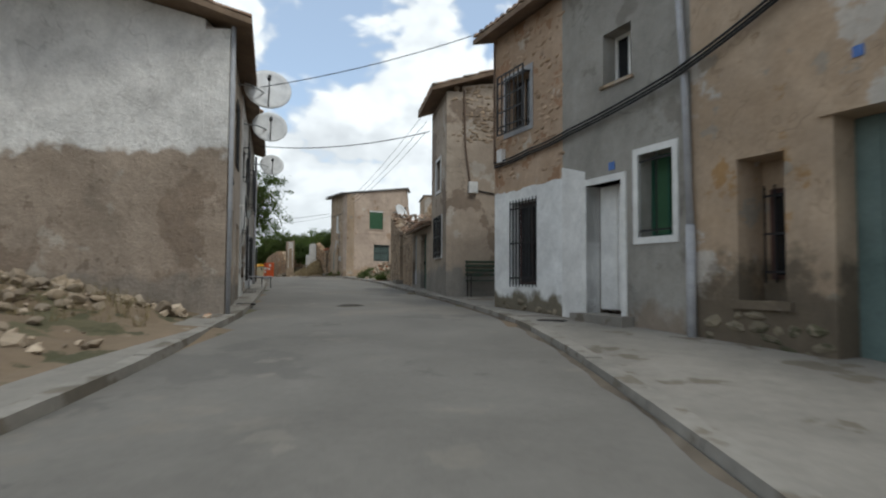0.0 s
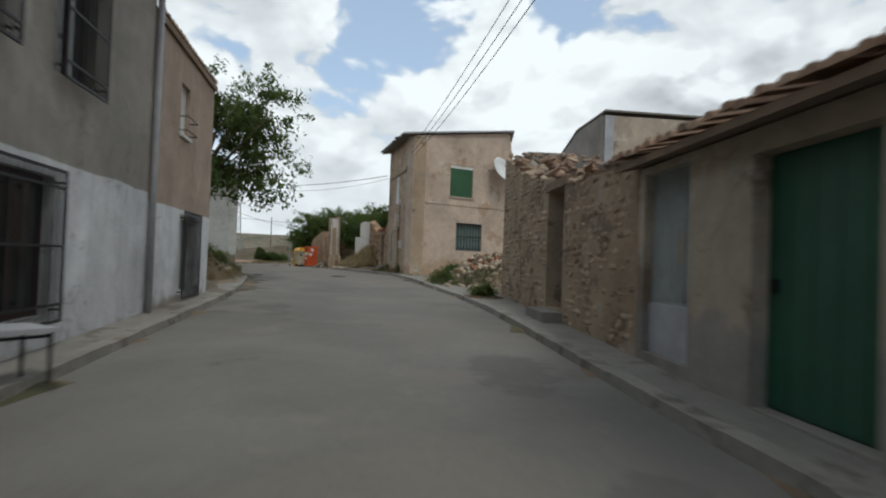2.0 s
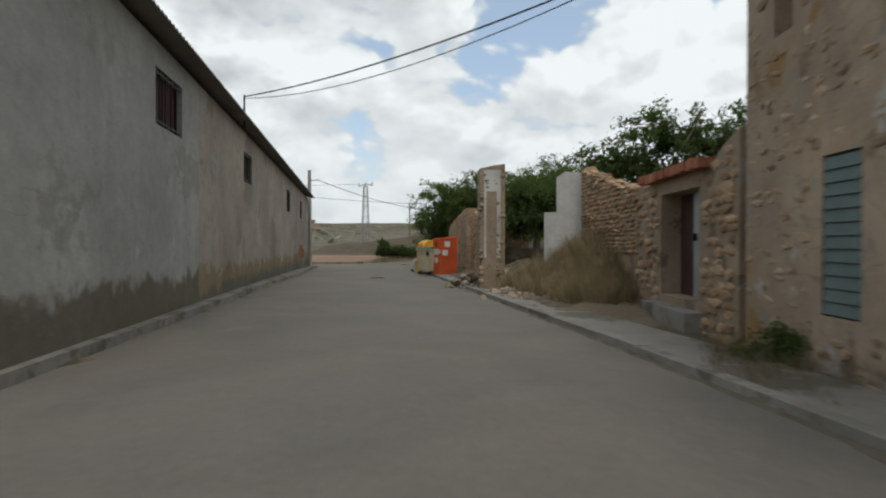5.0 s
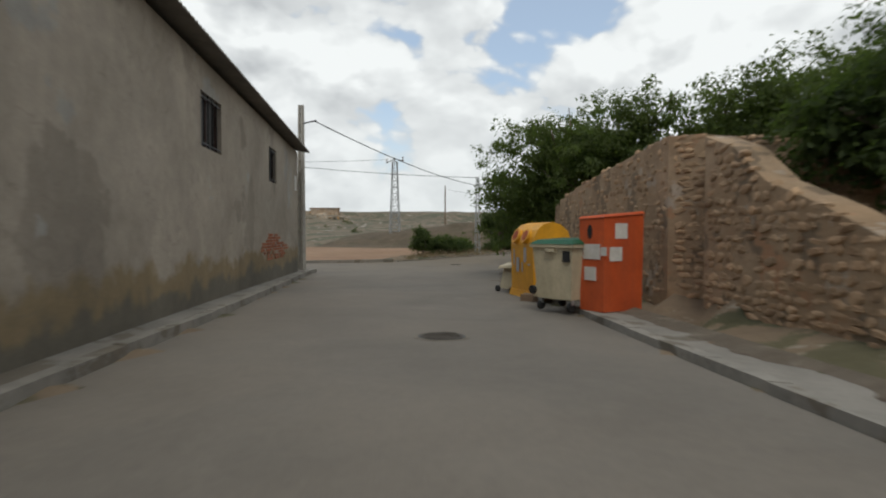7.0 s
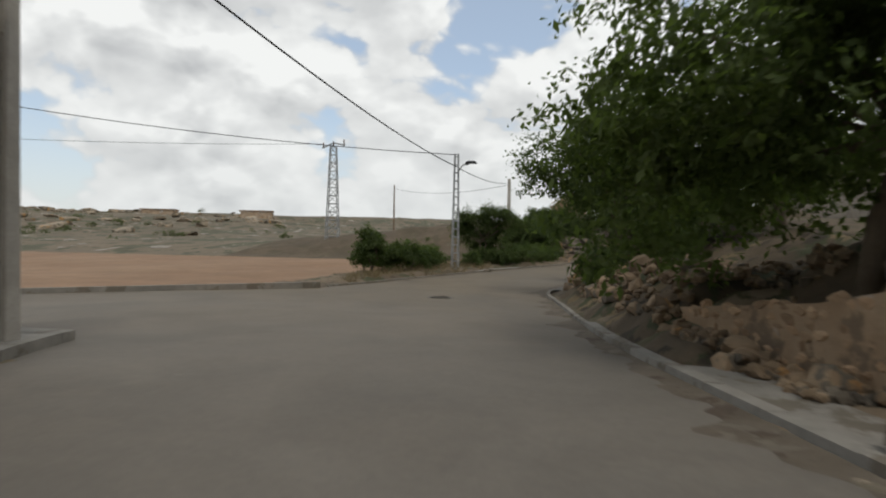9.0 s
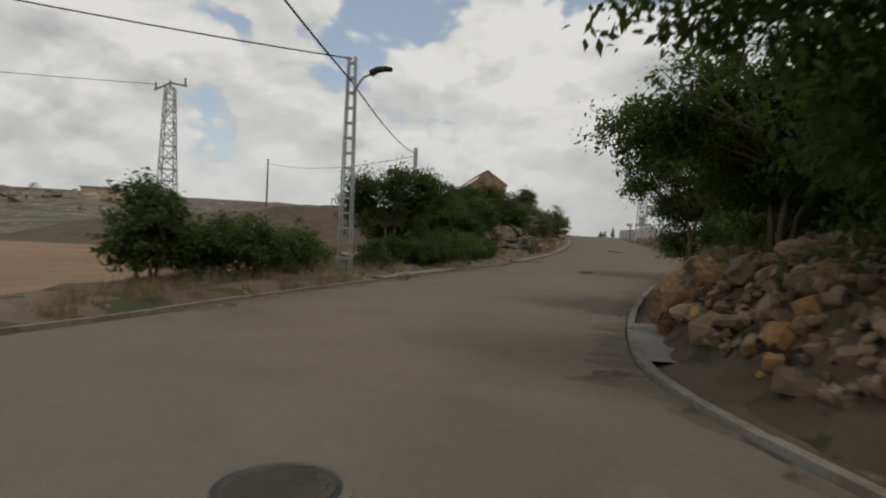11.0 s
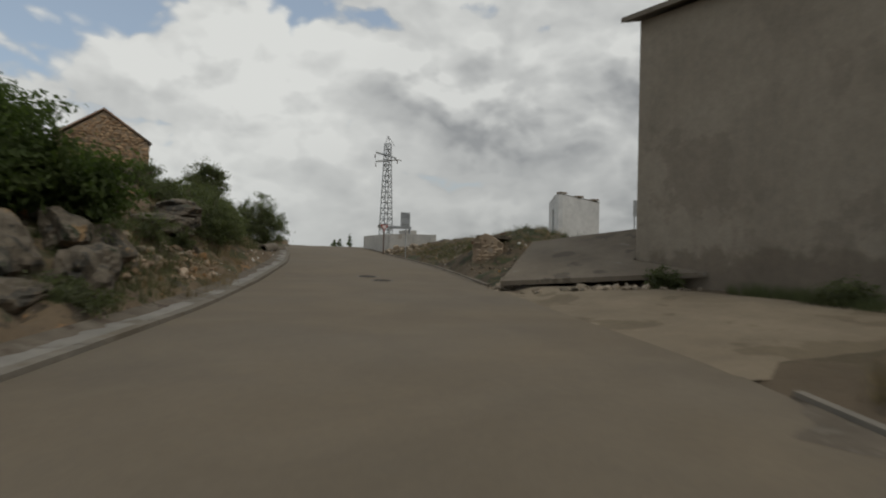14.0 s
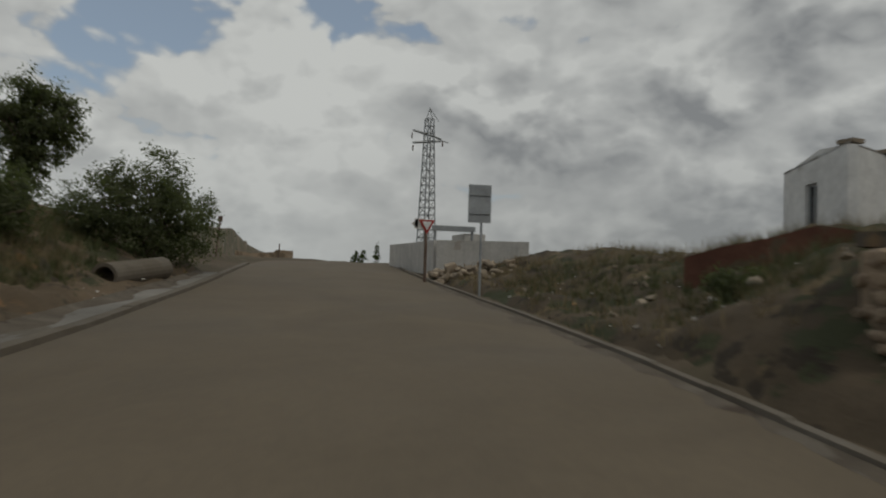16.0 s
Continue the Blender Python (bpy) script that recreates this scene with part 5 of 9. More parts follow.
r3 = thing("row_house", RF.p(5.95, 0, 0.3), "ochre plastered old house with deep-set openings", "house", "houses on the right")
holes = [(6.72, 7.42, 1.0, 2.95), (8.05, 9.9, 0.1, 3.25)]
RF.wall(M(), 5.952, 18, -0.3, 7.2, 0.6, holes).out("front_wall", ochre_mat, r3, "flaking ochre plaster with bare stone at the foot")
stone_facing(r3, RF, 6.05, 7.9, 0.05, 0.85, None, (0.28, 0.17), 0, 23, [], 0.012, 0.3, mossy_mat, 0.09)
window(r3, RF, 6.85, 7.42, 1.3, 2.55, 0.5, dark_wood_mat, bars=4, proud=-0.42, cross=3, label="small barred window in a deep niche")
RF.box(M(), 6.72, 7.42, -0.6, -0.52, 1.0, 2.95).out("niche_back", ochre_mat, r3)
RF.box(M(), 6.62, 7.52, -0.02, 0.06, 0.9, 1.02).out("sill", ochre_mat, r3)
door(r3, RF, 8.05, 9.9, 0.12, 3.25, teal_mat, 6, 0.4, "large grey-green wooden door")
RF.box(M(), 7.9, 10.05, -0.3, 0.05, 3.252, 3.45).out("lintel", ochre_mat, r3)
RF.box(M(), 8.3, 8.42, 0.002, 0.02, 3.85, 3.98).out("house_plaque", surf("blue_enamel", (0.08, 0.16, 0.42), (0.1, 0.2, 0.48), 2, 0.4, 0, 20), r3, "small blue enamel plaque")
roof(r3, RF, 5.95, 18, 7.22, 6, 1.7, 0.4, seed=10)
rear_roof(r3, RF, 5.95, 18, 7.22, 6, 11.2, 1.7)
bw = M()
bw.prism([tuple(RF.p(18, 0, 0)[:2]), tuple(RF.p(18, -7, 0)[:2]), tuple(RF.p(0.6, -7, 0)[:2]), tuple(RF.p(0.6, -6.5, 0)[:2]), tuple(RF.p(17.5, -6.5, 0)[:2]), tuple(RF.p(17.5, 0, 0)[:2])], -0.2, 7.6)
bw.out("rear_wall", ochre_mat, r3)
for dz in (0.0, 0.05, 0.11):
    cable([RF.p(0.1, 0.07, 3.92 + dz), RF.p(1.6, 0.07, 3.98 + dz), RF.p(2.99, 0.08, 4.08 + dz), RF.p(5.7, 0.16, 4.35 + dz), RF.p(7.5, 0.1, 4.9 + dz), RF.p(10.5, 0.1, 5.6 + dz)], 0.02, 0.03, name="facade_cable", label="black cables strung along the house fronts")

# -- the recess and the tall house --
R2N, R2E = (0.09, 18.55), (-0.42, 21.40)
TF = Face(R2N, R2E, -1)
TS = Face(R2N, (3.73, 19.4), 1)
t1 = thing("tall_house", (*R2N, 0.75), "tall tan plastered house with bare stone upper wall", "house", "houses on the right")
th = TF.len
holes = [(th - 2.12, th - 0.85, 2.03, 3.24), (th - 1.85, th - 0.95, 4.2, 5.2)]
TF.wall(M(), 0, th, 0.2, 7.15, 0.5, holes).out("front_wall", tan_mat, t1, "stained tan plaster")
TS.wall(M(), 0.502, TS.len + 3, 0.2, [(0.5, 7.35), (TS.len + 3, 8.3)], 0.5, [(3.05, 3.9, 0.74, 2.95)]).out("side_wall", tan_mat, t1, "stained tan plaster")
TS.box(M(), 0.0, 0.5, -0.003, 0.0, 0.2, 7.15).out("corner_return", tan_mat, t1)
stone_facing(t1, TS, 0.1, TS.len + 2.8, 5.55, lambda s: 7.25 + s * 0.14, (0.1, 3.4), (0.2, 0.1), 260, 31, [], 0.01, 0.3, deep=0.07)
window(t1, TF, *holes[0], recess=0.14, frame=dark_wood_mat, bars=7, proud=0.06, cross=3, surround=white_mat, label="dark window with iron grille and white surround")
fm = M()
TS.box(fm, 2.93, 3.05, -0.2, 0.025, 0.7, 3.07)
TS.box(fm, 3.9, 4.02, -0.2, 0.025, 0.7, 3.07)
TS.box(fm, 3.05, 3.9, -0.2, 0.025, 2.95, 3.07)
fm.out("door_surround", white_mat, t1, "white painted door surround")
door(t1, TS, 3.05, 3.9, 0.76, 2.95, dark_wood_mat, 3, 0.3, "dark door behind a curtain")
for i in range(8):
    s_ = 3.1 + i * 0.107
    M().tube([TS.p(s_, -0.2 + 0.02 * (i % 2), 1.0), TS.p(s_, -0.2 + 0.02 * (i % 2), 2.5)], 0.055, 6).out("curtain_fold", teal_mat, t1, "hanging green door curtain", smooth=True)
TS.box(M(), 2.95, 4.0, -0.1, 0.3, 0.6, 0.78).out("doorstep", pave_mat, t1)
window(t1, TF, *holes[1], recess=0.14, frame=wood_mat, bars=0, surround=white_mat, label="upper window with white surround")
roof(t1, TF, -0.25, th + 0.2, 7.2, 4, 1.4, 0.5, seed=11)
M().tube([TS.p(0.55, 0.04, 7.2), TS.p(0.6, 0.04, 5.4), TS.p(0.75, 0.04, 4.3)], 0.028, 6).out("conduit", rust_mat, t1)
TS.box(M(), 0.7, 0.98, 0, 0.14, 3.95, 4.3).out("junction_box", white_mat, t1, "pale junction box")
cable([TS.p(0.9, 0.03, 4.05), TS.p(2.2, 0.03, 3.85), TS.p(3.6, 0.03, 3.8)], 0.02, parent=t1)
M().prism([TF.p(0.5, -8, 0)[:2], TF.p(th, -8, 0)[:2], TF.p(th, -0.5, 0)[:2], TF.p(th - 0.4, -0.5, 0)[:2], TF.p(th - 0.4, -7.6, 0)[:2], TF.p(0.5, -7.6, 0)[:2]], 0.2, 7.9).out("rear_wall", tan_mat, t1)

bench_mat = surf("weathered_green_paint", (0.03, 0.055, 0.035), (0.05, 0.07, 0.045), 2.0, 0.8, 0.2, 20, patches=[((0.09, 0.07, 0.05), 3.0, 0.58, 2)])
b2 = thing("garden_bench", TS.p(1.6, 0.4, 0.76), "old green slatted bench against the house wall", "bench")
for d, z0, z1 in ((0.12, 0.47, 0.5), (0.24, 0.46, 0.49), (0.36, 0.46, 0.49), (0.48, 0.46, 0.49)):
    TS.box(M(), 0.6, 2.55, d, d + 0.09, 0.73 + z0, 0.73 + z1).out("slat", bench_mat, b2)
for z in (0.62, 0.76, 0.9, 1.02):
    TS.box(M(), 0.6, 2.55, 0.08, 0.11, 0.73 + z, 0.73 + z + 0.08).out("slat", bench_mat, b2)
for s in (0.66, 2.48):
    for d in (0.12, 0.53):
        M().tube([TS.p(s, d, 0.72), TS.p(s, d, 1.2)], 0.02, 6).out("leg", iron_mat, b2)
    M().tube([TS.p(s, 0.1, 1.15), TS.p(s, 0.07, 1.83)], 0.02, 6).out("back_post", iron_mat, b2)
    M().tube([TS.p(s, 0.1, 1.42), TS.p(s, 0.55, 1.40), TS.p(s, 0.53, 1.2)], 0.018, 6).out("armrest", iron_mat, b2)
st = thing("stool", (1.65, 15.9, 0.68), "small dark stool beside the white wall", "stool")
M().box(1.5, 15.75, 1.10, 1.8, 16.05, 1.14).out("seat", dark_wood_mat, st)
for x in (1.53, 1.77):
    for y in (15.78, 16.02):
        M().tube([(x, y, 0.66), (x, y, 1.10)], 0.016, 5).out("leg", iron_mat, st)

# -- sheds: plastered garage and stone ruin --
SF = Face(R2E, (-3.06, 34.87), -1)
s1 = thing("garage", (*R2E, 0.8), "low plastered garage with a green door and clay tiles", "garage")
holes = [(1.1, 2.45, 0.86, 2.97), (3.5, 4.6, 1.0, 3.1)]
SF.wall(M(), 0.004, 4.75, 0.3, 3.18, 0.4, holes).out("front_wall", tan_mat, s1, "patched tan plaster")
door(s1, SF, 1.1, 2.45, 0.86, 2.97, green_mat, 5, 0.16, "dark green sheet metal door")
td = SF.box(M(), 3.5, 4.6, -0.14, -0.11, 1.0, 3.1).out("tin_door", tin_mat, s1, "dented grey tin door")
for i in range(8):
    s = 3.53 + i * 0.135
    M().tube([SF.p(s, -0.105, 1.62), SF.p(s, -0.105, 3.08)], 0.022, 5).out("rib", tin_mat, td)
SF.box(M(), 3.5, 4.6, -0.115, -0.085, 1.0, 1.58).out("lower_panel", pipe_mat, td, "pale lower panel")
lo = [SF.p(0.0, 0.28, 3.14), SF.p(4.9, 0.28, 3.14), SF.p(4.9, -5, 4.36), SF.p(0.0, -5, 4.36)]
rf = M().hexa(lo, [(x, y, z + 0.08) for x, y, z in lo]).out("roof", wood_mat, s1, "weathered roof boards")
for k, verts in enumerate(tile_rows(SF, 0.0, 4.9, 3.22, 5, 1.2, 0.34, rows=7, jitter=0.035, seed=12)):
    M().add(verts, TILE_FACES).out("tile", tile_mat, rf)
SF.box(M(), 0.004, 4.75, -5.4, -5.0, 0.3, 4.26).out("rear_wall", tan_mat, s1)

s2 = thing("stone_ruin", SF.p(4.76, 0, 1.0), "roofless rubble stone shed with a green door", "ruin")
SL = SF.len
holes = [(8.0, 9.1, 1.18, 3.4)]
top = [(4.76, 3.3), (7.5, 3.4), (8.9, 3.62), (10.0, 3.75), (11.7, 4.15), (13.3, 4.72), (SL, 4.78)]
SF.wall(M(), 4.76, SL, 0.3, top, 0.55, holes).out("front_wall", rubble_mat, s2, "mortared rubble stone")
stone_facing(s2, SF, 4.8, SL, 0.85, lambda s: float(np.interp(s, [a for a, b in top], [b for a, b in top])) + 0.05, (4.8, 13.6), (0.19, 0.125), 300, 32, [(7.9, 9.2, 1.1, 3.5)], 0.0, 0.32, deep=0.07)
door(s2, SF, 8.05, 9.05, 1.2, 3.32, green_mat, 5, 0.3, "tall dark green door")
SF.box(M(), 7.85, 9.25, -0.4, 0.03, 3.402, 3.56).out("lintel", wood_mat, s2, "rough timber lintel")
SF.box(M(), 7.9, 9.2, -0.1, 0.35, 0.85, 1.16).out("doorstep", pave_mat, s2, "stone doorstep")
EF = Face((-3.06, 34.87), (3.0, 36.3), -1)
EF.wall(M(), 0.56, EF.len, 0.4, [(0.56, 4.55), (2.5, 4.0), (EF.len, 3.4)], 0.5).out("end_wall", rubble_mat, s2)
stone_facing(s2, EF, 0.1, EF.len, 0.9, lambda s: 4.6 - s * 0.22, None, (0.2, 0.11), 0, 33, [], 0.014, 0.22, deep=0.07)
rng = random.Random(5)
tm = M()
for i in range(240):
    s, d = rng.uniform(5, SL - 0.3), -rng.uniform(0.0, 2.4)
    z = float(np.interp(s, [a for a, b in top], [b for a, b in top])) + 0.04 + rng.uniform(0, 0.12) - (0.1 * d)
    stone_at(None, SF.p(s, d, z + 0.02 * d), rng.uniform(0, 6.3), (rng.uniform(0.09, 0.2), rng.uniform(0.06, 0.12), rng.uniform(0.025, 0.06)), rng, tm, 0.5)
tagged(tm.out("fallen_tiles", tiles_mat, s2, "broken tiles and stones along the wall top"), kind="stuff")
lo = [SF.p(4.8, -0.3, 3.3), SF.p(SL - 1, -0.3, 3.8), SF.p(SL - 1, -3.6, 4.0), SF.p(4.8, -3.6, 3.6)]
M().hexa(lo, [(x, y, z + 0.1) for x, y, z in lo]).out("roof_deck", wood_mat, s2, "sagging broken roof")
dull_brick_mat = surf("dull_brick", (0.20, 0.115, 0.078), (0.27, 0.165, 0.115), 2.0, 0.95, 0.6, 14, patches=[((0.14, 0.11, 0.085), 1.8, 0.54, 2)])
pl = thing("brick_planter", (-3.5, 34.2, 1.05), "low weathered brick planter with weeds", "planter")
PF = Face((-3.86, 33.72), (-3.0, 33.9), 1)
for i, (a, b2_, c, d) in enumerate(((0, 0.88, 0, -0.1), (0, 0.88, -0.8, -0.9), (0, 0.1, -0.1, -0.8), (0.78, 0.88, -0.1, -0.8))):
    PF.box(M(), a, b2_, c, d, 1.0, 1.13).out("side", dull_brick_mat, pl, "dull weathered brick edging")
PF.box(M(), 0.1, 0.78, -0.1, -0.8, 1.02, 1.1).out("soil", earth_mat, pl)

# -- house set back beside the lot --
bh = thing("background_house", (2.3, 53.0, 1.3), "dark grey rendered house with a balcony", "house")
QF = Face((2.3, 53.0), (11.5, 55.2), 1)
QL = Face((2.3, 53.0), (-0.25, 63.6), -1)
holes = [(1.7, 2.75, 1.3, 4.0), (1.6, 2.6, 5.4, 7.6), (3.6, 6.2, 1.3, 4.2)]
QF.wall(M(), 0, QF.len, 0.8, 10.6, 0.5, holes).out("front_wall", tan_mat, bh, "stained grey-tan render")
QL.wall(M(), 0.502, QL.len, 0.8, [(0.5, 10.75), (4.6, 10.6), (7.6, 9.6), (QL.len, 7.4)], 0.5).out("side_wall", dark_render_mat, bh, "dark grey cement render")
QL.box(M(), 0, 0.5, -0.003, 0.0, 0.8, 10.6).out("corner_return", dark_render_mat, bh)
QF.box(M(), -0.02, 0.5, 0.0, 0.03, 0.8, 10.6).out("pilaster", pipe_mat, bh, "pale corner pilaster")
door(bh, QF, 1.7, 2.75, 1.32, 4.0, white_mat, 3, 0.2, "white door")
window(bh, QF, 1.6, 2.6, 5.4, 7.6, 0.2, white_mat, pane=white_mat, label="white balcony door")
door(bh, QF, 3.6, 6.2, 1.32, 4.2, green_mat, 8, 0.2, "wide green garage door", knob=False)
QF.box(M(), 1.35, 2.85, 0, 0.7, 5.2, 5.36).out("balcony", pave_mat, bh, "small concrete balcony")
for s in np.arange(1.4, 2.86, 0.12):
    M().tube([QF.p(s, 0.66, 5.36), QF.p(s, 0.66, 6.25)], 0.012, 4).out("baluster", iron_mat, bh)
M().tube([QF.p(1.36, 0, 6.25), QF.p(1.36, 0.66, 6.25), QF.p(2.86, 0.66, 6.25), QF.p(2.86, 0, 6.25)], 0.02, 5).out("balcony_rail", iron_mat, bh)
for a, b, za, zb_ in ((-0.12, 4.6, 10.8, 10.66), (4.6, 7.6, 10.66, 9.66), (7.6, 11.0, 9.66, 7.4)):
    lo = [QF.p(-0.06, -a, za), QF.p(QF.len, -a, za), QF.p(QF.len, -b, zb_), QF.p(-0.06, -b, zb_)]
    M().hexa(lo, [(x, y, z + 0.1) for x, y, z in lo]).out("roof", sheet_mat, bh, "low grey sheet roof")
QF.box(M(), 0.5, QF.len, -10.6, -10.2, 0.8, 7.4).out("rear_wall", dark_render_mat, bh)
tn = thing("tan_wall", (-1.6, 58.5, 1.3), "ochre masonry wall between the houses", "wall")
M().prism([(-2.6, 57.5), (0.6, 60.2), (0.4, 60.5), (-2.8, 57.8)], 0.8, 7.0).out("wall_body", ochre_mat, tn)

# -- the pinkish house --
PA = (-7.19, 44.49)
PFr = Face(PA, (PA[0] + 0.78 * 8, PA[1] + 0.626 * 8), 1)
PSd = Face(PA, (-9.87, 52.56), -1)
ph = thing("corner_house", (*PA, 1.35), "two-storey pinkish plastered corner house with green shutters", "house")
holes = [(1.97, 3.22, 5.0, 6.42), (2.37, 3.83, 2.52, 3.8)]
PFr.wall(M(), 0, 5.3, 0.7, [(0, 7.5), (5.3, 8.35)], 0.55, holes).out("front_wall", pink_mat, ph, "uneven pinkish plaster")
bt = M()
poly(bt, PFr, [(5.302, 0.7), (7.25, 0.7), (7.12, 4.15), (6.6, 4.75), (6.1, 5.3), (5.75, 6.3), (5.5, 7.4), (5.302, 8.3)], -0.55, 0.0)
bt.out("leaning_buttress", pink_mat, ph, "sloping broken end of the front wall")
PFr.box(M(), 0, 5.6, 0.0, 0.025, 4.58, 4.66).out("string_course", pink_mat, ph, "thin plaster band")
louvre(ph, PFr, 1.99, 3.2, 5.02, 6.3, shutter_mat, 16, -0.05, "closed green slatted shutter")
PFr.box(M(), 1.97, 3.22, -0.14, -0.02, 6.3, 6.42).out("shutter_box", white_mat, ph)
PFr.box(M(), 1.9, 3.3, -0.05, 0.05, 4.92, 4.99).out("sill", tan_mat, ph)
window(ph, PFr, 2.37, 3.83, 2.52, 3.8, 0.1, teal_mat, pane=teal_mat, bars=9, proud=-0.02, cross=3, label="barred teal window")
d_ = [(3.6, 4.38, 1.35, 3.55), (4.3, 5.25, 4.9, 6.3), (6.3, 6.9, 1.9, 3.5), (7.45, 7.85, 5.0, 5.9)]
PSd.wall(M(), 0.004, PSd.len, 0.7, [(0, 7.5), (PSd.len, 8.2)], 0.55, d_).out("side_wall", ochre_mat, ph, "bare rubble wall with patches of plaster")
PLASTER_MESHES = [_me.copy() for _me in STONE_MESHES]
for _me in PLASTER_MESHES:
    _me.name = "stone"
    _me.materials[0] = plaster_stone_mat
stone_facing(ph, PSd, 0.3, PSd.len - 0.05, 1.1, lambda s: 7.2 + 0.06 * s, (0.2, 6.0), (0.21, 0.1), 280, 34, [(3.3, 4.6, 1.2, 3.8), (4.1, 5.4, 4.7, 6.4), (6.1, 7.1, 1.7, 3.6), (7.3, 8.0, 4.8, 6.0)], -0.004, 0.55, surf("plastered_stones", (0.34, 0.235, 0.145), (0.44, 0.33, 0.225), 1.2, 0.95, 0.6, 12, island=0.7), 0.06, PLASTER_MESHES)
door(ph, PSd, 3.62, 4.36, 1.35, 3.55, teal_mat, 3, 0.3, "grey wooden door")
PSd.box(M(), 3.5, 4.5, -0.3, 0.03, 3.552, 3.68).out("lintel", wood_mat, ph)
louvre(ph, PSd, 4.32, 5.23, 4.92, 6.28, white_mat, 14, 0.0, "white closed shutter")
louvre(ph, PSd, 6.32, 6.88, 1.92, 3.48, teal_mat, 12, -0.02, "grey closed shutter")
PSd.box(M(), 7.45, 7.85, -0.3, -0.25, 5.0, 5.9).out("niche_back", white_mat, ph)
mb = PSd.box(M(), 2.68, 2.93, 0, 0.12, 2.55, 2.93).out("meter_box", white_mat, ph, "white meter box")
PSd.box(M(), 2.65, 2.9, 0.14, 0.15, 2.6, 2.9).out("lid", paper_mat, mb)
PSd.box(M(), 3.55, 3.7, 0, 0.1, 4.75, 5.0).out("junction_box", white_mat, ph)
M().tube([PSd.p(3.6, 0.03, 4.75), PSd.p(3.5, 0.03, 3.7)], 0.02, 5).out("conduit", rust_mat, ph)
lo = [PSd.p(-0.3, 0.5, 7.48), PFr.p(5.45, 0.2, 8.42), (-3.0, 54.4, 9.0), PSd.p(PSd.len + 0.2, 0.5, 8.25)]
pr = M().hexa(lo, [(x, y, z + 0.07) for x, y, z in lo]).out("roof", pipe_mat, ph, "thin grey sheet roof with ragged edges")
rng = random.Random(9)
for i in range(21):
    s = -0.2 + i * 0.42
    z = 7.5 + 0.07 * s
    o, w = rng.uniform(0.45, 0.72), rng.uniform(0.3, 0.44)
    M().hexa([PSd.p(s, -0.1, z + 0.06), PSd.p(s + w, -0.1, z + 0.06), PSd.p(s + w, o, z - 0.02), PSd.p(s, o, z - 0.02)], [PSd.p(s, -0.1, z + 0.1), PSd.p(s + w, -0.1, z + 0.1), PSd.p(s + w, o, z + 0.015), PSd.p(s, o, z + 0.015)]).out("eave_sheet", sheet_mat, pr)
M().prism([(-9.85, 52.62), (-3.2, 54.4), (-2.95, 48.35), (-3.4, 48.3), (-3.6, 53.8), (-9.3, 52.1)], 0.8, 8.35).out("rear_wall", pink_mat, ph)
dish(PFr, 4.6, 6.5, 0.5, 0.60, "white satellite dish on a pinkish house wall", (0.712, -0.568, 0.415))
cable([PSd.p(0.1, 0.05, 6.7), PSd.p(2.0, 0.05, 6.2), PSd.p(5.5, 0.05, 6.35), PSd.p(8.3, 0.05, 6.5)], 0.02, parent=ph)
cable([PSd.p(0.2, 0.05, 6.9), PSd.p(0.3, 0.05, 5.3)], 0.03, parent=ph)

rg_wall = thing("rear_wing", (-0.5, 57.2, 1.4), "ochre plastered rear wing behind a corner house", "house")
RGF = Face((-1.8, 57.15), (1.6, 57.6), 1)
RGF.wall(M(), 0, 3.43, 0.9, 9.1, 0.5).out("front_wall", ochre_mat, rg_wall)
for q in (0.0, 3.03):
    RGF.box(M(), q, q + 0.4, -5.0, -0.502, 0.9, 9.08).out("side_wall", ochre_mat, rg_wall)
RGF.box(M(), 0.402, 3.028, -5.0, -4.6, 0.9, 9.08).out("rear_wall", ochre_mat, rg_wall)
RGF.box(M(), -0.12, 3.55, -5.1, 0.1, 9.105, 9.2).out("roof", sheet_mat, rg_wall, "thin grey sheet roof")

# gate beside it
gw = thing("gate_wall", (-10.3, 53.8, 1.3), "stone gate wall with a red tiled lintel and grey door", "gate")
KF = Face((-9.93, 52.75), (-11.35, 57.0), -1)
gate_tops = [(0, 4.15), (0.5, 3.98), (0.95, 3.74), (3.95, 3.72), (KF.len, 3.78)]
KF.wall(M(), 0, KF.len, 0.8, gate_tops, 0.5, [(1.3, 3.05, 1.72, 3.5)]).out("wall_body", rubble_mat, gw)
door(gw, KF, 1.32, 2.1, 1.72, 3.48, tin_mat, 3, 0.22, "pale grey metal door")
KF.box(M(), 2.1, 3.04, -0.42, -0.36, 1.72, 3.48).out("side_leaf", dark_wood_mat, gw, "dark brown wooden leaf in shade")
KF.box(M(), 1.1, 3.3, -0.1, 0.3, 1.1, 1.58).out("doorstep", kerb_mat, gw, "worn stone doorstep")
rng = random.Random(14)
for i in range(16):
    zt = 3.75 + rng.uniform(-0.015, 0.02)
    KF.box(M(), 0.9 + i * 0.19, 0.9 + i * 0.19 + 0.18, -0.3, 0.14 + rng.uniform(0, 0.06), zt, zt + 0.15).out("lintel_tile", redbrick_mat, gw)
stone_facing(gw, KF, 0.0, KF.len, 1.2, lambda s: float(np.interp(s, [a for a, b in gate_tops], [b for a, b in gate_tops])) - 0.05, (0, 5), (0.27, 0.15), 160, 35, [(1.15, 3.2, 1.4, 3.72)], 0.025, 0.12, warm_joined_mat, 0.07, WARM_MESHES)


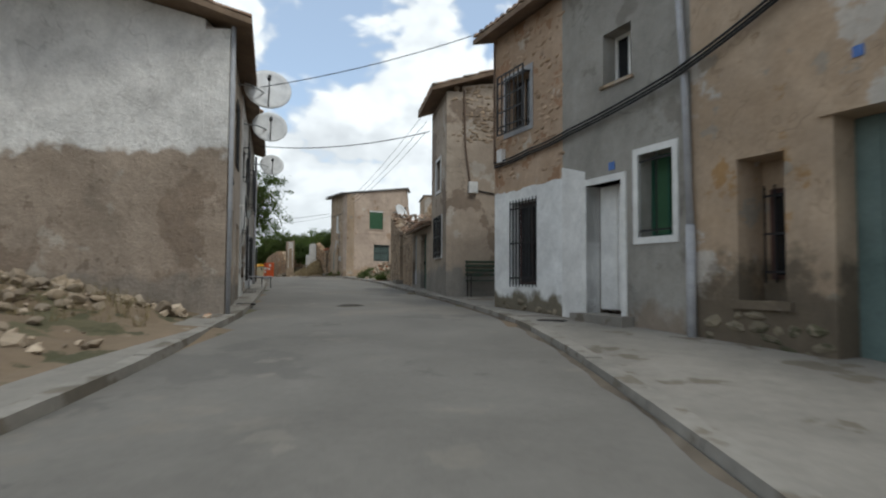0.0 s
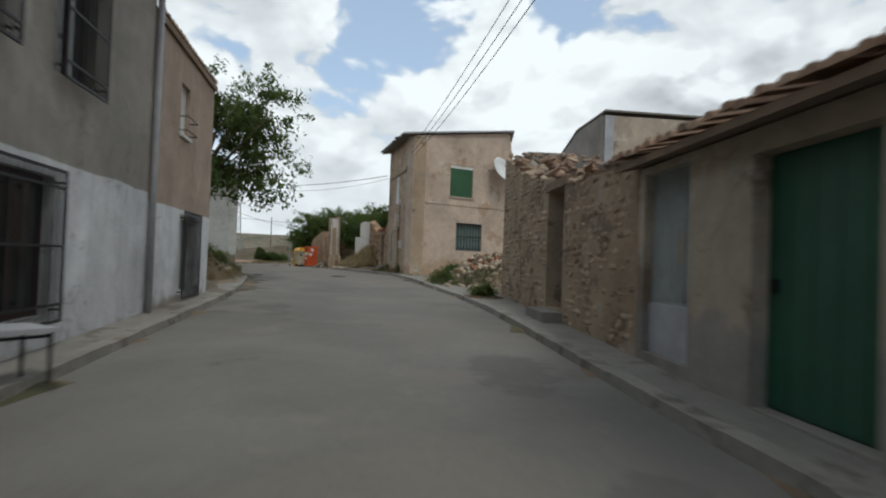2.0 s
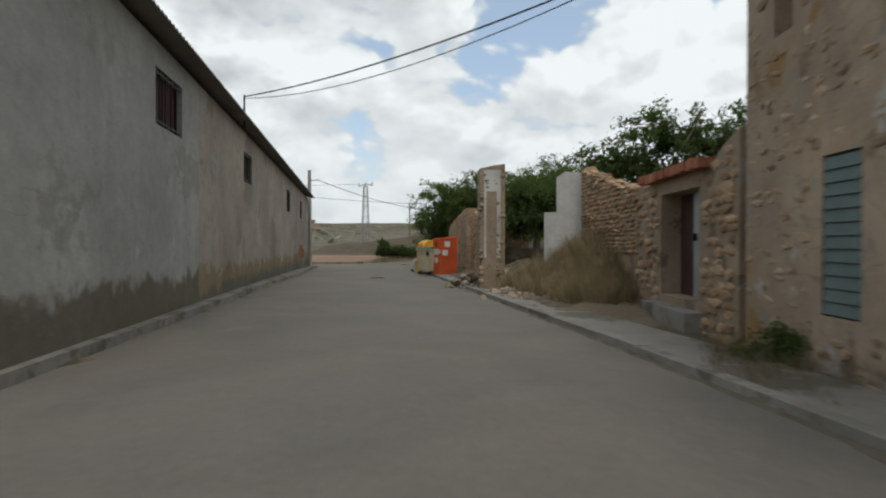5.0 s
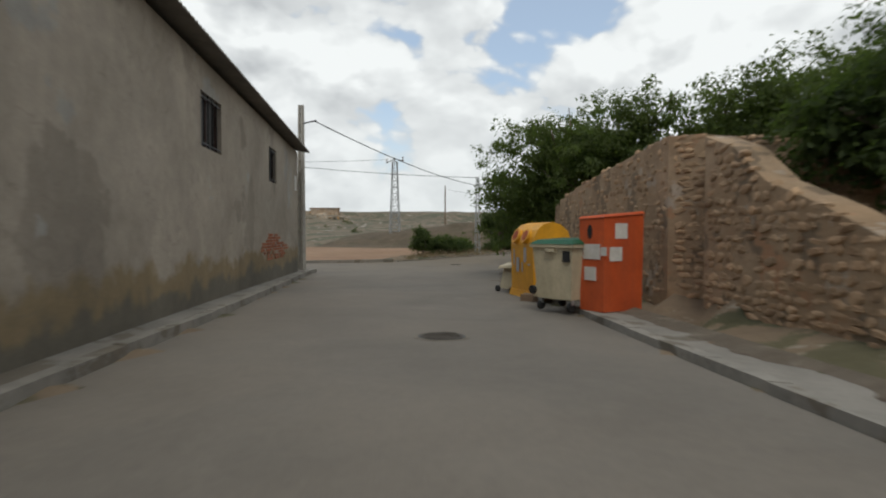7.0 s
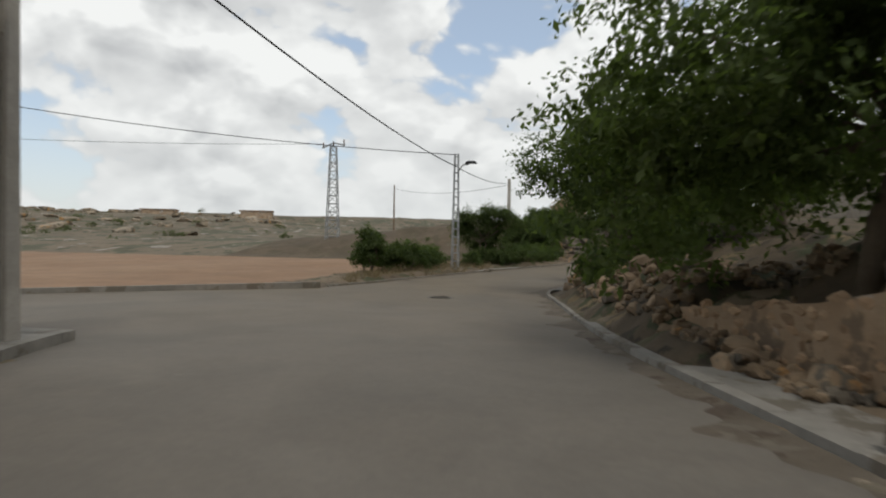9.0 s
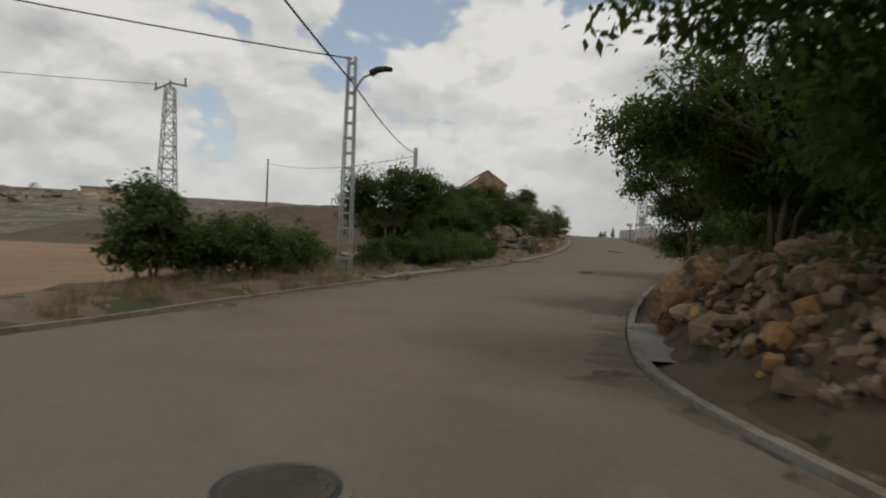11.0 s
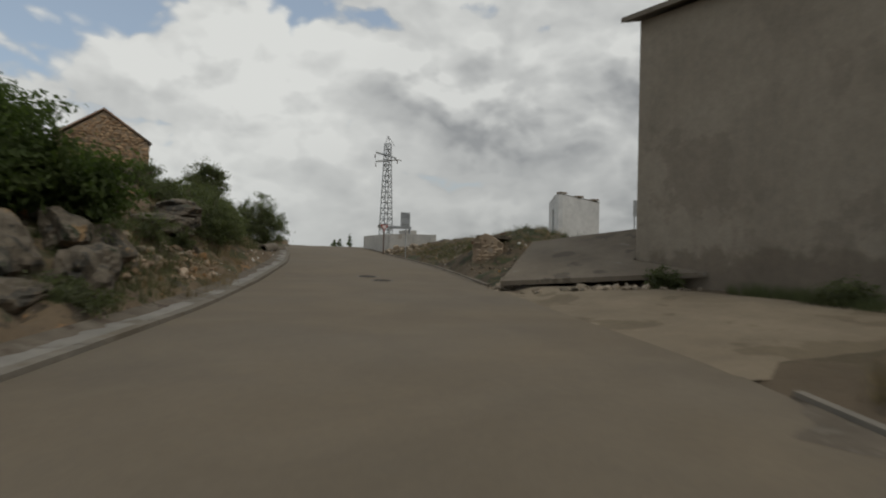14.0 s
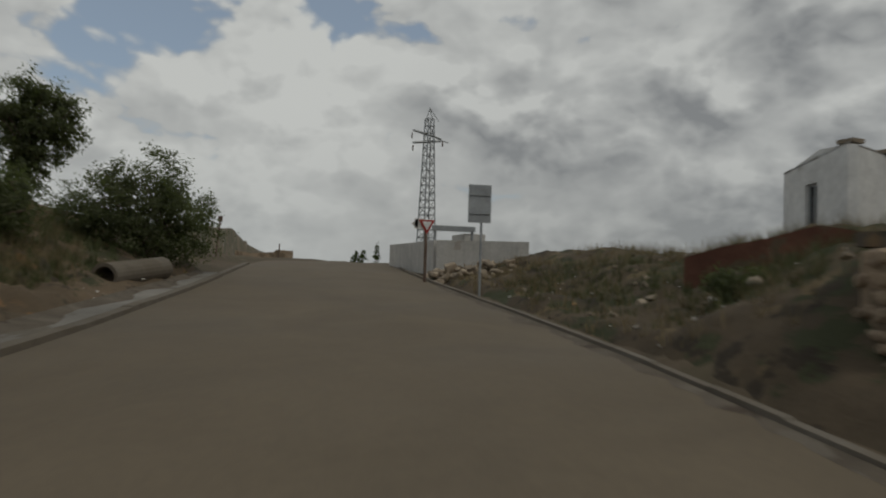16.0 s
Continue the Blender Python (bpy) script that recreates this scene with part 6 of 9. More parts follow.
# ---- the barn on the left ----
WA, WB = (-16.72, 47.74), (-33.58, 79.28)
WF = Face(WA, WB, 1)
bn = thing("barn", (*WA, 1.3), "long cement-rendered barn with small dark windows", "barn")
WL = WF.len
wins = [(4.8, 6.35, 4.66, 5.65), (12.7, 14.1, 4.5, 5.4), (23.6, 25.0, 4.2, 5.25), (30.1, 31.3, 4.12, 5.15)]
WF.wall(M(), 0, 7.55, 0.6, [(0, 6.15), (7.55, 6.06)], 0.4, wins[:1]).out("front_wall", cement_mat, bn, "pale grey cement render")
WF.wall(M(), 7.552, WL, 0.6, [(7.55, 6.06), (WL, 5.7)], 0.4, wins[1:]).out("front_wall", barn_tan_mat, bn, "tan grey cement render")
for i, w in enumerate(wins):
    window(bn, WF, *w, recess=0.12, frame=dark_wood_mat, pane=surf("dark_red_shutter", (0.055, 0.02, 0.018), (0.08, 0.03, 0.025), 2, 0.8, 0.1, 18) if i == 0 else surf("dark_pane", (0.02, 0.019, 0.018), (0.035, 0.033, 0.03), 2, 0.5, 0.05, 18), bars=5, proud=-0.03, cross=2, label="small barred barn window")
WG = Face(WA, (WA[0] - 0.955 * 17, WA[1] - 0.296 * 17), -1)
WG.wall(M(), 0.402, 17, 0.6, [(0.4, 6.2), (8.5, 7.6), (17, 6.1)], 0.4).out("gable_wall", cement_mat, bn, "pale grey cement render")
WG.box(M(), 0, 0.4, -0.003, 0.0, 0.6, 6.12).out("corner_return", cement_mat, bn)
cable([WG.p(0.0, 0.03, 4.95), WG.p(6, 0.03, 4.85), WG.p(12, 0.03, 5.0)], 0.018, parent=bn)
back = Face(WB, (WB[0] - 0.88 * 13, WB[1] - 0.47 * 13), 1)
back.wall(M(), 0.402, 13, 0.5, [(0.4, 5.75), (6.5, 7.3), (13, 5.8)], 0.4).out("end_wall", barn_tan_mat, bn)
WF.box(M(), 0.41, WL - 0.41, -15, -14.6, 0.5, 5.9).out("rear_wall", cement_mat, bn)
rm2 = M()
nw = 190
for k, d, dz in ((0, 0.42, 0.0), (1, -8.0, 1.5)):
    for i in range(nw * 2 + 1):
        s = -0.3 + (WL + 0.7) * i / (nw * 2)
        z = 6.24 - 0.45 * s / WL + dz
        rm2.v.append(WF.p(s, d, z + (0.035 if i % 2 else -0.02)))
        rm2.v.append(WF.p(s, d, z + (0.035 if i % 2 else -0.02) - 0.02))
stride = (nw * 2 + 1) * 2
for i in range(nw * 2):
    a = i * 2
    rm2.f += [(a, a + 2, a + 2 + stride, a + stride), (a + 1, a + 1 + stride, a + 3 + stride, a + 3), (a, a + 1, a + 3, a + 2)]
rm2.out("roof", sheet_mat, bn, "corrugated fibre cement roof sheets")
lo = [WF.p(-0.3, -8.0, 7.72), WF.p(WL + 0.4, -8.0, 7.3), WF.p(WL + 0.4, -15.6, 5.8), WF.p(-0.3, -16.5, 6.1)]
M().hexa(lo, [(x, y, z + 0.05) for x, y, z in lo]).out("roof", sheet_mat, bn)
rng = random.Random(3)
for row in range(9):
    z = 1.78 + row * 0.088
    lo_, hi_ = 28.9 + abs(row - 4) * 0.25 + rng.uniform(-0.3, 0.3), 33.2 - abs(row - 3) * 0.3 + rng.uniform(-0.3, 0.3)
    s = lo_
    while s < hi_:
        if rng.random() < 0.85:
            WF.box(M(), s, s + 0.23, -0.02, 0.012 + rng.uniform(0, 0.008), z, z + 0.07).out("brick", redbrick_mat, bn)
        s += 0.25
WF.box(M(), 35.0, 35.4, 0.0, 0.015, 4.2, 4.75).out("wall_sign", white_mat, bn, "small white metal sign")

# ---- yard, ruins and pillar on the right ----
rw = thing("ruined_wall", (-13.0, 60.2, 1.9), "broken stone wall of a roofless ruin, partly whitewashed", "ruin")
RE = Face((-13.78, 61.62), (-13.05, 61.6), 1)
RE.wall(M(), 0, RE.len, 1.2, [(0, 4.55), (0.25, 4.72), (RE.len, 4.66)], 0.5).out("end_pier", tank_mat, rw, "remains of white plaster")
M().prism([(-14.15, 61.7), (-13.78, 61.64), (-13.78, 62.1), (-14.1, 62.1)], 1.2, 3.55).out("low_step", tank_mat, rw, "low broken whitewashed step")
RW = Face((-13.05, 61.598), (-11.37, 57.02), 1)
tops = [(0, 4.68), (0.5, 4.62), (1.1, 4.42), (1.7, 4.3), (2.4, 4.08), (3.2, 4.02), (4.0, 3.82), (RW.len, 3.78)]
RW.wall(M(), 0, RW.len, 1.2, tops, 0.5).out("wall_body", warm_rubble_mat, rw)
stone_facing(rw, RW, 0.0, RW.len, 2.4, lambda s: float(np.interp(s, [a for a, b in tops], [b for a, b in tops])) + 0.07, (0, 5), (0.26, 0.1), 240, 36, [], 0.03, 0.08, warm_joined_mat, 0.07, WARM_MESHES)
rng = random.Random(15)
for i in range(16):
    k = rng.uniform(0.1, 0.17)
    q = 0.1 + i * 0.3
    stone_at(rw, RW.p(q, -0.2, float(np.interp(q, [a for a, b in tops], [b for a, b in tops])) + k * 0.3), rng.uniform(0, 6), (k * 1.3, k, k * 0.6), rng, None, 0.3, meshes=WARM_MESHES)
pi = thing("stone_pillar", (-15.75, 61.6, 1.25), "tall lone masonry pillar with whitewash remains", "ruin")
QP = Face((-16.05, 61.45), (-15.35, 61.75), 1)
QP.wall(M(), 0, QP.len, 0.9, [(0, 4.9), (QP.len, 5.05)], 0.7).out("pillar_body", rubble_mat, pi)
stone_facing(pi, QP, 0.08, QP.len - 0.08, 1.2, 4.9, (0, 1), (0.2, 0.12), 80, 37, [], 0.02, 0.2, deep=0.07)
QP.box(M(), 0.12, 0.62, 0.0, 0.03, 2.2, 4.85).out("whitewashed_patch", tank_mat, pi)
Q2 = Face((-16.5, 63.2), (-16.05, 61.45), 1)
t2_ = [(0, 2.1), (0.8, 2.6), (1.2, 3.6), (1.8, 4.2)]
Q2.wall(M(), 0, Q2.len, 0.9, t2_, 0.5).out("wall_stub", rubble_mat, pi, "broken brickwork stub")
stone_facing(pi, Q2, 0, Q2.len, 1.2, lambda s: float(np.interp(s, [a for a, b in t2_], [b for a, b in t2_])), (0, 2), (0.22, 0.12), 80, 38, [], 0.02, 0.1, deep=0.07)
heap("rubble_heap", "fallen stones at the foot of a ruin", -17.0, 64.3, 0.9, 2.2, turf, 0.35, 170, 0.1, rock_mat, 41)
heap("rubble_heap", "scattered stones on a dirt bank", -14.3, 60.0, 1.1, 2.0, turf, 0.1, 170, 0.075, pale_stone_mat, 42)

# long stone wall behind the bins
sw = thing("field_wall", (-20.1, 71.9, 1.2), "long dry stone wall with a raking top", "wall")
VF = Face((-19.75, 71.6), (-25.6, 84.2), -1)
tv = [(0, 4.35), (4.0, 4.08), (6.2, 3.92), (9.1, 3.55), (9.3, 2.5), (9.9, 2.1), (11.0, 1.85), (VF.len, 1.5)]
VF.wall(M(), 0, VF.len, 0.7, tv, 0.6).out("wall_body", warm_rubble_mat, sw)
stone_facing(sw, VF, 0, VF.len, 0.95, lambda s: float(np.interp(s, [a for a, b in tv], [b for a, b in tv])) + 0.06, (0, 7.0), (0.2, 0.125), 300, 39, [], -0.002, 0.32, warm_joined_mat, 0.07, WARM_MESHES)
VE = Face((-19.75, 71.6), (-16.8, 70.4), 1)
VE.wall(M(), 0.602, VE.len, 0.7, [(0.6, 4.3), (VE.len, 3.9)], 0.6).out("return_wall", warm_rubble_mat, sw)
stone_facing(sw, VE, 0.05, VE.len, 0.95, lambda s: 4.35 - 0.1 * s, None, (0.22, 0.11), 0, 40, [], 0.014, 0.15, warm_joined_mat, 0.07)
M().prism([(-19.75, 71.6), (-19.194, 71.374), (-18.97, 71.93), (-19.2, 71.85)], 0.7, 4.32).out("corner", warm_rubble_mat, sw)
VX = Face((-19.15, 70.95), (-17.1, 66.5), 1)
tx = [(0, 4.2), (0.9, 3.9), (1.8, 3.3), (3.0, 2.9), (4.0, 2.5), (VX.len, 2.0)]
VX.wall(M(), 0, VX.len, 0.7, tx, 0.5).out("low_wall", warm_rubble_mat, sw, "broken stretch of wall falling away")
stone_facing(sw, VX, 0, VX.len, 1.0, lambda s: float(np.interp(s, [a for a, b in tx], [b for a, b in tx])) + 0.05, None, (0.24, 0.14), 0, 44, [], 0.012, 0.15, warm_joined_mat, 0.08)

# ---- waste bins ----
zb = gz(71) + 0.05


ob_ = thing("clothes_container", (-20.7, 71.5, zb), "tall orange-red metal collection container with paper notices", "container")
OF = Face((-21.22, 71.02), (-20.76, 70.67), 1)
OD = 0.95
m = M()
m.hexa([OF.p(0, 0, zb + 0.05), OF.p(OF.len, 0, zb + 0.05), OF.p(OF.len, -OD, zb + 0.05), OF.p(0, -OD, zb + 0.05)],
       [OF.p(-0.02, 0.02, zb + 1.70), OF.p(OF.len + 0.02, 0.02, zb + 1.72), OF.p(OF.len + 0.02, -OD - 0.02, zb + 1.80), OF.p(-0.02, -OD - 0.02, zb + 1.78)])
m.out("body", orange_mat, ob_, "dented orange-red steel body")
lidm = M()
lidm.hexa([OF.p(-0.04, 0.04, zb + 1.705), OF.p(OF.len + 0.04, 0.04, zb + 1.725), OF.p(OF.len + 0.04, -OD - 0.04, zb + 1.805), OF.p(-0.04, -OD - 0.04, zb + 1.785)],
          [OF.p(0, 0, zb + 1.75), OF.p(OF.len, 0, zb + 1.77), OF.p(OF.len, -OD, zb + 1.85), OF.p(0, -OD, zb + 1.83)])
lidm.out("top", orange_mat, ob_)
OS = Face(OF.p(0, 0, 0)[:2], OF.p(0, -OD, 0)[:2], -1)
hole = M()
for k in range(1):
    c = [(0.25 + 0.055 * math.cos(a), 1.47 + 0.13 * math.sin(a)) for a in np.linspace(0, 2 * math.pi, 14, endpoint=False)]
    poly(hole, OF, [(s, zb + z) for s, z in c], 0.012, 0.03)
hole.out("slot", rubber_mat, ob_, "black oval opening")
for F_, s0, s1, z0, z1 in ((OF, 0.08, 0.5, 0.98, 1.25), (OF, 0.12, 0.4, 0.6, 0.84), (OF, 0.52, 0.66, 1.05, 1.2)):
    F_.box(M(), s0, s1, 0.012, 0.022, zb + z0, zb + z1).out("notice", paper_mat, ob_, "faded paper notice")
RSd = Face(OF.p(OF.len, 0, 0)[:2], OF.p(OF.len, -OD, 0)[:2], 1)
for s0, s1, z0, z1 in ((0.25, 0.55, 1.35, 1.62), (0.12, 0.42, 0.95, 1.2)):
    RSd.box(M(), s0, s1, 0.014, 0.024, zb + z0, zb + z1).out("notice", paper_mat, ob_)

gb = thing("wheeled_bin", (-21.6, 71.3, zb), "large cream wheeled bin with a green lid", "bin")
BFr = Face((-22.12, 71.12), (-21.32, 70.72), 1)
bl, bd = BFr.len, 0.85
m = M()
m.hexa([BFr.p(0.06, -0.05, zb + 0.22), BFr.p(bl - 0.06, -0.05, zb + 0.22), BFr.p(bl - 0.06, -bd + 0.05, zb + 0.22), BFr.p(0.06, -bd + 0.05, zb + 0.22)],
       [BFr.p(-0.02, 0.02, zb + 1.18), BFr.p(bl + 0.02, 0.02, zb + 1.18), BFr.p(bl + 0.02, -bd - 0.02, zb + 1.18), BFr.p(-0.02, -bd - 0.02, zb + 1.18)])
m.out("body", cream_mat, gb, "cream plastic body")
BFr.box(M(), -0.06, bl + 0.06, -bd - 0.06, 0.06, zb + 1.182, zb + 1.24).out("rim", cream_mat, gb)
lm_ = M()
lm_.hexa([BFr.p(-0.07, 0.07, zb + 1.242), BFr.p(bl + 0.07, 0.07, zb + 1.242), BFr.p(bl + 0.07, -bd - 0.07, zb + 1.242), BFr.p(-0.07, -bd - 0.07, zb + 1.242)],
         [BFr.p(0.05, -0.03, zb + 1.32), BFr.p(bl - 0.05, -0.03, zb + 1.32), BFr.p(bl - 0.05, -bd + 0.05, zb + 1.36), BFr.p(0.05, -bd + 0.05, zb + 1.36)])
lm_.out("lid", lid_mat, gb, "green plastic lid")
for s, d in ((0.1, -0.1), (bl - 0.1, -0.1), (0.1, -bd + 0.1), (bl - 0.1, -bd + 0.1)):
    wh = M().tube([BFr.p(s - 0.03, d, zb + 0.09), BFr.p(s + 0.03, d, zb + 0.09)], 0.09, 12).out("wheel", rubber_mat, gb, "black caster wheel")
    BFr.box(M(), s - 0.045, s + 0.045, d - 0.03, d + 0.03, zb + 0.13, zb + 0.22).out("caster_fork", zinc_mat, wh)
BFr.box(M(), bl - 0.2, bl - 0.04, 0.0, 0.03, zb + 0.92, zb + 1.12).out("plate", rubber_mat, gb, "black lift plate")
BFr.box(M(), bl * 0.38, bl * 0.62, 0.02, 0.08, zb + 1.1, zb + 1.16).out("grip", cream_mat, gb)

yb = thing("recycling_container", (-23.1, 74.1, zb - 0.05), "yellow plastic recycling container with two round mouths", "container")
YF = Face((-23.56, 74.55), (-22.70, 73.45), 1)
yl, yd, zy = YF.len, 1.05, gz(74)
m = M()
m.hexa([YF.p(-0.04, 0.04, zy), YF.p(yl + 0.04, 0.04, zy), YF.p(yl + 0.04, -yd - 0.04, zy), YF.p(-0.04, -yd - 0.04, zy)], [YF.p(-0.02, 0.02, zy + 0.16), YF.p(yl + 0.02, 0.02, zy + 0.16), YF.p(yl + 0.02, -yd, zy + 0.16), YF.p(-0.02, -yd, zy + 0.16)])
m.out("base", yellow_mat, yb, "yellow plastic foot")
m = M()
prof = [(0.0, 0.162), (0.03, 1.25), (-0.02, 1.45), (-0.12, 1.62), (-0.30, 1.75), (-0.55, 1.80), (-0.80, 1.75), (-1.02, 1.60), (-1.14, 1.35), (-1.2, 0.9), (-1.22, 0.162)]
for s in (0.03, yl - 0.03):
    m.v += [YF.p(s, d * 0.84, zy + z) for d, z in prof]
k = len(prof)
m.f = [(i, (i + 1) % k, k + (i + 1) % k, k + i) for i in range(k)] + [tuple(range(k)), tuple(range(k, 2 * k))[::-1]]
m.out("body", yellow_mat, yb, "rounded yellow plastic body")
for s in (0.36, 0.95):
    mm = M()
    c = Vector(YF.p(s, -0.02, zy + 1.46))
    ax = Vector((YF.n.x, YF.n.y, 0.45)).normalized()
    mm.tube([c - ax * 0.1, c + ax * 0.07], 0.19, 18)
    collar = mm.out("collar", yellow_mat, yb)
    M().tube([c + ax * 0.05, c + ax * 0.08], 0.13, 16).out("mouth", surf("rust_red_flap", (0.30, 0.06, 0.02), (0.36, 0.09, 0.03), 2, 0.7, 0.05, 20), collar, "rust-red flap")
for s, z0, z1, w in ((0.22, 0.75, 1.15, 0.05), (0.40, 0.6, 0.95, 0.16), (0.72, 0.62, 0.85, 0.06), (0.85, 0.85, 1.2, 0.13), (1.1, 0.78, 0.82, 0.12)):
    YF.box(M(), s, s + w, 0.026, 0.036, zy + z0, zy + z1).out("sticker_scrap", pipe_mat, yb)
bb = thing("broken_bin", (-22.6, 72.9, zb), "cream bin lying on its side with wheels up", "bin")
m = M()
m.hexa([(-22.55, 72.75, 1.2), (-21.75, 72.35, 1.2), (-21.4, 73.1, 1.2), (-22.2, 73.5, 1.2)], [(-22.35, 72.85, 2.15), (-21.7, 72.5, 2.2), (-21.45, 73.0, 2.2), (-22.1, 73.4, 2.15)])
m.out("body", cream_mat, bb, "grimy cream plastic body")
for x, y, z in ((-22.52, 72.62, 1.36), (-22.4, 73.3, 1.5)):
    M().tube([(x - 0.02, y - 0.03, z), (x + 0.02, y + 0.03, z)], 0.09, 12).out("wheel", rubber_mat, bb)
M().tube([(-22.52, 72.62, 1.36), (-22.4, 72.8, 1.38)], 0.03, 6).out("axle", zinc_mat, bb)
M().tube([(-22.4, 73.3, 1.5), (-22.2, 73.3, 1.5)], 0.03, 6).out("axle", zinc_mat, bb)
M().box(-22.9, 73.0, 1.05, -21.6, 73.4, 1.2).out("board", wood_mat, bb)
ob2 = thing("overturned_bin", (-23.8, 75.2, gz(75)), "cream wheeled bin lying on its side by the kerb", "bin")
z2 = gz(75.2)
m = M()
m.hexa([(-24.1, 75.3, z2 + 0.10), (-23.58, 74.87, z2 + 0.08), (-22.9, 75.67, z2 + 0.12), (-23.43, 76.1, z2 + 0.12)], [(-24.0, 75.38, z2 + 0.70), (-23.56, 75.02, z2 + 0.76), (-22.9, 75.68, z2 + 0.88), (-23.35, 76.06, z2 + 0.84)])
m.out("body", cream_mat, ob2, "grimy cream plastic body")
M().hexa([(-24.14, 75.28, z2 + 0.62), (-23.56, 74.8, z2 + 0.66), (-23.4, 75.03, z2 + 0.72), (-23.98, 75.5, z2 + 0.68)], [(-24.12, 75.3, z2 + 0.68), (-23.56, 74.84, z2 + 0.74), (-23.4, 75.05, z2 + 0.82), (-23.96, 75.5, z2 + 0.76)]).out("rim", cream_mat, ob2)
for x, y in ((-24.13, 75.22), (-23.62, 74.79)):
    M().tube([(x - 0.03, y - 0.03, z2 + 0.09), (x + 0.03, y + 0.03, z2 + 0.09)], 0.08, 12).out("wheel", rubber_mat, ob2, "black caster wheel")
heap("rubble_heap", "small stones and litter beside the bins", -24.3, 78.2, 0.6, 1.2, turf, 0.15, 40, 0.08, rock_mat, 45, yaw=0.4)

# ---- heaps of rubble in the vacant lots ----
heap("rubble_heap", "heap of pale stones and brick fragments on a vacant lot", -3.3, 41.4, 2.3, 1.7, turf, 0.40, 1500, 0.068, pale_stone_mat, 46, yaw=0.6)
heap("brick_rubble", "broken orange bricks in a heap of stones", -3.9, 40.9, 1.3, 1.0, turf, 0.43, 110, 0.058, redbrick_mat, 63, yaw=0.6)
heap("rubble_heap", "stones scattered over weeds", -4.4, 38.7, 1.6, 1.6, turf, 0.1, 60, 0.07, pale_stone_mat, 47)
heap("rubble_heap", "low heap of earth and stones on a vacant lot", -14.6, 38.2, 2.2, 1.6, turf, 0.2, 170, 0.075, rock_mat, 48, yaw=0.5)
heap("rubble_heap", "heap of stones beside a house gable", -8.3, 9.6, 3.0, 1.4, turf, 0.2, 420, 0.075, pale_stone_mat, 49)
heap("rubble_heap", "loose stones at a gable foot", -6.6, 10.9, 2.4, 0.7, turf, 0.15, 110, 0.09, pale_stone_mat, 50)
heap("rubble_heap", "loose stones on bare earth", -6.2, 7.4, 2.0, 1.5, turf, 0.1, 70, 0.07, pale_stone_mat, 59)

# ---- rough stone bank and rocks at the bend ----
bank_stone_mat = surf("orange_bank_stone", (0.18, 0.122, 0.072), (0.28, 0.205, 0.132), 2.0, 0.95, 0.8, 12, per_object=0.7, patches=[((0.12, 0.10, 0.075), 1.8, 0.54, 2), ((0.36, 0.20, 0.08), 1.0, 0.58, 5)])
bank_rubble_mat = surf("orange_bank_stones", (0.18, 0.122, 0.072), (0.28, 0.205, 0.132), 2.0, 0.95, 0.8, 12, island=0.7, patches=[((0.12, 0.10, 0.075), 1.8, 0.54, 2), ((0.36, 0.20, 0.08), 1.0, 0.58, 5)])
BANK_MESHES = [_me.copy() for _me in STONE_MESHES]
for _me in BANK_MESHES:
    _me.name = "stone"
    _me.materials[0] = bank_stone_mat
bk = thing("stone_bank", (-26.8, 88.0, 1.0), "rough dry stone bank along the bend", "bank")
rng = random.Random(8)
jj = M()
own = 0
for i in range(2900):
    y = rng.uniform(80.5, 106)
    d = 0.75 + rng.random() ** 1.3 * 2.1
    if y > 97.5 and rng.random() < (0.9 if y > 101 else 0.6):
        continue
    x = rk(y) + d
    k = rng.uniform(0.045, 0.14) * (1.8 if rng.random() < 0.1 else 0.8)
    z = turf(x, y) + rng.uniform(-0.04, 0.09)
    near = 90 < y < 101 and d < 2.0 and own < 260
    stone_at(bk, (x, y, z), rng.uniform(0, 6.3), (k, k * rng.uniform(0.6, 1), k * rng.uniform(0.5, 0.85)), rng, None if near else jj, 0.5, meshes=BANK_MESHES)
    own += near
tagged(jj.out("bank_rubble", bank_rubble_mat, bk, "weathered grey and orange stones"), kind="stuff")


def boulder(x, y, z, rx, ry, rz, seed, label, mat=None):
    """A weathered boulder of lumpy outline."""
    bm = bmesh.new()
    bmesh.ops.create_icosphere(bm, subdivisions=4, radius=1.0)
    rng = random.Random(int(seed * 10))
    for _ in range(11):
        n = Vector((rng.gauss(0, 1), rng.gauss(0, 1), rng.gauss(0, 0.8))).normalized()
        cut = rng.uniform(0.55, 0.86)
        for v in bm.verts:
            over = v.co.dot(n) - cut
            if over > 0:
                v.co -= n * over * 0.92
    for v in bm.verts:
        p = v.co.copy()
        k = noise.noise(p * 2.2 + Vector((seed, 0, 0))) * 0.32 + abs(noise.noise(p * 5 + Vector((0, seed, 0)))) * -0.16 + noise.noise(p * 12 + Vector((0, 0, seed))) * 0.05
        v.co = p * (1.22 + k + 0.07 * (abs(noise.noise(p * 7.5 + Vector((seed, seed, 0)))) - 0.25))
    me = bpy.data.meshes.new("boulder")
    bm.to_mesh(me)
    bm.free()
    me.materials.append(mat or rock_mat)
    ob = new("boulder", me)
    ob.matrix_basis = Matrix.LocRotScale(Vector((x, y, z)), Euler((0, 0, seed)), Vector((rx, ry, rz)))
    return tagged(ob, label, "rock", "boulders")


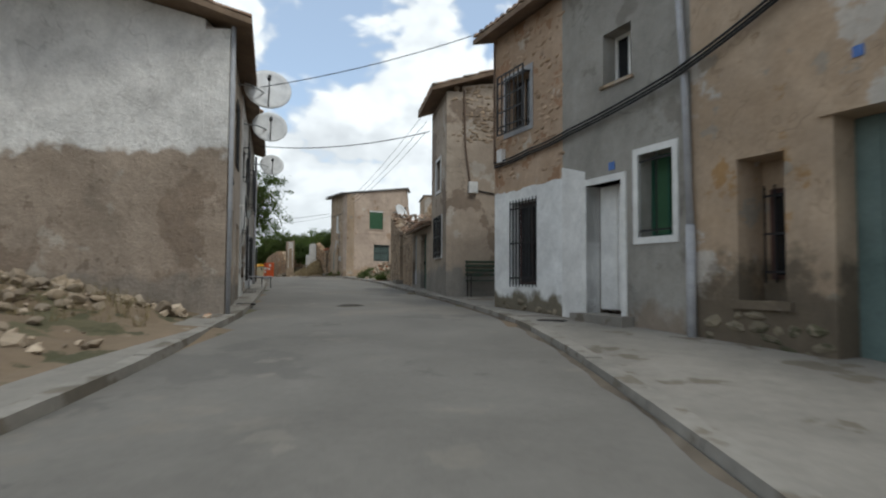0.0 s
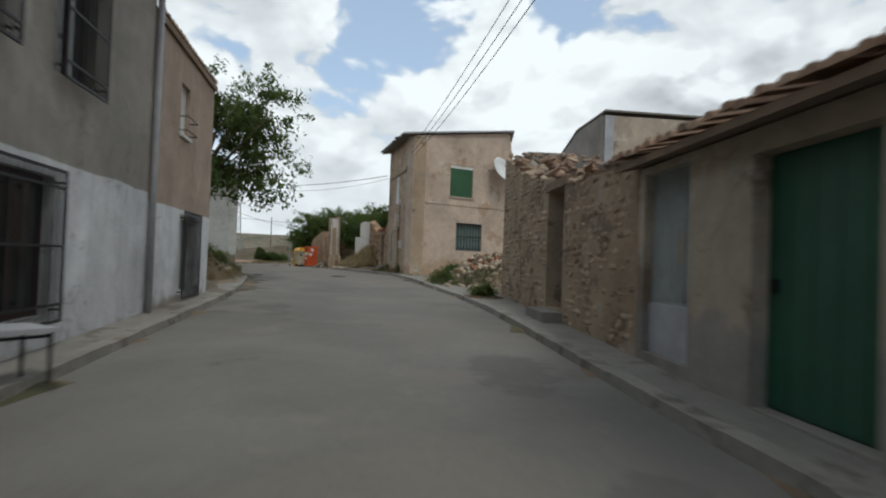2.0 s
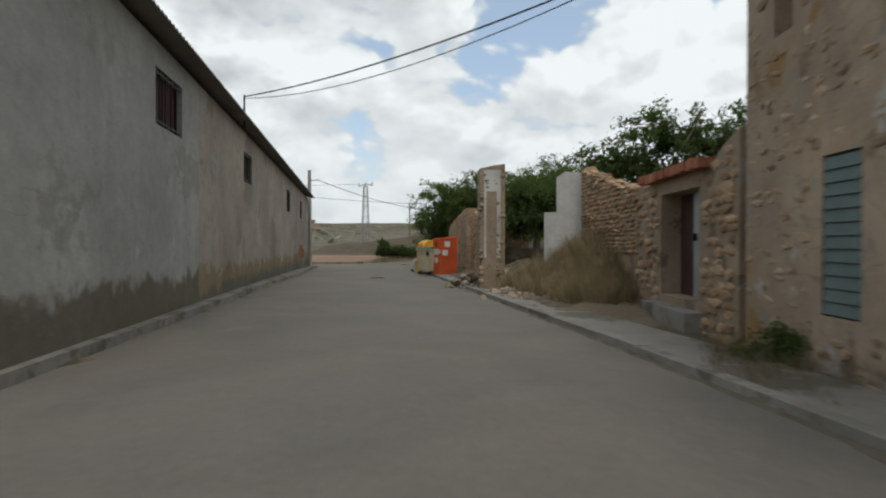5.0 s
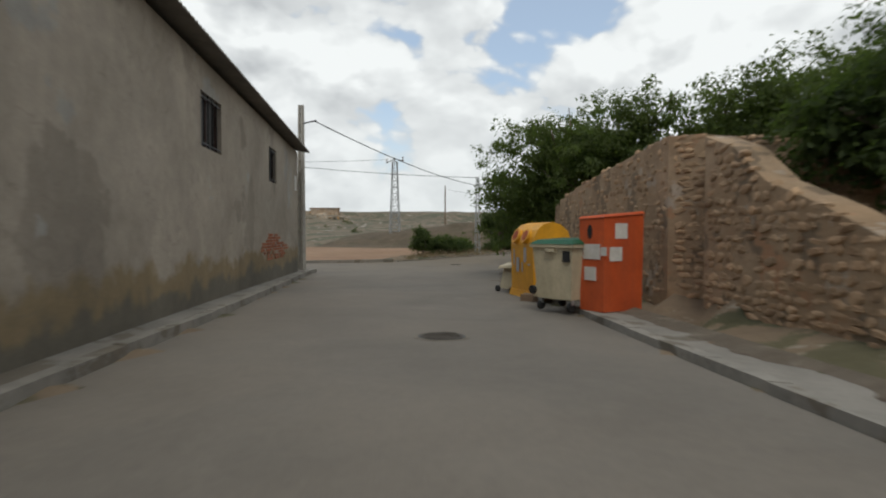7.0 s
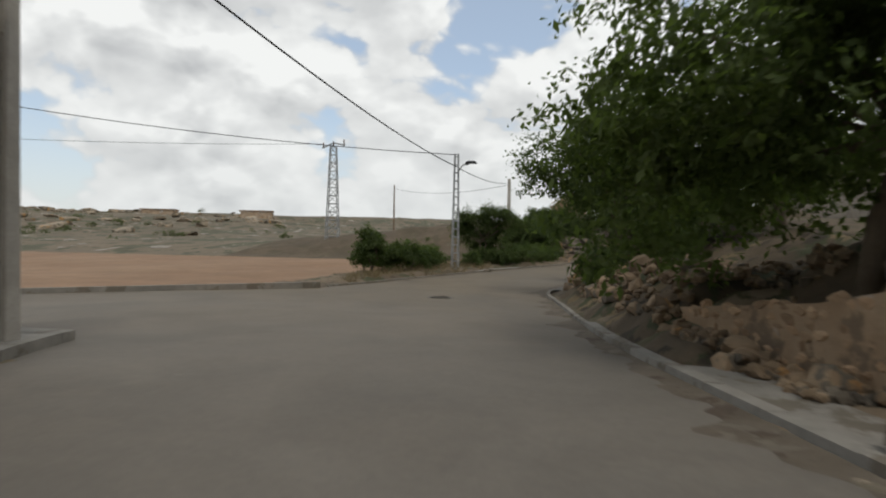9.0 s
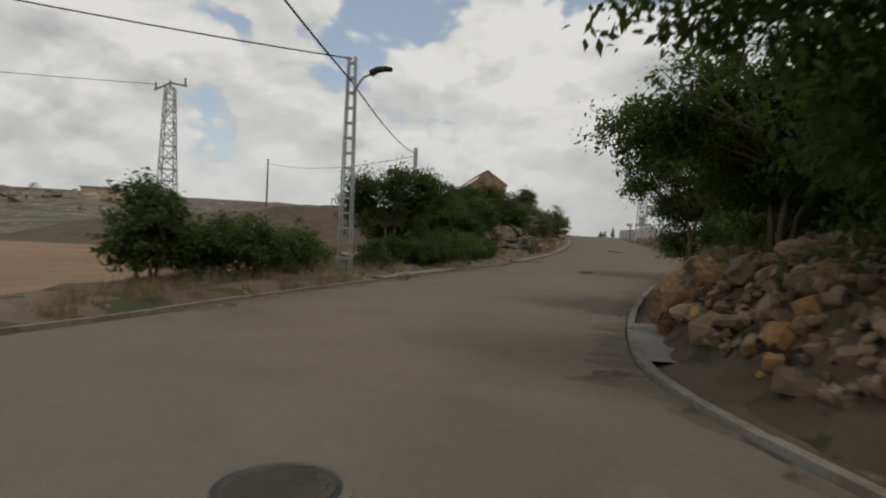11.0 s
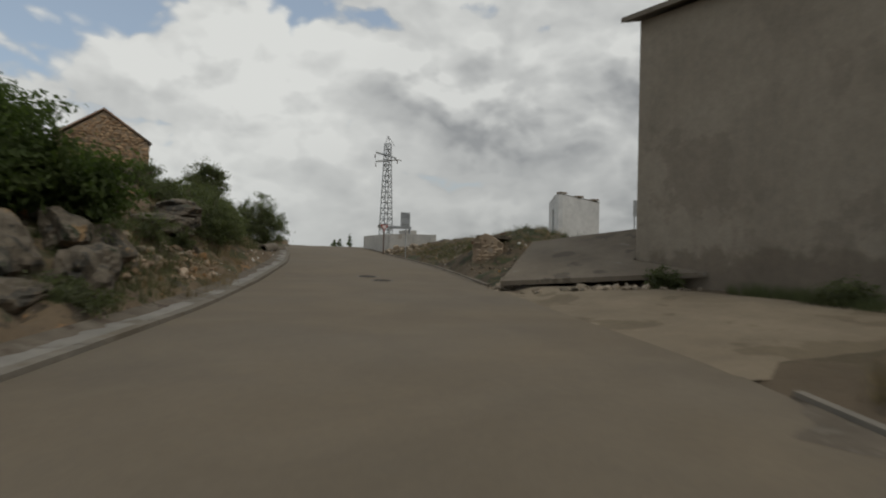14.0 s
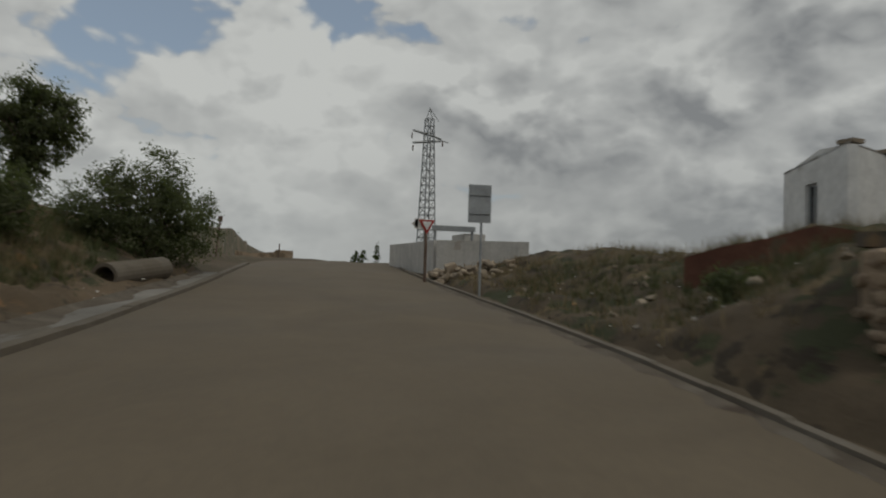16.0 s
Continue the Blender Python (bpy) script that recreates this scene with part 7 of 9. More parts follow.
orange_rock_mat = surf("orange_rock", (0.23, 0.135, 0.065), (0.31, 0.20, 0.11), 3.0, 0.95, 1.8, 9, patches=[((0.12, 0.088, 0.056), 2.8, 0.53, 2), ((0.33, 0.25, 0.17), 3.5, 0.62, 4)], crack=0.8, mottle=0.6)
brown_rock_mat = surf("brown_rock", (0.16, 0.118, 0.077), (0.23, 0.172, 0.116), 2.6, 0.95, 1.6, 9, patches=[((0.12, 0.095, 0.07), 2.0, 0.54, 2), ((0.33, 0.20, 0.10), 1.5, 0.6, 5)])
grey_rock_mat = surf("grey_limestone", (0.115, 0.094, 0.07), (0.175, 0.146, 0.11), 2.2, 0.95, 1.6, 9, patches=[((0.075, 0.068, 0.056), 2.6, 0.54, 2), ((0.24, 0.16, 0.085), 1.2, 0.60, 5), ((0.055, 0.058, 0.035), 1.8, 0.60, 9)], crack=0.8, mottle=0.6)
for i, (x, y, dz, a, b_, c) in enumerate(((-27.55, 96.7, 0.05, 0.52, 0.45, 0.62), (-27.35, 95.5, 0.02, 0.30, 0.26, 0.24), (-26.85, 98.1, 0.0, 0.34, 0.3, 0.26), (-27.1, 93.9, 0.0, 0.26, 0.24, 0.24), (-26.1, 99.8, 0.03, 0.5, 0.36, 0.24), (-25.4, 101.3, 0.05, 0.6, 0.36, 0.2), (-26.3, 100.9, 0.0, 0.34, 0.28, 0.24), (-27.2, 91.9, 0.02, 0.28, 0.25, 0.25), (-26.4, 96.2, 0.05, 0.34, 0.3, 0.28),
                                         (-30.75, 123.2, 0.05, 1.0, 0.8, 0.62), (-29.55, 124.2, 0.1, 0.75, 0.55, 0.5), (-31.4, 121.8, 0.0, 0.9, 0.7, 0.5), (-29.6, 126.0, 0.15, 0.6, 0.5, 0.45), (-30.3, 122.2, -0.1, 0.7, 0.5, 0.36), (-30.1, 125.2, 0.3, 0.7, 0.5, 0.42),
                                         (-29.2, 132.5, 0.20, 0.95, 0.70, 0.42), (-29.0, 132.9, 0.62, 0.82, 0.62, 0.30), (-28.85, 133.1, 0.98, 0.66, 0.5, 0.24), (-28.4, 134.9, 0.3, 0.5, 0.4, 0.35), (-30.6, 130.8, 0.3, 0.9, 0.6, 0.35), (-31.6, 134.0, 0.2, 1.1, 0.7, 0.35))):
    boulder(x, y, turf(x, y) + dz, a, b_, c, i * 1.7 + 0.3, "tall orange-brown boulder on a rocky bank" if i == 0 else "weathered grey limestone boulder on an earth bank" if i > 8 else "lichen-stained boulder on a rocky bank", orange_rock_mat if i in (0, 2, 3, 6) else grey_rock_mat if i > 8 else brown_rock_mat)
heap("rubble_heap", "orange and pale stones below a rock ledge", -28.75, 128.6, 0.75, 4.2, turf, 0.08, 230, 0.07, surf("orange_rubble", (0.30, 0.20, 0.12), (0.40, 0.32, 0.24), 1.6, 0.95, 0.8, 10, island=0.8, patches=[((0.32, 0.17, 0.075), 0.9, 0.56, 3)]), 61, yaw=-0.2)
heap("rubble_heap", "stones slipping down an earth bank", -29.3, 129.5, 0.9, 5.0, turf, 0.1, 130, 0.09, rock_mat, 51, yaw=-0.2)
heap("rubble_heap", "stones on the bank below a ruin", -30.2, 125.0, 1.0, 3.2, turf, 0.1, 80, 0.1, rock_mat, 52, yaw=-0.25)
heap("rubble_heap", "broken stones on a dirt mound", -16.9, 134.0, 1.5, 2.6, turf, 0.05, 90, 0.04, rock_mat, 53)
heap("rubble_heap", "fallen stones before a white tank wall", -16.8, 150.5, 1.3, 1.8, turf, 0.25, 120, 0.11, pale_stone_mat, 54, yaw=0.3)
heap("rubble_heap", "scattered stones on an earth mound", -15.9, 141.5, 2.4, 6.5, turf, 0.02, 120, 0.055, rock_mat, 55)
heap("rubble_heap", "earth and stones slipping down beside a slab", -18.75, 129.9, 0.5, 1.9, turf, 0.18, 150, 0.075, rock_mat, 62, yaw=-0.72)
heap("litter", "bits of white paper and plastic litter on a mound", -16.3, 141.0, 1.9, 6.5, turf, 0.01, 26, 0.05, paper_mat, 56)
heap("litter", "bits of pale litter and stone chips on a verge", -26.6, 138.0, 0.5, 9.0, turf, 0.01, 40, 0.04, paper_mat, 57, yaw=-0.15)
heap("rubble_heap", "broken stones under an undercut slab edge", -18.2, 126.1, 2.5, 0.35, turf, 0.05, 90, 0.075, rock_mat, 58, yaw=-0.65)

# ---- end of the road ----
rp = thing("concrete_ramp", (-17.5, 130.0, 1.9), "sloping raised concrete slab with an undercut edge", "ramp")
rim = [(-19.9, 128.4, 1.81), (-15.88, 124.75, 2.24), (-16.46, 126.88, 2.5), (-16.44, 127.0, 2.53), (-13.6, 127.85, 3.5), (-13.7, 128.95, 3.69), (-17.42, 131.25, 3.07)]


def slab_solid(pts, up, down):
    """A sloping slab with a given outline."""
    m = M()
    n = len(pts)
    m.v += [(x, y, z + up) for x, y, z in pts] + [(x, y, z - down) for x, y, z in pts]
    m.f += [tuple(range(n)), tuple(reversed(range(n, 2 * n)))] + [(i, n + i, n + (i + 1) % n, (i + 1) % n) for i in range(n)]
    return m


slab_solid(rim, 0.0, 0.13).out("slab", surf("ramp_concrete", (0.165, 0.135, 0.10), (0.21, 0.175, 0.132), 0.5, 0.93, 0.4, 30, patches=[((0.12, 0.10, 0.075), 0.7, 0.56, 3), ((0.23, 0.20, 0.165), 1.4, 0.64, 6)]), rp, "grey concrete slab")
slab_solid([(-19.0, 128.55, 1.75), (-15.95, 125.75, 2.15), (-16.9, 127.4, 2.36), (-14.0, 128.4, 3.4), (-14.1, 128.8, 3.45), (-17.4, 130.9, 2.9)], -0.02, 1.3).out("footing", earth_mat, rp, "earth and stone under the slab")

big = thing("rendered_house", (-16.4, 126.9, 1.9), "large windowless taupe rendered house", "house")
HF = Face((-16.4, 126.9), (-12.55, 113.45), 1)
HF.wall(M(), 0, HF.len, 1.0, 9.3, 0.4).out("front_wall", bighouse_mat, big, "smooth taupe render")
HE = Face((-16.4, 126.9), (-5.65, 129.95), -1)
HE.wall(M(), 0.402, HE.len, 1.0, [(0.4, 9.3), (5.5, 11), (HE.len, 9.3)], 0.4).out("end_wall", bighouse_mat, big)
shell(big, HF, 0.402, HF.len, 1.0, 9.3, 11, bighouse_mat, sides=(False, True))
lo = [HF.p(-0.4, 0.35, 9.3), HF.p(HF.len + 0.4, 0.35, 9.3), HF.p(HF.len + 0.4, -5.6, 11.1), HF.p(-0.4, -5.6, 11.1)]
M().hexa(lo, [(x, y, z + 0.14) for x, y, z in lo]).out("roof", kerb_mat, big, "pale roof edge")
lo = [HF.p(-0.4, -5.6, 11.1), HF.p(HF.len + 0.4, -5.6, 11.1), HF.p(HF.len + 0.4, -11.5, 9.2), HF.p(-0.4, -11.5, 9.2)]
M().hexa(lo, [(x, y, z + 0.14) for x, y, z in lo]).out("roof", kerb_mat, big)

wing = thing("tall_building", (-2.3, 140.0, 3.0), "tall taupe rendered building with small dark windows", "building")
WG2 = Face((-2.3, 140.0), (2.1, 134.5), 1)
slots = [(0.7, 1.2, 10.4, 11.9), (1.7, 2.2, 13.4, 14.9), (2.4, 2.9, 7.4, 8.9)]
WG2.wall(M(), 0, WG2.len, 2.0, 15.7, 0.5, slots).out("front_wall", bighouse_mat, wing, "smooth taupe render")
for a_, b_, c_, d_2 in slots:
    window(wing, WG2, a_, b_, c_, d_2, 0.15, dark_wood_mat)
WG2.box(M(), 0, WG2.len, -4.0, -3.6, 2.0, 15.7).out("rear_wall", bighouse_mat, wing)
WG2.box(M(), 0.0, 0.4, -3.598, -0.502, 2.0, 15.7).out("side_wall", bighouse_mat, wing)
lo = [WG2.p(-0.1, 0.2, 15.7), WG2.p(WG2.len + 0.3, 0.2, 15.7), WG2.p(WG2.len + 0.3, -4.2, 15.7), WG2.p(-0.1, -4.2, 15.7)]
M().hexa(lo, [(x, y, z + 0.2) for x, y, z in lo]).out("roof", kerb_mat, wing, "pale roof edge")

hut = thing("white_hut", (-9.6, 143.6, 4.0), "small whitewashed hut with a lean-to roof", "hut")
c0, c1, c2 = Vector((-9.33, 143.64)), Vector((-8.39, 146.5)), Vector((-6.23, 144.13))
UL, UR = Face(c0, c1, -1), Face(c0, c2, 1)
UL.wall(M(), 0, UL.len, 3.0, [(0, 6.3), (UL.len * 0.4, 6.4), (UL.len, 6.0)], 0.25, [(1.3, 1.85, 3.6, 5.55)]).out("end_wall", white_mat, hut, "whitewashed wall")
UR.wall(M(), 0.252, UR.len, 3.0, [(0.25, 6.3), (UR.len, 5.98)], 0.25).out("front_wall", white_mat, hut, "whitewashed wall")
window(hut, UL, 1.3, 1.85, 3.6, 5.55, 0.1, zinc_mat)
c3 = c1 + (c2 - c0)
M().prism([tuple(c1), tuple(c3), tuple(c2), tuple(c2 + Vector((-0.1, 0.3))), tuple(c3 + Vector((-0.3, -0.3))), tuple(c1 + Vector((0.1, -0.3)))], 3.0, 5.7).out("rear_wall", white_mat, hut)
M().hexa([(*c0, 6.31), (*c2, 5.99), (*c3, 5.7), (*c1, 6.01)], [(*c0, 6.37), (*c2, 6.05), (*c3, 5.76), (*c1, 6.07)]).out("roof", sheet_mat, hut)
for s, zz in ((0.1, 6.36), (1.4, 6.22), (2.6, 6.1)):
    stn = M()
    UR.box(stn, s, s + 0.45, -0.35, 0.06, zz, zz + 0.1)
    stn.out("roof_stone", rock_mat, hut, "dark stone weighing down the roof")
fs = thing("road_sign", (2.8, 152.5, 4.6), "grey back of a tall road sign beyond a hut", "road sign")
for x in (2.55, 3.1):
    M().tube([(x, 152.5, 3.0), (x, 152.5, 7.2)], 0.05, 8).out("post", zinc_mat, fs)
M().box(2.35, 152.38, 6.0, 3.3, 152.42, 7.3).out("plate", zinc_mat, fs, "dull metal plate")
st_ = thing("wall_stub", (-17.4, 136.2, 2.2), "broken end of a stone retaining wall in a dirt mound", "ruin")
STF = Face((-17.75, 135.95), (-16.7, 135.3), 1)
STF.wall(M(), 0, STF.len, 1.7, [(0, 3.25), (0.5, 3.5), (0.8, 3.38), (STF.len, 3.05)], 0.8).out("wall_body", rubble_mat, st_)
stone_facing(st_, STF, 0, STF.len, 1.9, lambda s: 3.4 - 0.25 * s, (0, 2), (0.24, 0.14), 80, 66, [], 0.03, 0.35)
slab_solid([(-17.55, 136.1, 3.42), (-16.4, 135.7, 3.44), (-15.2, 136.3, 3.22), (-15.4, 136.9, 3.3), (-17.2, 136.8, 3.46)], 0.0, 0.14).out("cap_slab", grey_rock_mat, st_, "dark stone slab lying on the mound top")
STS = Face((-17.75, 135.95), (-17.3, 136.65), -1)
stone_facing(st_, STS, 0.05, STS.len, 1.9, 3.3, (0, 2), (0.24, 0.14), 60, 67, [], 0.04, 0.1)

rb = thing("red_earth_wall", (-14.6, 140.3, 2.8), "low red painted retaining wall", "wall")
Face((-15.7, 141.3), (-13.5, 139.3), 1).wall(M(), 0, 2.97, 2.0, [(0, 3.3), (0.6, 3.5), (1.2, 3.62), (2.0, 3.86), (2.97, 3.7)], 0.3).out("wall_body", surf("red_wall", (0.125, 0.055, 0.036), (0.17, 0.08, 0.052), 1, 0.97, 1.0, 9, patches=[((0.14, 0.10, 0.065), 1.1, 0.54, 2), ((0.10, 0.085, 0.05), 2.3, 0.58, 5)]), rb)

tk = thing("water_tank", (-15.9, 153.0, 2.6), "low whitewashed masonry tank enclosure", "tank")
T1, T2, T3 = (-17.75, 159.0), (-17.3, 152.4), (-14.45, 151.0)
K1, K2 = Face(T2, T1, -1), Face(T2, T3, 1)
K1.wall(M(), 0.3, K1.len, 1.8, 3.95, 0.3).out("side_wall", tank_mat, tk, "stained limewash")
K2.wall(M(), 0, K2.len, 1.8, 3.95, 0.3).out("front_wall", tank_mat, tk, "stained limewash")
M().prism([T1, (-14.2, 158.3), T3, (-14.75, 151.45), (-14.55, 158.0), (-17.5, 158.65)], 1.8, 3.9).out("rear_wall", tank_mat, tk)
M().box(-15.6, 154.6, 3.0, -14.75, 156.4, 4.35).out("valve_house", tank_mat, tk, "small rendered valve house")
M().box(-16.9, 154.5, 4.42, -15.2, 154.75, 4.62).out("beam", zinc_mat, tk)
for x in (-16.8, -15.3):
    M().tube([(x, 154.6, 2.6), (x, 154.6, 4.42)], 0.06, 6).out("post", zinc_mat, tk)

sg = thing("road_sign", (-18.08, 145.4, 2.45), "grey back of a rectangular road sign on a post", "road sign")
M().tube([(-18.08, 145.4, 2.3), (-18.08, 145.4, 4.86)], 0.03, 8).out("post", zinc_mat, sg)
SGF = Face((-18.42, 145.34), (-17.88, 145.30), 1)
SGF.box(M(), 0, 0.54, -0.03, -0.012, 4.05, 4.93).out("plate", zinc_mat, sg, "unpainted aluminium plate")
for z in (4.25, 4.68):
    SGF.box(M(), 0.03, 0.51, -0.012, 0.012, z, z + 0.035).out("rail", zinc_mat, sg)
yv = thing("give_way_sign", (-18.3, 149.9, 2.6), "triangular give way sign with arrow boards on a rusty post", "road sign")
M().tube([(-18.3, 149.9, 2.3), (-18.3, 149.9, 4.35)], 0.05, 8).out("post", rust_mat, yv)
YV = Face((-18.62, 149.8), (-17.98, 149.8), 1)
tri = M()
poly(tri, YV, [(0.07, 4.42), (0.57, 4.42), (0.32, 3.99)], 0.0, -0.03)
tri.out("triangle", surf("red_enamel", (0.45, 0.05, 0.04), (0.5, 0.07, 0.05), 2, 0.5, 0, 20), yv, "red bordered triangle")
tri = M()
poly(tri, YV, [(0.17, 4.37), (0.47, 4.37), (0.32, 4.1)], 0.012, 0.002)
tri.out("triangle_field", white_mat, yv)
poly(M(), YV, [(-0.15, 4.3), (0.05, 4.45), (0.05, 4.15)], -0.04, -0.07).out("arrow_board", paper_mat, yv)
YV.box(M(), -0.05, 0.3, -0.04, -0.07, 4.15, 4.45).out("arrow_board", paper_mat, yv)

cp = thing("concrete_pipe", (-25.4, 146.2, 2.65), "short grey concrete pipe lying on the verge", "pipe")
m = M()
p0, p1 = Vector((-25.85, 145.3, 2.62)), Vector((-25.2, 147.5, 2.78))
d = (p1 - p0).normalized()
a = d.cross(Vector((0, 0, 1))).normalized()
b_ = d.cross(a)
for p in (p0, p1):
    for r in (0.27, 0.2):
        m.v += [tuple(p + (a * math.cos(2 * math.pi * j / 20) + b_ * math.sin(2 * math.pi * j / 20)) * r) for j in range(20)]
for j in range(20):
    k = (j + 1) % 20
    m.f += [(j, k, 40 + k, 40 + j), (20 + j, 60 + j, 60 + k, 20 + k), (j, 20 + j, 20 + k, k), (40 + j, 40 + k, 60 + k, 60 + j)]
m.out("pipe_body", kerb_mat, cp)

# the stone house on the bank
sh = thing("stone_house", (-31.0, 141.0, 4.5), "roofed stone ruin standing on the bank", "house")
NF = Face((-34.25, 140.85), (-30.86, 141.4), 1)
NS = Face((-30.86, 141.4), (-31.95, 145.8), 1)
NF.wall(M(), 0, NF.len, 3.4, [(0, 7.0), (NF.len * 0.5, 8.3), (NF.len, 7.1)], 0.5).out("gable_wall", rubble_mat, sh)
stone_facing(sh, NF, 0, NF.len, 3.7, lambda s: 7.05 + 1.15 * (1 - abs(s - NF.len / 2) / (NF.len / 2)), (0, 4), (0.24, 0.13), 300, 56, [], 0.03, 0.08, warm_joined_mat, 0.08, WARM_MESHES)
NS.wall(M(), 0.502, NS.len, 3.4, 7.05, 0.5).out("side_wall", rubble_mat, sh)
stone_facing(sh, NS, 0, NS.len, 3.7, 7.0, None, (0.24, 0.13), 0, 57, [], 0.03, 0.08, warm_joined_mat, 0.08)
M().prism([(-34.2, 141.4), (-35.3, 145.2), (-32.0, 145.8), (-32.1, 145.4), (-34.9, 144.8), (-33.8, 141.5)], 3.4, 7.0).out("rear_wall", rubble_mat, sh)
rid0, rid1 = Vector(NF.p(NF.len / 2, 0.1, 8.42)), Vector((-33.7, 145.6, 8.42))
for e0, e1 in ((NF.p(NF.len + 0.12, 0.1, 7.12), (-31.85, 145.9, 7.12)), (NF.p(-0.12, 0.1, 7.12), (-35.45, 145.3, 7.12))):
    q = [Vector(e0), Vector(e1), rid1, rid0]
    M().hexa([tuple(p - Vector((0, 0, 0.08))) for p in q], [tuple(p) for p in q]).out("roof", tiles_mat, sh, "old clay tiled roof")

# far huts on the hill
for x, y, w, h, top_ in ((-146, 204, 8, 2.6, 10.2), (-125.3, 217.9, 8, 3.6, 10.5)):
    hh = thing("far_hut", (x, y, top_ - h), "small ochre hut on a distant hill", "hut", "huts on the hill")
    m = M()
    m.prism([(x - w / 2, y - 2), (x + w / 2, y + 1), (x + w / 2 - 2, y + 5), (x - w / 2 - 2, y + 2)], top_ - h - 3, top_)
    m.out("walls", ochre_mat, hh)
    M().prism([(x - w / 2 - 0.3, y - 2.3), (x + w / 2 + 0.3, y + 0.8), (x + w / 2 - 2, y + 5.3), (x - w / 2 - 2.3, y + 2.2)], top_ + 0.002, top_ + 0.25).out("roof", tiles_mat, hh)


# ---- poles, pylons and wires ----
def lattice(parent, x, y, z0, z1, w0, w1, n, mat, r=0.035, yaw=0.3):
    """A tapered lattice mast: four legs and crossed bracing."""
    def leg(k, t):
        w = (w0 + (w1 - w0) * t) / 2
        a = yaw + math.pi / 4 + k * math.pi / 2
        return (x + w * 1.414 * math.cos(a), y + w * 1.414 * math.sin(a), z0 + (z1 - z0) * t)
    for k in range(4):
        M().tube([leg(k, 0), leg(k, 1)], r, 4).out("leg", mat, parent)
    br_ = M()
    for i in range(n):
        a, b = i / n, (i + 1) / n
        for k in range(4):
            j = (k + 1) % 4
            br_.tube([leg(k, a) if i % 2 else leg(j, a), leg(j, b) if i % 2 else leg(k, b)], r * 0.6, 4)
            br_.tube([leg(k, b), leg(j, b)], r * 0.6, 4)
    br_.out("bracing", mat, parent, "crossed steel bracing")


py = thing("pylon", (-53.2, 125.4, 0.8), "galvanised lattice power pylon on a scrub hill", "pylon", "pylons")
lattice(py, -53.2, 125.4, 0.6, 11.4, 1.3, 0.55, 14, zinc_mat, 0.05)
M().tube([(-54.7, 126.0, 11.4), (-53.2, 125.4, 11.75), (-51.7, 124.8, 11.4)], 0.07, 5).out("crossarm", zinc_mat, py)
for x, y in ((-54.6, 126.0), (-53.2, 125.4), (-51.8, 124.8)):
    M().tube([(x, y, 11.4), (x, y, 11.9)], 0.06, 6).out("insulator", rust_mat, py)
py = thing("pylon", (-10.5, 182.0, 3.2), "lattice power pylon with crossarms beyond a tank", "pylon", "pylons")
lattice(py, -10.5, 182.0, 3.0, 15.75, 1.25, 0.55, 20, zinc_mat, 0.055)
for dx in (-0.28, 0.28):
    M().tube([(-10.5 + dx, 182, 15.7), (-10.5, 182, 16.7)], 0.04, 5).out("peak", zinc_mat, py)
M().tube([(-10.5, 182, 16.68), (-9.7, 182, 15.6)], 0.03, 5).out("stay", zinc_mat, py)
for zl, zr in ((14.55, 14.15), (13.5, 14.0)):
    M().tube([(-12.0, 181.6, zl), (-10.5, 182, (zl + zr) / 2), (-9.35, 182.4, zr)], 0.10, 5).out("crossarm", zinc_mat, py)
M().tube([(-9.35, 182.4, 14.05), (-8.6, 182.6, 13.95)], 0.045, 5).out("arm_tip", zinc_mat, py)
for x, z in ((-12.0, 14.4), (-9.3, 13.9), (-11.9, 13.35)):
    M().tube([(x, 182, z - 0.45), (x, 182, z)], 0.06, 6).out("insulator", rust_mat, py)
fp = thing("utility_pole", (-63.0, 165.0, 1.0), "slim wooden utility pole on a hillside", "utility pole")
M().tube([(-63.0, 165.0, 0.6), (-63.0, 165.0, 11.8)], 0.16, 8, 0.11).out("shaft", wood_mat, fp)

lp = thing("lamp_post", (-34.7, 103.45, 0.95), "slim lattice lamp post with a curved street light", "lamp post")
for k in range(4):
    dx, dy = (k % 2 - 0.5) * 2, (k // 2 - 0.5) * 2
    M().tube([(-34.7 + dx * 0.17, 103.45 + dy * 0.14, 0.9), (-34.7 + dx * 0.09, 103.45 + dy * 0.08, 6.95)], 0.026, 4).out("leg", zinc_mat, lp)
for i in range(15):
    t = (i + 0.6) / 15
    w, z = 0.17 - 0.08 * t, 0.9 + 6.05 * t
    for dy in (-1, 1):
        M().box(-34.7 - w, 103.45 + dy * w * 0.85 - 0.008, z - 0.022, -34.7 + w, 103.45 + dy * w * 0.85 + 0.008, z + 0.022).out("rung", zinc_mat, lp)
    for dx in (-1, 1):
        M().box(-34.7 + dx * w - 0.008, 103.45 - w * 0.85, z - 0.022, -34.7 + dx * w + 0.008, 103.45 + w * 0.85, z + 0.022).out("rung", zinc_mat, lp)
M().tube([(-34.65, 103.4, 5.95), (-34.3, 103.1, 6.3), (-33.95, 102.8, 6.35)], 0.03, 6).out("arm", zinc_mat, lp)
M().tube([(-34.0, 102.85, 6.36), (-33.85, 102.72, 6.40), (-33.55, 102.45, 6.36), (-33.4, 102.32, 6.30)], 0.10, 10, 0.06).out("lantern", iron_mat, lp, "dark street light head", smooth=True)
up = thing("utility_pole", (-37.5, 131.5, 3.2), "tall pale concrete utility pole among trees", "utility pole")
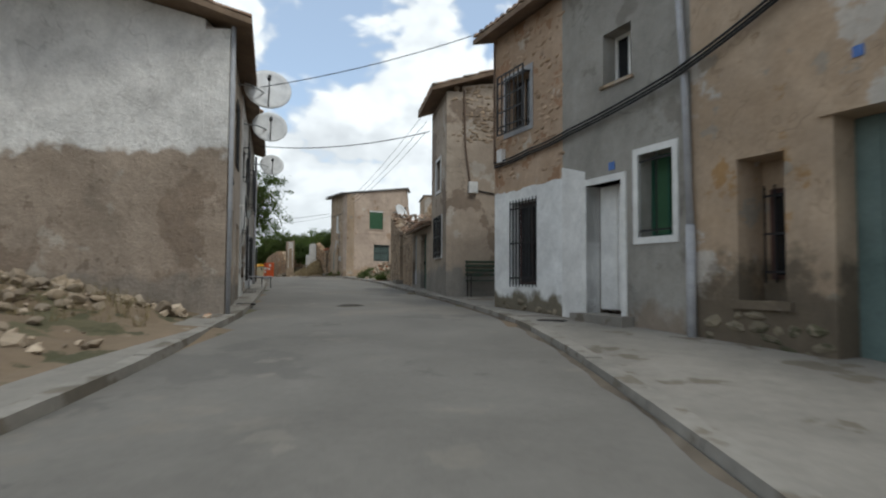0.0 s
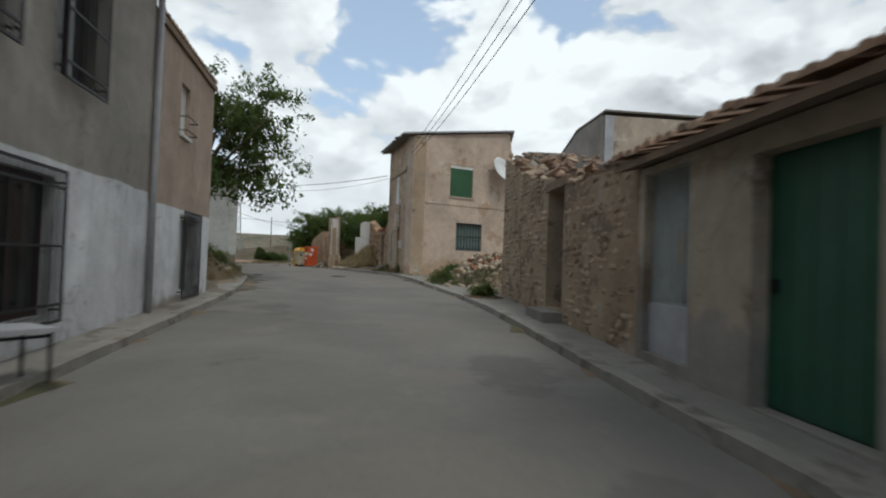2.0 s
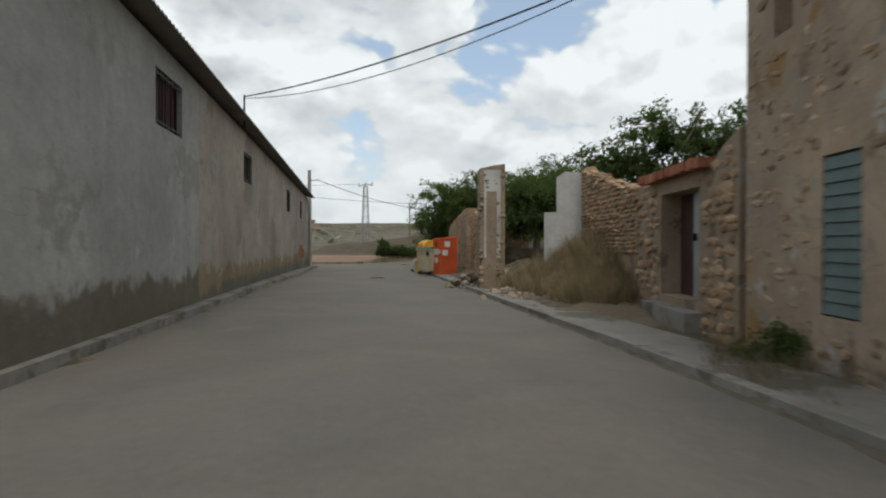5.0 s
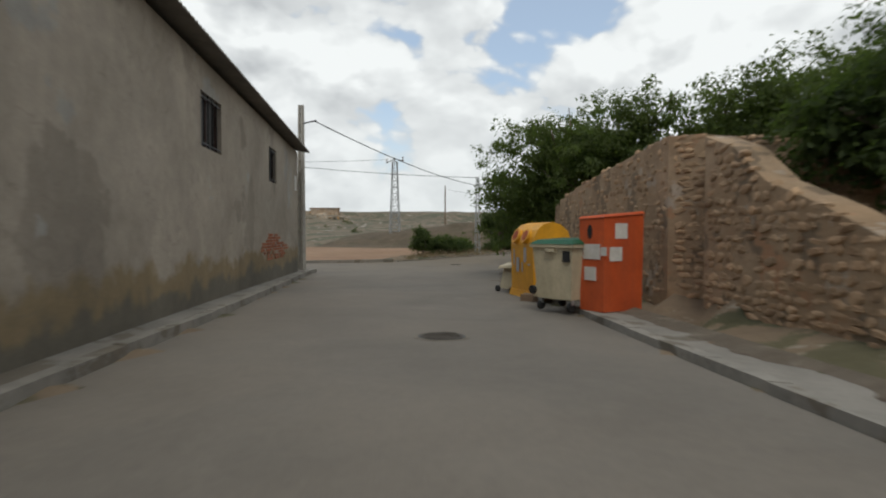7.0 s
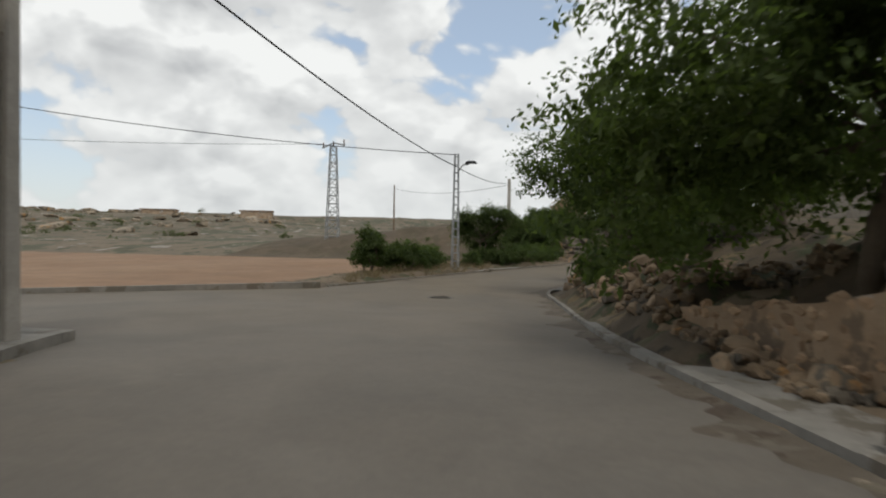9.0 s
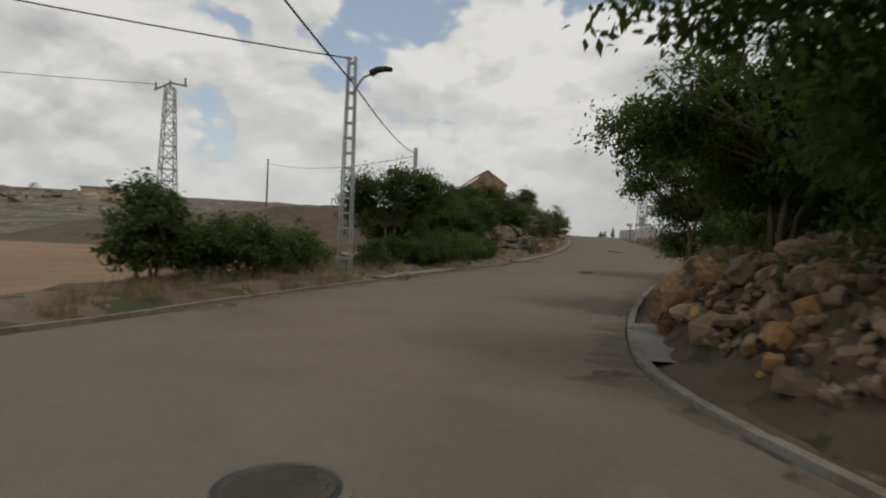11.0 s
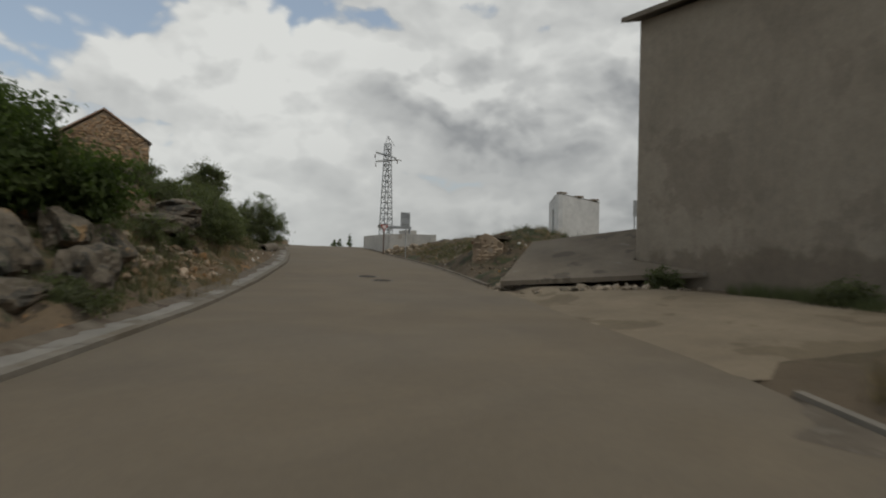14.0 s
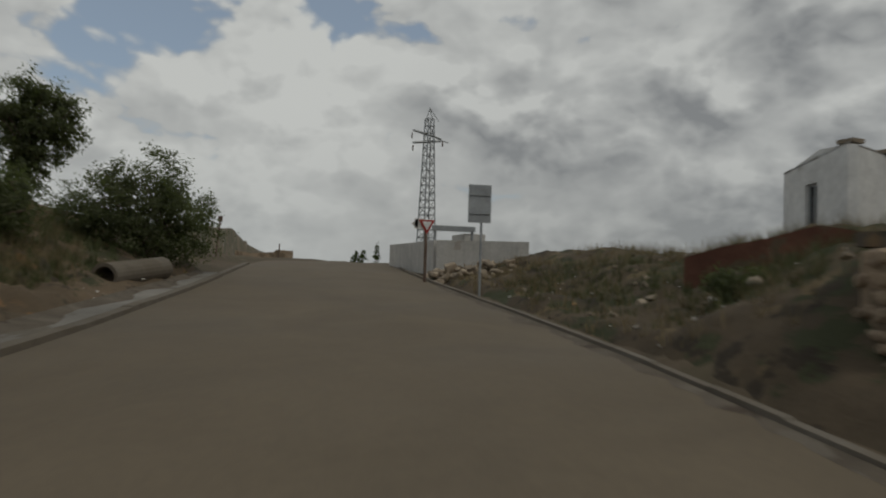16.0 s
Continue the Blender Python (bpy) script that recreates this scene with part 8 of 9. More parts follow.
M().hexa([(-37.7, 131.38, 1.0), (-37.3, 131.38, 1.0), (-37.3, 131.62, 1.0), (-37.7, 131.62, 1.0)], [(-37.63, 131.41, 8.75), (-37.37, 131.41, 8.75), (-37.37, 131.59, 8.75), (-37.63, 131.59, 8.75)]).out("shaft", pole_mat, up)
bp = thing("utility_pole", (-33.95, 80.1, 1.0), "pale concrete utility pole at the barn corner", "utility pole")
for d in (-0.1, 0.1):
    M().hexa([(-34.05 + d, 80.0, 0.9), (-33.95 + d, 80.0, 0.9), (-33.95 + d, 80.2, 0.9), (-34.05 + d, 80.2, 0.9)], [(-34.03 + d * 0.7, 80.03, 7.75), (-33.97 + d * 0.7, 80.03, 7.75), (-33.97 + d * 0.7, 80.17, 7.75), (-34.03 + d * 0.7, 80.17, 7.75)]).out("flange", pole_mat, bp)
for i in range(14):
    M().box(-34.1, 80.05, 1.2 + i * 0.48, -33.9, 80.15, 1.3 + i * 0.48).out("rung", pole_mat, bp)
M().tube([(-33.9, 80.1, 7.0), (-33.2, 80.0, 7.05)], 0.03, 5).out("arm", iron_mat, bp)
cable([(-33.3, 80.0, 7.05), (-34.7, 103.45, 6.3), (-37.5, 131.3, 8.35)], 0.022, 0.35, 16, "overhead_cable", label="black overhead cable between poles")
cable([(-37.5, 131.6, 8.2), (-63.0, 165.0, 11.2)], 0.02, 0.8, 16, "overhead_cable", label="thin overhead cable to a hillside pole")
cable([(-34.7, 103.45, 6.9), (-60.0, 92.0, 9.5)], 0.02, 0.5, 16, "overhead_cable", label="thin overhead cable crossing the field")
cable([(-54.7, 126.0, 11.8), (-130, 90, 14)], 0.02, 1.5, 16, "overhead_cable", label="thin overhead power line")
cable([LF.p(13.4, 0.3, 6.75), TF.p(TF.len, 0.1, 6.55)], 0.018, 0.28, 18, "overhead_cable", label="black cable slung across the street")
cable([LF.p(3.9, 0.3, 6.3), RF.p(-0.1, 0.2, 7.3)], 0.012, 0.15, 14, "overhead_cable", label="thin cable slung across the street")
for i, (dz, ds) in enumerate(((0.0, 0.0), (0.35, 0.2), (0.75, 0.5))):
    cable([PSd.p(0.15 + ds, 0.08, 6.5 + dz * 0.6), TF.p(TF.len - 0.2 * i, 0.25, 6.5 + dz)], 0.009, 0.3, 18, "overhead_cable", label="thin cable running from house to house")
cable([PSd.p(9.0, 0.08, 6.9), WF.p(11.7, 0.2, 6.8)], 0.018, 0.3, 18, "overhead_cable", label="black cable slung from house to barn")
cable([PSd.p(8.0, 0.08, 6.6), WF.p(11.7, 0.2, 6.75)], 0.010, 0.55, 18, "overhead_cable", label="thin cable slung from house to barn")


M().tube([WF.p(11.7, 0.2, 5.9), WF.p(11.7, 0.2, 6.85)], 0.025, 6).out("cable_bracket", iron_mat, bn)


# ---- covers in the road ----
def tilt(m, y0, slope):
    """Lean a flat mesh along the slope of the road."""
    m.v = [(a, b, c + (b - y0) * slope) for a, b, c in m.v]
    return m


collar_mat = surf("cover_collar", (0.175, 0.155, 0.125), (0.21, 0.185, 0.15), 1.2, 0.92, 0.3, 40)


def manhole(x, y, r=0.30):
    slope = (gz(y + 0.5) - gz(y - 0.5))
    z = gz(y)
    t = (x - lk(y)) / (rk(y) - lk(y))
    z += 0.03 * (1 - (2 * t - 1) ** 2) - 0.01
    mh = thing("manhole_cover", (x, y, z), "round cast iron manhole cover in the road", "manhole cover", "manholes")
    tilt(M().disc(x, y, z - 0.02, z + 0.006, r + 0.09, 28), y, slope).out("collar", collar_mat, mh, "worn concrete collar")
    tilt(M().disc(x, y, z - 0.02, z + 0.011, r + 0.03, 28), y, slope).out("frame", iron_mat, mh)
    tilt(M().disc(x, y, z - 0.02, z + 0.016, r, 28), y, slope).out("lid", cover_mat, mh)
    for i in range(-4, 5):
        h = math.sqrt(max(0.01, (r * 0.85) ** 2 - (i * 0.07) ** 2))
        tilt(M().box(x - h, y + i * 0.07 - 0.018, z + 0.01, x + h, y + i * 0.07 + 0.018, z + 0.021), y, slope).out("tread", cover_mat, mh)


for x, y in ((-2.35, 15.3), (-9.75, 42.3), (-22.5, 67.5), (-31.4, 90.6), (-27.35, 110.9), (-22.84, 132.9), (-22.66, 131.45)):
    manhole(x, y)
for x, y, w, dd, yaw in ((-6.45, 19.9, 0.5, 0.28, 0.3), (-6.72, 20.9, 0.45, 0.25, 0.3), (-4.85, 14.8, 0.45, 0.3, 0.3), (2.0, 11.0, 0.5, 0.3, -0.4), (-12.9, 41.75, 0.32, 0.22, 0.5), (-6.8, 41.7, 0.34, 0.24, 0.35), (-29.05, 117.3, 0.5, 0.24, 0.25), (-29.42, 117.5, 0.35, 0.2, 0.25)):
    on_walk = x < lk(y) - 0.1 or x > rk(y) + 0.1
    q = (x - lk(y)) / (rk(y) - lk(y))
    z = gz(y) + (0.09 if on_walk else 0.03 * (1 - (2 * q - 1) ** 2) - 0.012)
    dc = thing("drain_cover", (x, y, z), "small rectangular iron drain cover", "drain cover", "drains")
    F = Face((x - w / 2 * math.cos(yaw), y - w / 2 * math.sin(yaw)), (x + w / 2 * math.cos(yaw), y + w / 2 * math.sin(yaw)), 1)
    F.box(M(), 0, w, -dd / 2, dd / 2, z - 0.03, z + 0.012).out("frame", iron_mat, dc)
    F.box(M(), 0.03, w - 0.03, -dd / 2 + 0.03, dd / 2 - 0.03, z - 0.03, z + 0.014).out("plate", cover_mat, dc)
    for k in range(5):
        u = 0.05 + (w - 0.13) * k / 4
        F.box(M(), u, u + 0.03, -dd / 2 + 0.04, dd / 2 - 0.04, z, z + 0.02).out("bar", cover_mat, dc)


# ---- dry branch at the road edge ----
db = thing("fallen_branch", (-33.15, 104.3, 0.98), "broken dry branch lying on the road edge", "branch")
rng = random.Random(19)
for i in range(9):
    x, y, a = -33.15 + rng.uniform(-0.25, 0.25), 104.3 + rng.uniform(-0.35, 0.35), rng.uniform(0, 6.3)
    l = rng.uniform(0.15, 0.45)
    M().tube([(x, y, 1.0 + rng.uniform(0, 0.05)), (x + l * 0.5 * math.cos(a), y + l * 0.5 * math.sin(a), 1.05 + rng.uniform(0, 0.1)), (x + l * math.cos(a + 0.3), y + l * math.sin(a + 0.3), 1.02 + rng.uniform(0, 0.12))], 0.022, 5, 0.008).out("twig", bark_mat, db)
lg = thing("dead_branch", (-35.3, 106.5, 1.1), "bare pale branch lying on the verge", "branch")
for p in ([(-36.2, 107.0, 1.55), (-35.6, 106.6, 1.5), (-34.9, 106.1, 1.2), (-34.5, 105.8, 1.08)], [(-35.6, 106.6, 1.5), (-35.5, 106.3, 1.2), (-35.55, 106.1, 1.05)], [(-36.2, 107.0, 1.55), (-36.4, 107.1, 1.2), (-36.5, 107.1, 1.0)]):
    M().tube(p, 0.06, 6, 0.03).out("limb", bark_mat, lg)


# ---- trees and shrubs ----
def foliage(blobs, count, size, seed, clump=26, spread=0.32, hollow=0.55):
    """Leaves in drooping sprays over uneven blobs (x, y, z, rx, ry, rz), with gaps between the sprays."""
    rg = np.random.RandomState(seed)
    vol = np.array([b[3] * b[4] * b[5] for b in blobs]) ** 0.75
    clump = max(12, int(clump * 0.7))
    n_cl = max(8, int(count * 2.5) // clump)
    bl = np.array(blobs)[rg.choice(len(blobs), n_cl, p=vol / vol.sum())]
    d = rg.normal(size=(n_cl, 3))
    d /= np.linalg.norm(d, axis=1)[:, None]
    rad = np.where(rg.rand(n_cl) < 0.3, 0.15 + (hollow - 0.1) * rg.rand(n_cl), hollow + (0.86 - hollow) * rg.rand(n_cl) ** 0.6)
    lump = 1 + 0.2 * np.sin(d[:, 0] * 6 + seed) * np.sin(d[:, 1] * 5 + 2 * seed) + 0.13 * np.sin(d[:, 2] * 8 + d[:, 0] * 9)
    cen = bl[:, :3] + d * bl[:, 3:] * (rad * lump)[:, None]
    w = 2.2 / max(0.5, np.cbrt(np.median(bl[:, 3] * bl[:, 4] * bl[:, 5])))
    gaps = np.sin(cen[:, 0] * 2.3 * w + seed) * np.sin(cen[:, 1] * 2.1 * w + 1.7 * seed) + 0.8 * np.sin(cen[:, 2] * 2.9 * w + cen[:, 0] * w + seed)
    keep = gaps > -0.62
    cen, d = cen[keep], d[keep]
    n_cl = len(cen)
    droop = d * 0.8 + rg.normal(size=(n_cl, 3)) * 0.45 + np.array([0, 0, -0.25])
    droop /= np.linalg.norm(droop, axis=1)[:, None]
    scale = 0.6 + 0.7 * rg.rand(n_cl)
    cen, out, ax = (np.repeat(q, clump, axis=0) for q in (cen, d, droop))
    scale = np.repeat(scale, clump)[:, None]
    n = len(cen)
    pos = cen + ax * (rg.rand(n)[:, None] * 1.7 - 0.7) * spread * scale + rg.normal(size=(n, 3)) * spread * 0.42 * scale * np.array([1, 1, 0.65])
    up = out * 0.5 + rg.normal(size=(n, 3)) * 0.55 + np.array([0, 0, 0.7])
    up /= np.linalg.norm(up, axis=1)[:, None]
    side = np.cross(up, rg.normal(size=(n, 3)))
    side /= np.linalg.norm(side, axis=1)[:, None] + 1e-6
    fwd = np.cross(side, up)
    fwd[:, 2] -= 0.35
    s = size * 0.66 * (0.55 + 0.8 * rg.rand(n))[:, None]
    v = np.stack([pos - fwd * s * 0.5, pos - side * s * 0.3 + up * s * 0.1, pos + fwd * s * 0.6, pos + side * s * 0.3 + up * s * 0.1], 1).reshape(-1, 3)
    idx = np.arange(n)[:, None] * 4
    f = np.concatenate([idx + np.array([[0, 1, 2]]), idx + np.array([[0, 2, 3]])], 1).reshape(-1, 3)
    return v, f


def leaf_object(name, v, f, mat, parent, label=""):
    o = ORIGIN[parent]
    me = bpy.data.meshes.new(name)
    me.vertices.add(len(v))
    me.vertices.foreach_set("co", (v - np.array(o)).astype(np.float32).ravel())
    me.loops.add(len(f) * 3)
    me.loops.foreach_set("vertex_index", f.astype(np.int32).ravel())
    me.polygons.add(len(f))
    me.polygons.foreach_set("loop_start", np.arange(0, len(f) * 3, 3, dtype=np.int32))
    me.update(calc_edges=True)
    me.materials.append(mat)
    ob = new(name, me)
    ob.parent = parent
    ORIGIN[ob] = o
    return tagged(ob, label)


def tree(x, y, blobs, label, seed, leaves=9000, size=0.17, mat=None, trunk=0.16, name="tree", stems=1, category="tree", spread=0.32, clump=60, hollow=0.4, dz=0.0, grow=1.0):
    z = turf(x, y) + dz
    t = thing(name, (x, y, z), label, category)
    rng = random.Random(seed)
    blobs = [(x + b[0], y + b[1], z + b[2], b[3] * grow, b[4] * grow, b[5] * grow) for b in blobs]
    cz = sum(b[2] for b in blobs) / len(blobs)
    for k in range(stems):
        a = rng.uniform(0, 6.3)
        bx, by = x + (0.25 * math.cos(a) if stems > 1 else 0), y + (0.25 * math.sin(a) if stems > 1 else 0)
        fork = Vector((bx + rng.uniform(-0.3, 0.3) * stems ** 0.5, by + rng.uniform(-0.3, 0.3) * stems ** 0.5, z + (cz - z) * 0.55))
        M().tube([(bx, by, z - 0.25), (bx + (fork.x - bx) * 0.3, by + (fork.y - by) * 0.3, z + (fork.z - z) * 0.5), tuple(fork)], trunk, 8, trunk * 0.62).out("trunk", bark_mat, t, smooth=True)
        for b in blobs:
            if stems > 1 and rng.random() < 0.4:
                continue
            for _ in range(3):
                tip = Vector((b[0] + rng.uniform(-0.7, 0.7) * b[3], b[1] + rng.uniform(-0.7, 0.7) * b[4], b[2] + rng.uniform(-0.2, 0.75) * b[5]))
                mid = fork.lerp(tip, 0.5) + Vector((rng.uniform(-0.2, 0.2), rng.uniform(-0.2, 0.2), 0.15))
                M().tube([tuple(fork), tuple(mid), tuple(tip)], trunk * 0.45, 6, trunk * 0.1).out("limb", bark_mat, t, smooth=True)
    v, f = foliage(blobs, leaves, size, seed, clump, spread, hollow)
    leaf_object("crown", v, f, mat or leaf_mat, t, "many small uneven leaves")
    return t


tree(-13.8, 37.7, [(2.4, 0.2, 3.2, 1.5, 1.7, 1.4), (2.3, 0.3, 4.9, 1.5, 1.7, 1.4), (0.4, 0, 3.0, 2.0, 2.0, 1.2), (0.4, 0, 5.2, 2.1, 2.1, 1.6), (-2.0, 0, 3.5, 2.0, 2.0, 1.5), (-1.8, 0.2, 5.0, 1.9, 1.9, 1.4)], "broad-leaved tree with a loose crown on a vacant lot", 1, 15000, 0.2, trunk=0.15, spread=0.36, hollow=0.3, grow=1.18)
tree(-23.6, 82.6, [(-0.8, 0, 3.0, 2.9, 2.9, 2.1), (0.9, -1.2, 3.9, 2.3, 2.4, 1.5), (-2.2, 0.8, 1.7, 1.8, 1.8, 1.5), (1.2, -2.6, 3.0, 1.6, 1.8, 1.5), (2.8, -2.6, 4.0, 1.5, 1.7, 1.2)], "dense broad-leaved tree behind a stone wall", 2, 24000, 0.19, leaf_light_mat, grow=1.17)
tree(-18.0, 79.6, [(0, 0, 3.2, 2.0, 2.2, 1.6), (0.8, -1.6, 3.7, 2.0, 2.2, 1.3), (0.5, 1.5, 3.0, 2.0, 2.0, 1.5), (2.4, -2.6, 3.3, 2.0, 2.0, 1.4)], "leafy tree overhanging a stone wall", 3, 15000, 0.19, leaf_light_mat, grow=1.2)
tree(-15.6, 75.5, [(0, 0, 3.0, 1.8, 2.0, 1.4), (1.2, -1.6, 2.8, 1.8, 1.8, 1.4)], "leafy tree behind a stone wall", 13, 9000, 0.19, leaf_light_mat, grow=1.2)
tree(-26.4, 92.3, [(-2.2, 0.6, 3.2, 1.2, 1.1, 0.9), (-1.1, 0.3, 3.1, 1.5, 1.5, 1.3), (-0.2, 1.2, 2.1, 1.4, 1.3, 1.2), (0.6, -0.3, 3.8, 2.0, 2.0, 1.7), (1.2, 0.8, 2.6, 1.8, 1.8, 1.5), (0.9, -1.8, 2.2, 1.6, 1.6, 1.5)], "dark dense tree leaning over a stony bank", 4, 26000, 0.16, stems=2, trunk=0.1, dz=-0.2, grow=1.1)
tree(-22.6, 91.4, [(0, 0, 3.2, 2.6, 2.6, 2.2), (0.6, 2.6, 3.0, 2.2, 2.2, 1.8)], "dark dense tree behind a stony bank", 65, 9000, 0.19, dz=-0.4)
tree(-25.7, 98.3, [(-2.2, 0.3, 2.2, 0.9, 0.9, 0.65), (-1.3, 0.2, 2.5, 1.4, 1.4, 0.95), (0.2, -0.4, 2.7, 1.7, 1.6, 1.05), (1.5, -0.8, 2.5, 1.7, 1.6, 1.2), (-0.1, 1.1, 1.5, 1.3, 1.2, 0.9), (1.2, 0.9, 1.8, 1.7, 1.6, 1.2), (0.4, -1.2, 1.4, 1.3, 1.1, 0.9)], "dark spreading tree with leaning stems over the bend", 5, 30000, 0.145, stems=3, trunk=0.07, dz=-0.1, grow=1.08)
tree(-24.2, 108.4, [(-1.9, -0.1, 2.7, 0.65, 0.65, 0.5), (-1.0, 0.0, 3.5, 1.4, 1.4, 1.0), (-0.1, 0.2, 4.3, 1.6, 1.6, 0.8), (0.9, 0.4, 3.6, 1.6, 1.6, 1.1), (-0.6, 0.5, 2.2, 1.0, 1.1, 0.8), (0.6, 0.8, 2.4, 1.3, 1.4, 1.0), (2.0, 0.6, 3.0, 1.2, 1.2, 0.9), (-0.3, 0.9, 1.0, 0.9, 0.9, 0.8), (1.9, -0.2, 1.6, 1.1, 1.1, 0.9), (2.9, 0.3, 2.2, 1.1, 1.1, 1.0), (1.1, -0.9, 2.6, 0.9, 0.9, 0.7), (2.4, 0.4, 4.0, 1.3, 1.3, 1.0), (1.4, 0.3, 4.9, 1.2, 1.2, 0.8), (3.5, 0.7, 3.2, 1.1, 1.1, 1.0), (4.2, 0.9, 2.2, 1.0, 1.0, 0.9)], "many-stemmed leafy tree beside the kerb", 6, 46000, 0.145, leaf_light_mat, trunk=0.075, stems=3)
tree(-19.6, 104.6, [(0, 0, 2.0, 1.8, 1.9, 1.4)], "dark bushy tree at the top of a bank", 7, 5000, 0.18)
tree(-37.2, 98.4, [(0, 0, 1.0, 0.8, 1.0, 0.8), (0.1, 0.1, 1.7, 0.55, 0.6, 0.5), (0.4, 1.4, 0.8, 0.8, 1.2, 0.7)], "leafy shrub beside the field", 8, 8000, 0.15, trunk=0.05, stems=3, name="shrub", category="shrub", spread=0.24)
tree(-36.4, 101.2, [(0, 0, 0.8, 0.8, 1.3, 0.7), (0.2, 2.0, 0.6, 0.8, 1.2, 0.6)], "low leafy shrub beside the road", 9, 6500, 0.15, trunk=0.05, stems=2, name="shrub", category="shrub", spread=0.24)
tree(-34.6, 109.5, [(-1.1, 0, 2.6, 0.95, 0.95, 0.7), (0.1, 0.1, 2.9, 1.0, 1.0, 0.7), (1.25, -0.2, 2.7, 0.85, 0.85, 0.6), (1.8, 0.0, 2.4, 0.5, 0.5, 0.4), (-1.3, 0.2, 1.9, 0.9, 0.9, 0.65), (0.2, 0.4, 2.0, 1.2, 1.2, 0.7), (-0.3, 1.2, 1.1, 1.4, 1.2, 0.9)], "spreading tree with two pale trunks beside the road", 10, 17000, 0.14, trunk=0.06, stems=2)
tree(-33.0, 119.6, [(0, 0, 1.1, 1.5, 1.7, 1.1), (0.6, 1.8, 1.8, 1.5, 1.7, 1.2), (-1.4, 0.4, 1.6, 1.5, 1.6, 1.3)], "rounded dense bush on the verge", 11, 16000, 0.18, leaf_mat, trunk=0.06, stems=3)
tree(-31.75, 125.9, [(0.2, 0, 1.2, 2.1, 2.1, 1.5), (-1.6, -0.6, 1.3, 2.0, 2.0, 1.6), (-0.5, 0.4, 1.9, 1.7, 1.6, 1.1), (1.5, 0.6, 0.7, 1.3, 1.3, 1.0), (-2.6, -1.6, 0.6, 1.6, 1.6, 1.3)], "big rounded dense bush above grey rocks", 12, 30000, 0.18, leaf_mat, trunk=0.07, stems=3, dz=-0.75, grow=1.0)
tree(-29.05, 150.2, [(0, 0, 1.0, 0.7, 0.8, 0.7), (0.35, 0, 1.9, 0.85, 0.85, 0.65), (-0.5, 0.1, 2.1, 0.75, 0.75, 0.6), (0.1, 0, 2.8, 0.75, 0.75, 0.5), (0.75, 0, 2.5, 0.45, 0.45, 0.45)], "small rounded tree on the bank", 14, 10000, 0.13, leaf_grey_mat, trunk=0.08, spread=0.22, grow=1.22)
tree(-26.0, 149.4, [(0, 0, 1.2, 1.35, 1.5, 1.2), (0.8, 1.0, 1.1, 1.1, 1.2, 1.0), (-0.9, -0.8, 1.2, 1.0, 1.1, 1.0), (0.3, 0.4, 2.3, 0.65, 0.65, 0.8), (-0.7, -0.2, 2.0, 0.5, 0.5, 0.6)], "grey-green bush at the roadside", 15, 15000, 0.12, leaf_grey_mat, trunk=0.06, stems=3, spread=0.26, grow=1.22)
for i, (x, y, r) in enumerate(((-28.5, 138.2, 0.95), (-28.9, 140.2, 0.95), (-28.2, 142.4, 0.9), (-27.6, 144.4, 0.7), (-30.6, 136.2, 0.6), (-29.6, 135.0, 0.6), (-29.6, 143.0, 0.75), (-27.9, 140.6, 0.8), (-28.1, 136.4, 0.7), (-28.0, 137.2, 0.85), (-27.7, 138.8, 0.75), (-28.6, 134.6, 0.9), (-28.2, 135.8, 0.95))):
    tree(x, y, [(0, 0, r * 0.55, r, r * 1.1, r * 0.75), (0.3, 0.5, r * 0.9, r * 0.6, r * 0.6, r * 0.6)], "grey-green scrub bush on the bank", 20 + i, 3800, 0.12, leaf_grey_mat, trunk=0.04, stems=2, name="shrub", category="shrub", spread=0.24, grow=1.35)
for i, (x, y, r) in enumerate(((-18.6, 45.0, 0.8), (-20.4, 44.6, 0.95), (-22.2, 44.0, 0.9), (-17.4, 45.6, 0.55), (-16.2, 44.4, 0.4), (-24.3, 43.4, 1.0))):
    tree(x, y, [(0, 0, r * 0.5, r, r, r * 0.75), (0.2, 0.1, r, r * 0.6, r * 0.6, r * 0.5)], "grey-green weedy shrub against the barn", 30 + i, 3600, 0.1, leaf_grey_mat if i % 2 else leaf_light_mat, trunk=0.03, stems=3, name="shrub", category="shrub", spread=0.2, grow=1.45)
for i, (x, y, r) in enumerate(((-4.9, 40.6, 0.3), (-5.2, 39.6, 0.35), (-2.4, 39.2, 0.35), (-0.6, 44.5, 0.6), (0.8, 47.5, 0.9), (-3.52, 34.25, 0.26), (-8.0, 47.6, 0.35), (-9.6, 51.6, 0.4), (-16.75, 125.3, 0.45), (-16.0, 121.0, 0.5), (-15.2, 118.4, 0.5), (-29.4, 122.6, 0.5), (-29.9, 126.2, 0.7), (-29.2, 129.6, 0.6), (-30.6, 128.4, 0.8), (-28.7, 132.0, 0.5), (-16.2, 139.5, 0.35))):
    tree(x, y, [(0, 0, r * 0.5, r, r, r * 0.6)], "small green weedy bush", 40 + i, 1500, 0.09, leaf_grey_mat if y > 110 else leaf_light_mat, trunk=0.02, stems=2, name="weed_bush", category="bush", spread=0.16, grow=1.2)
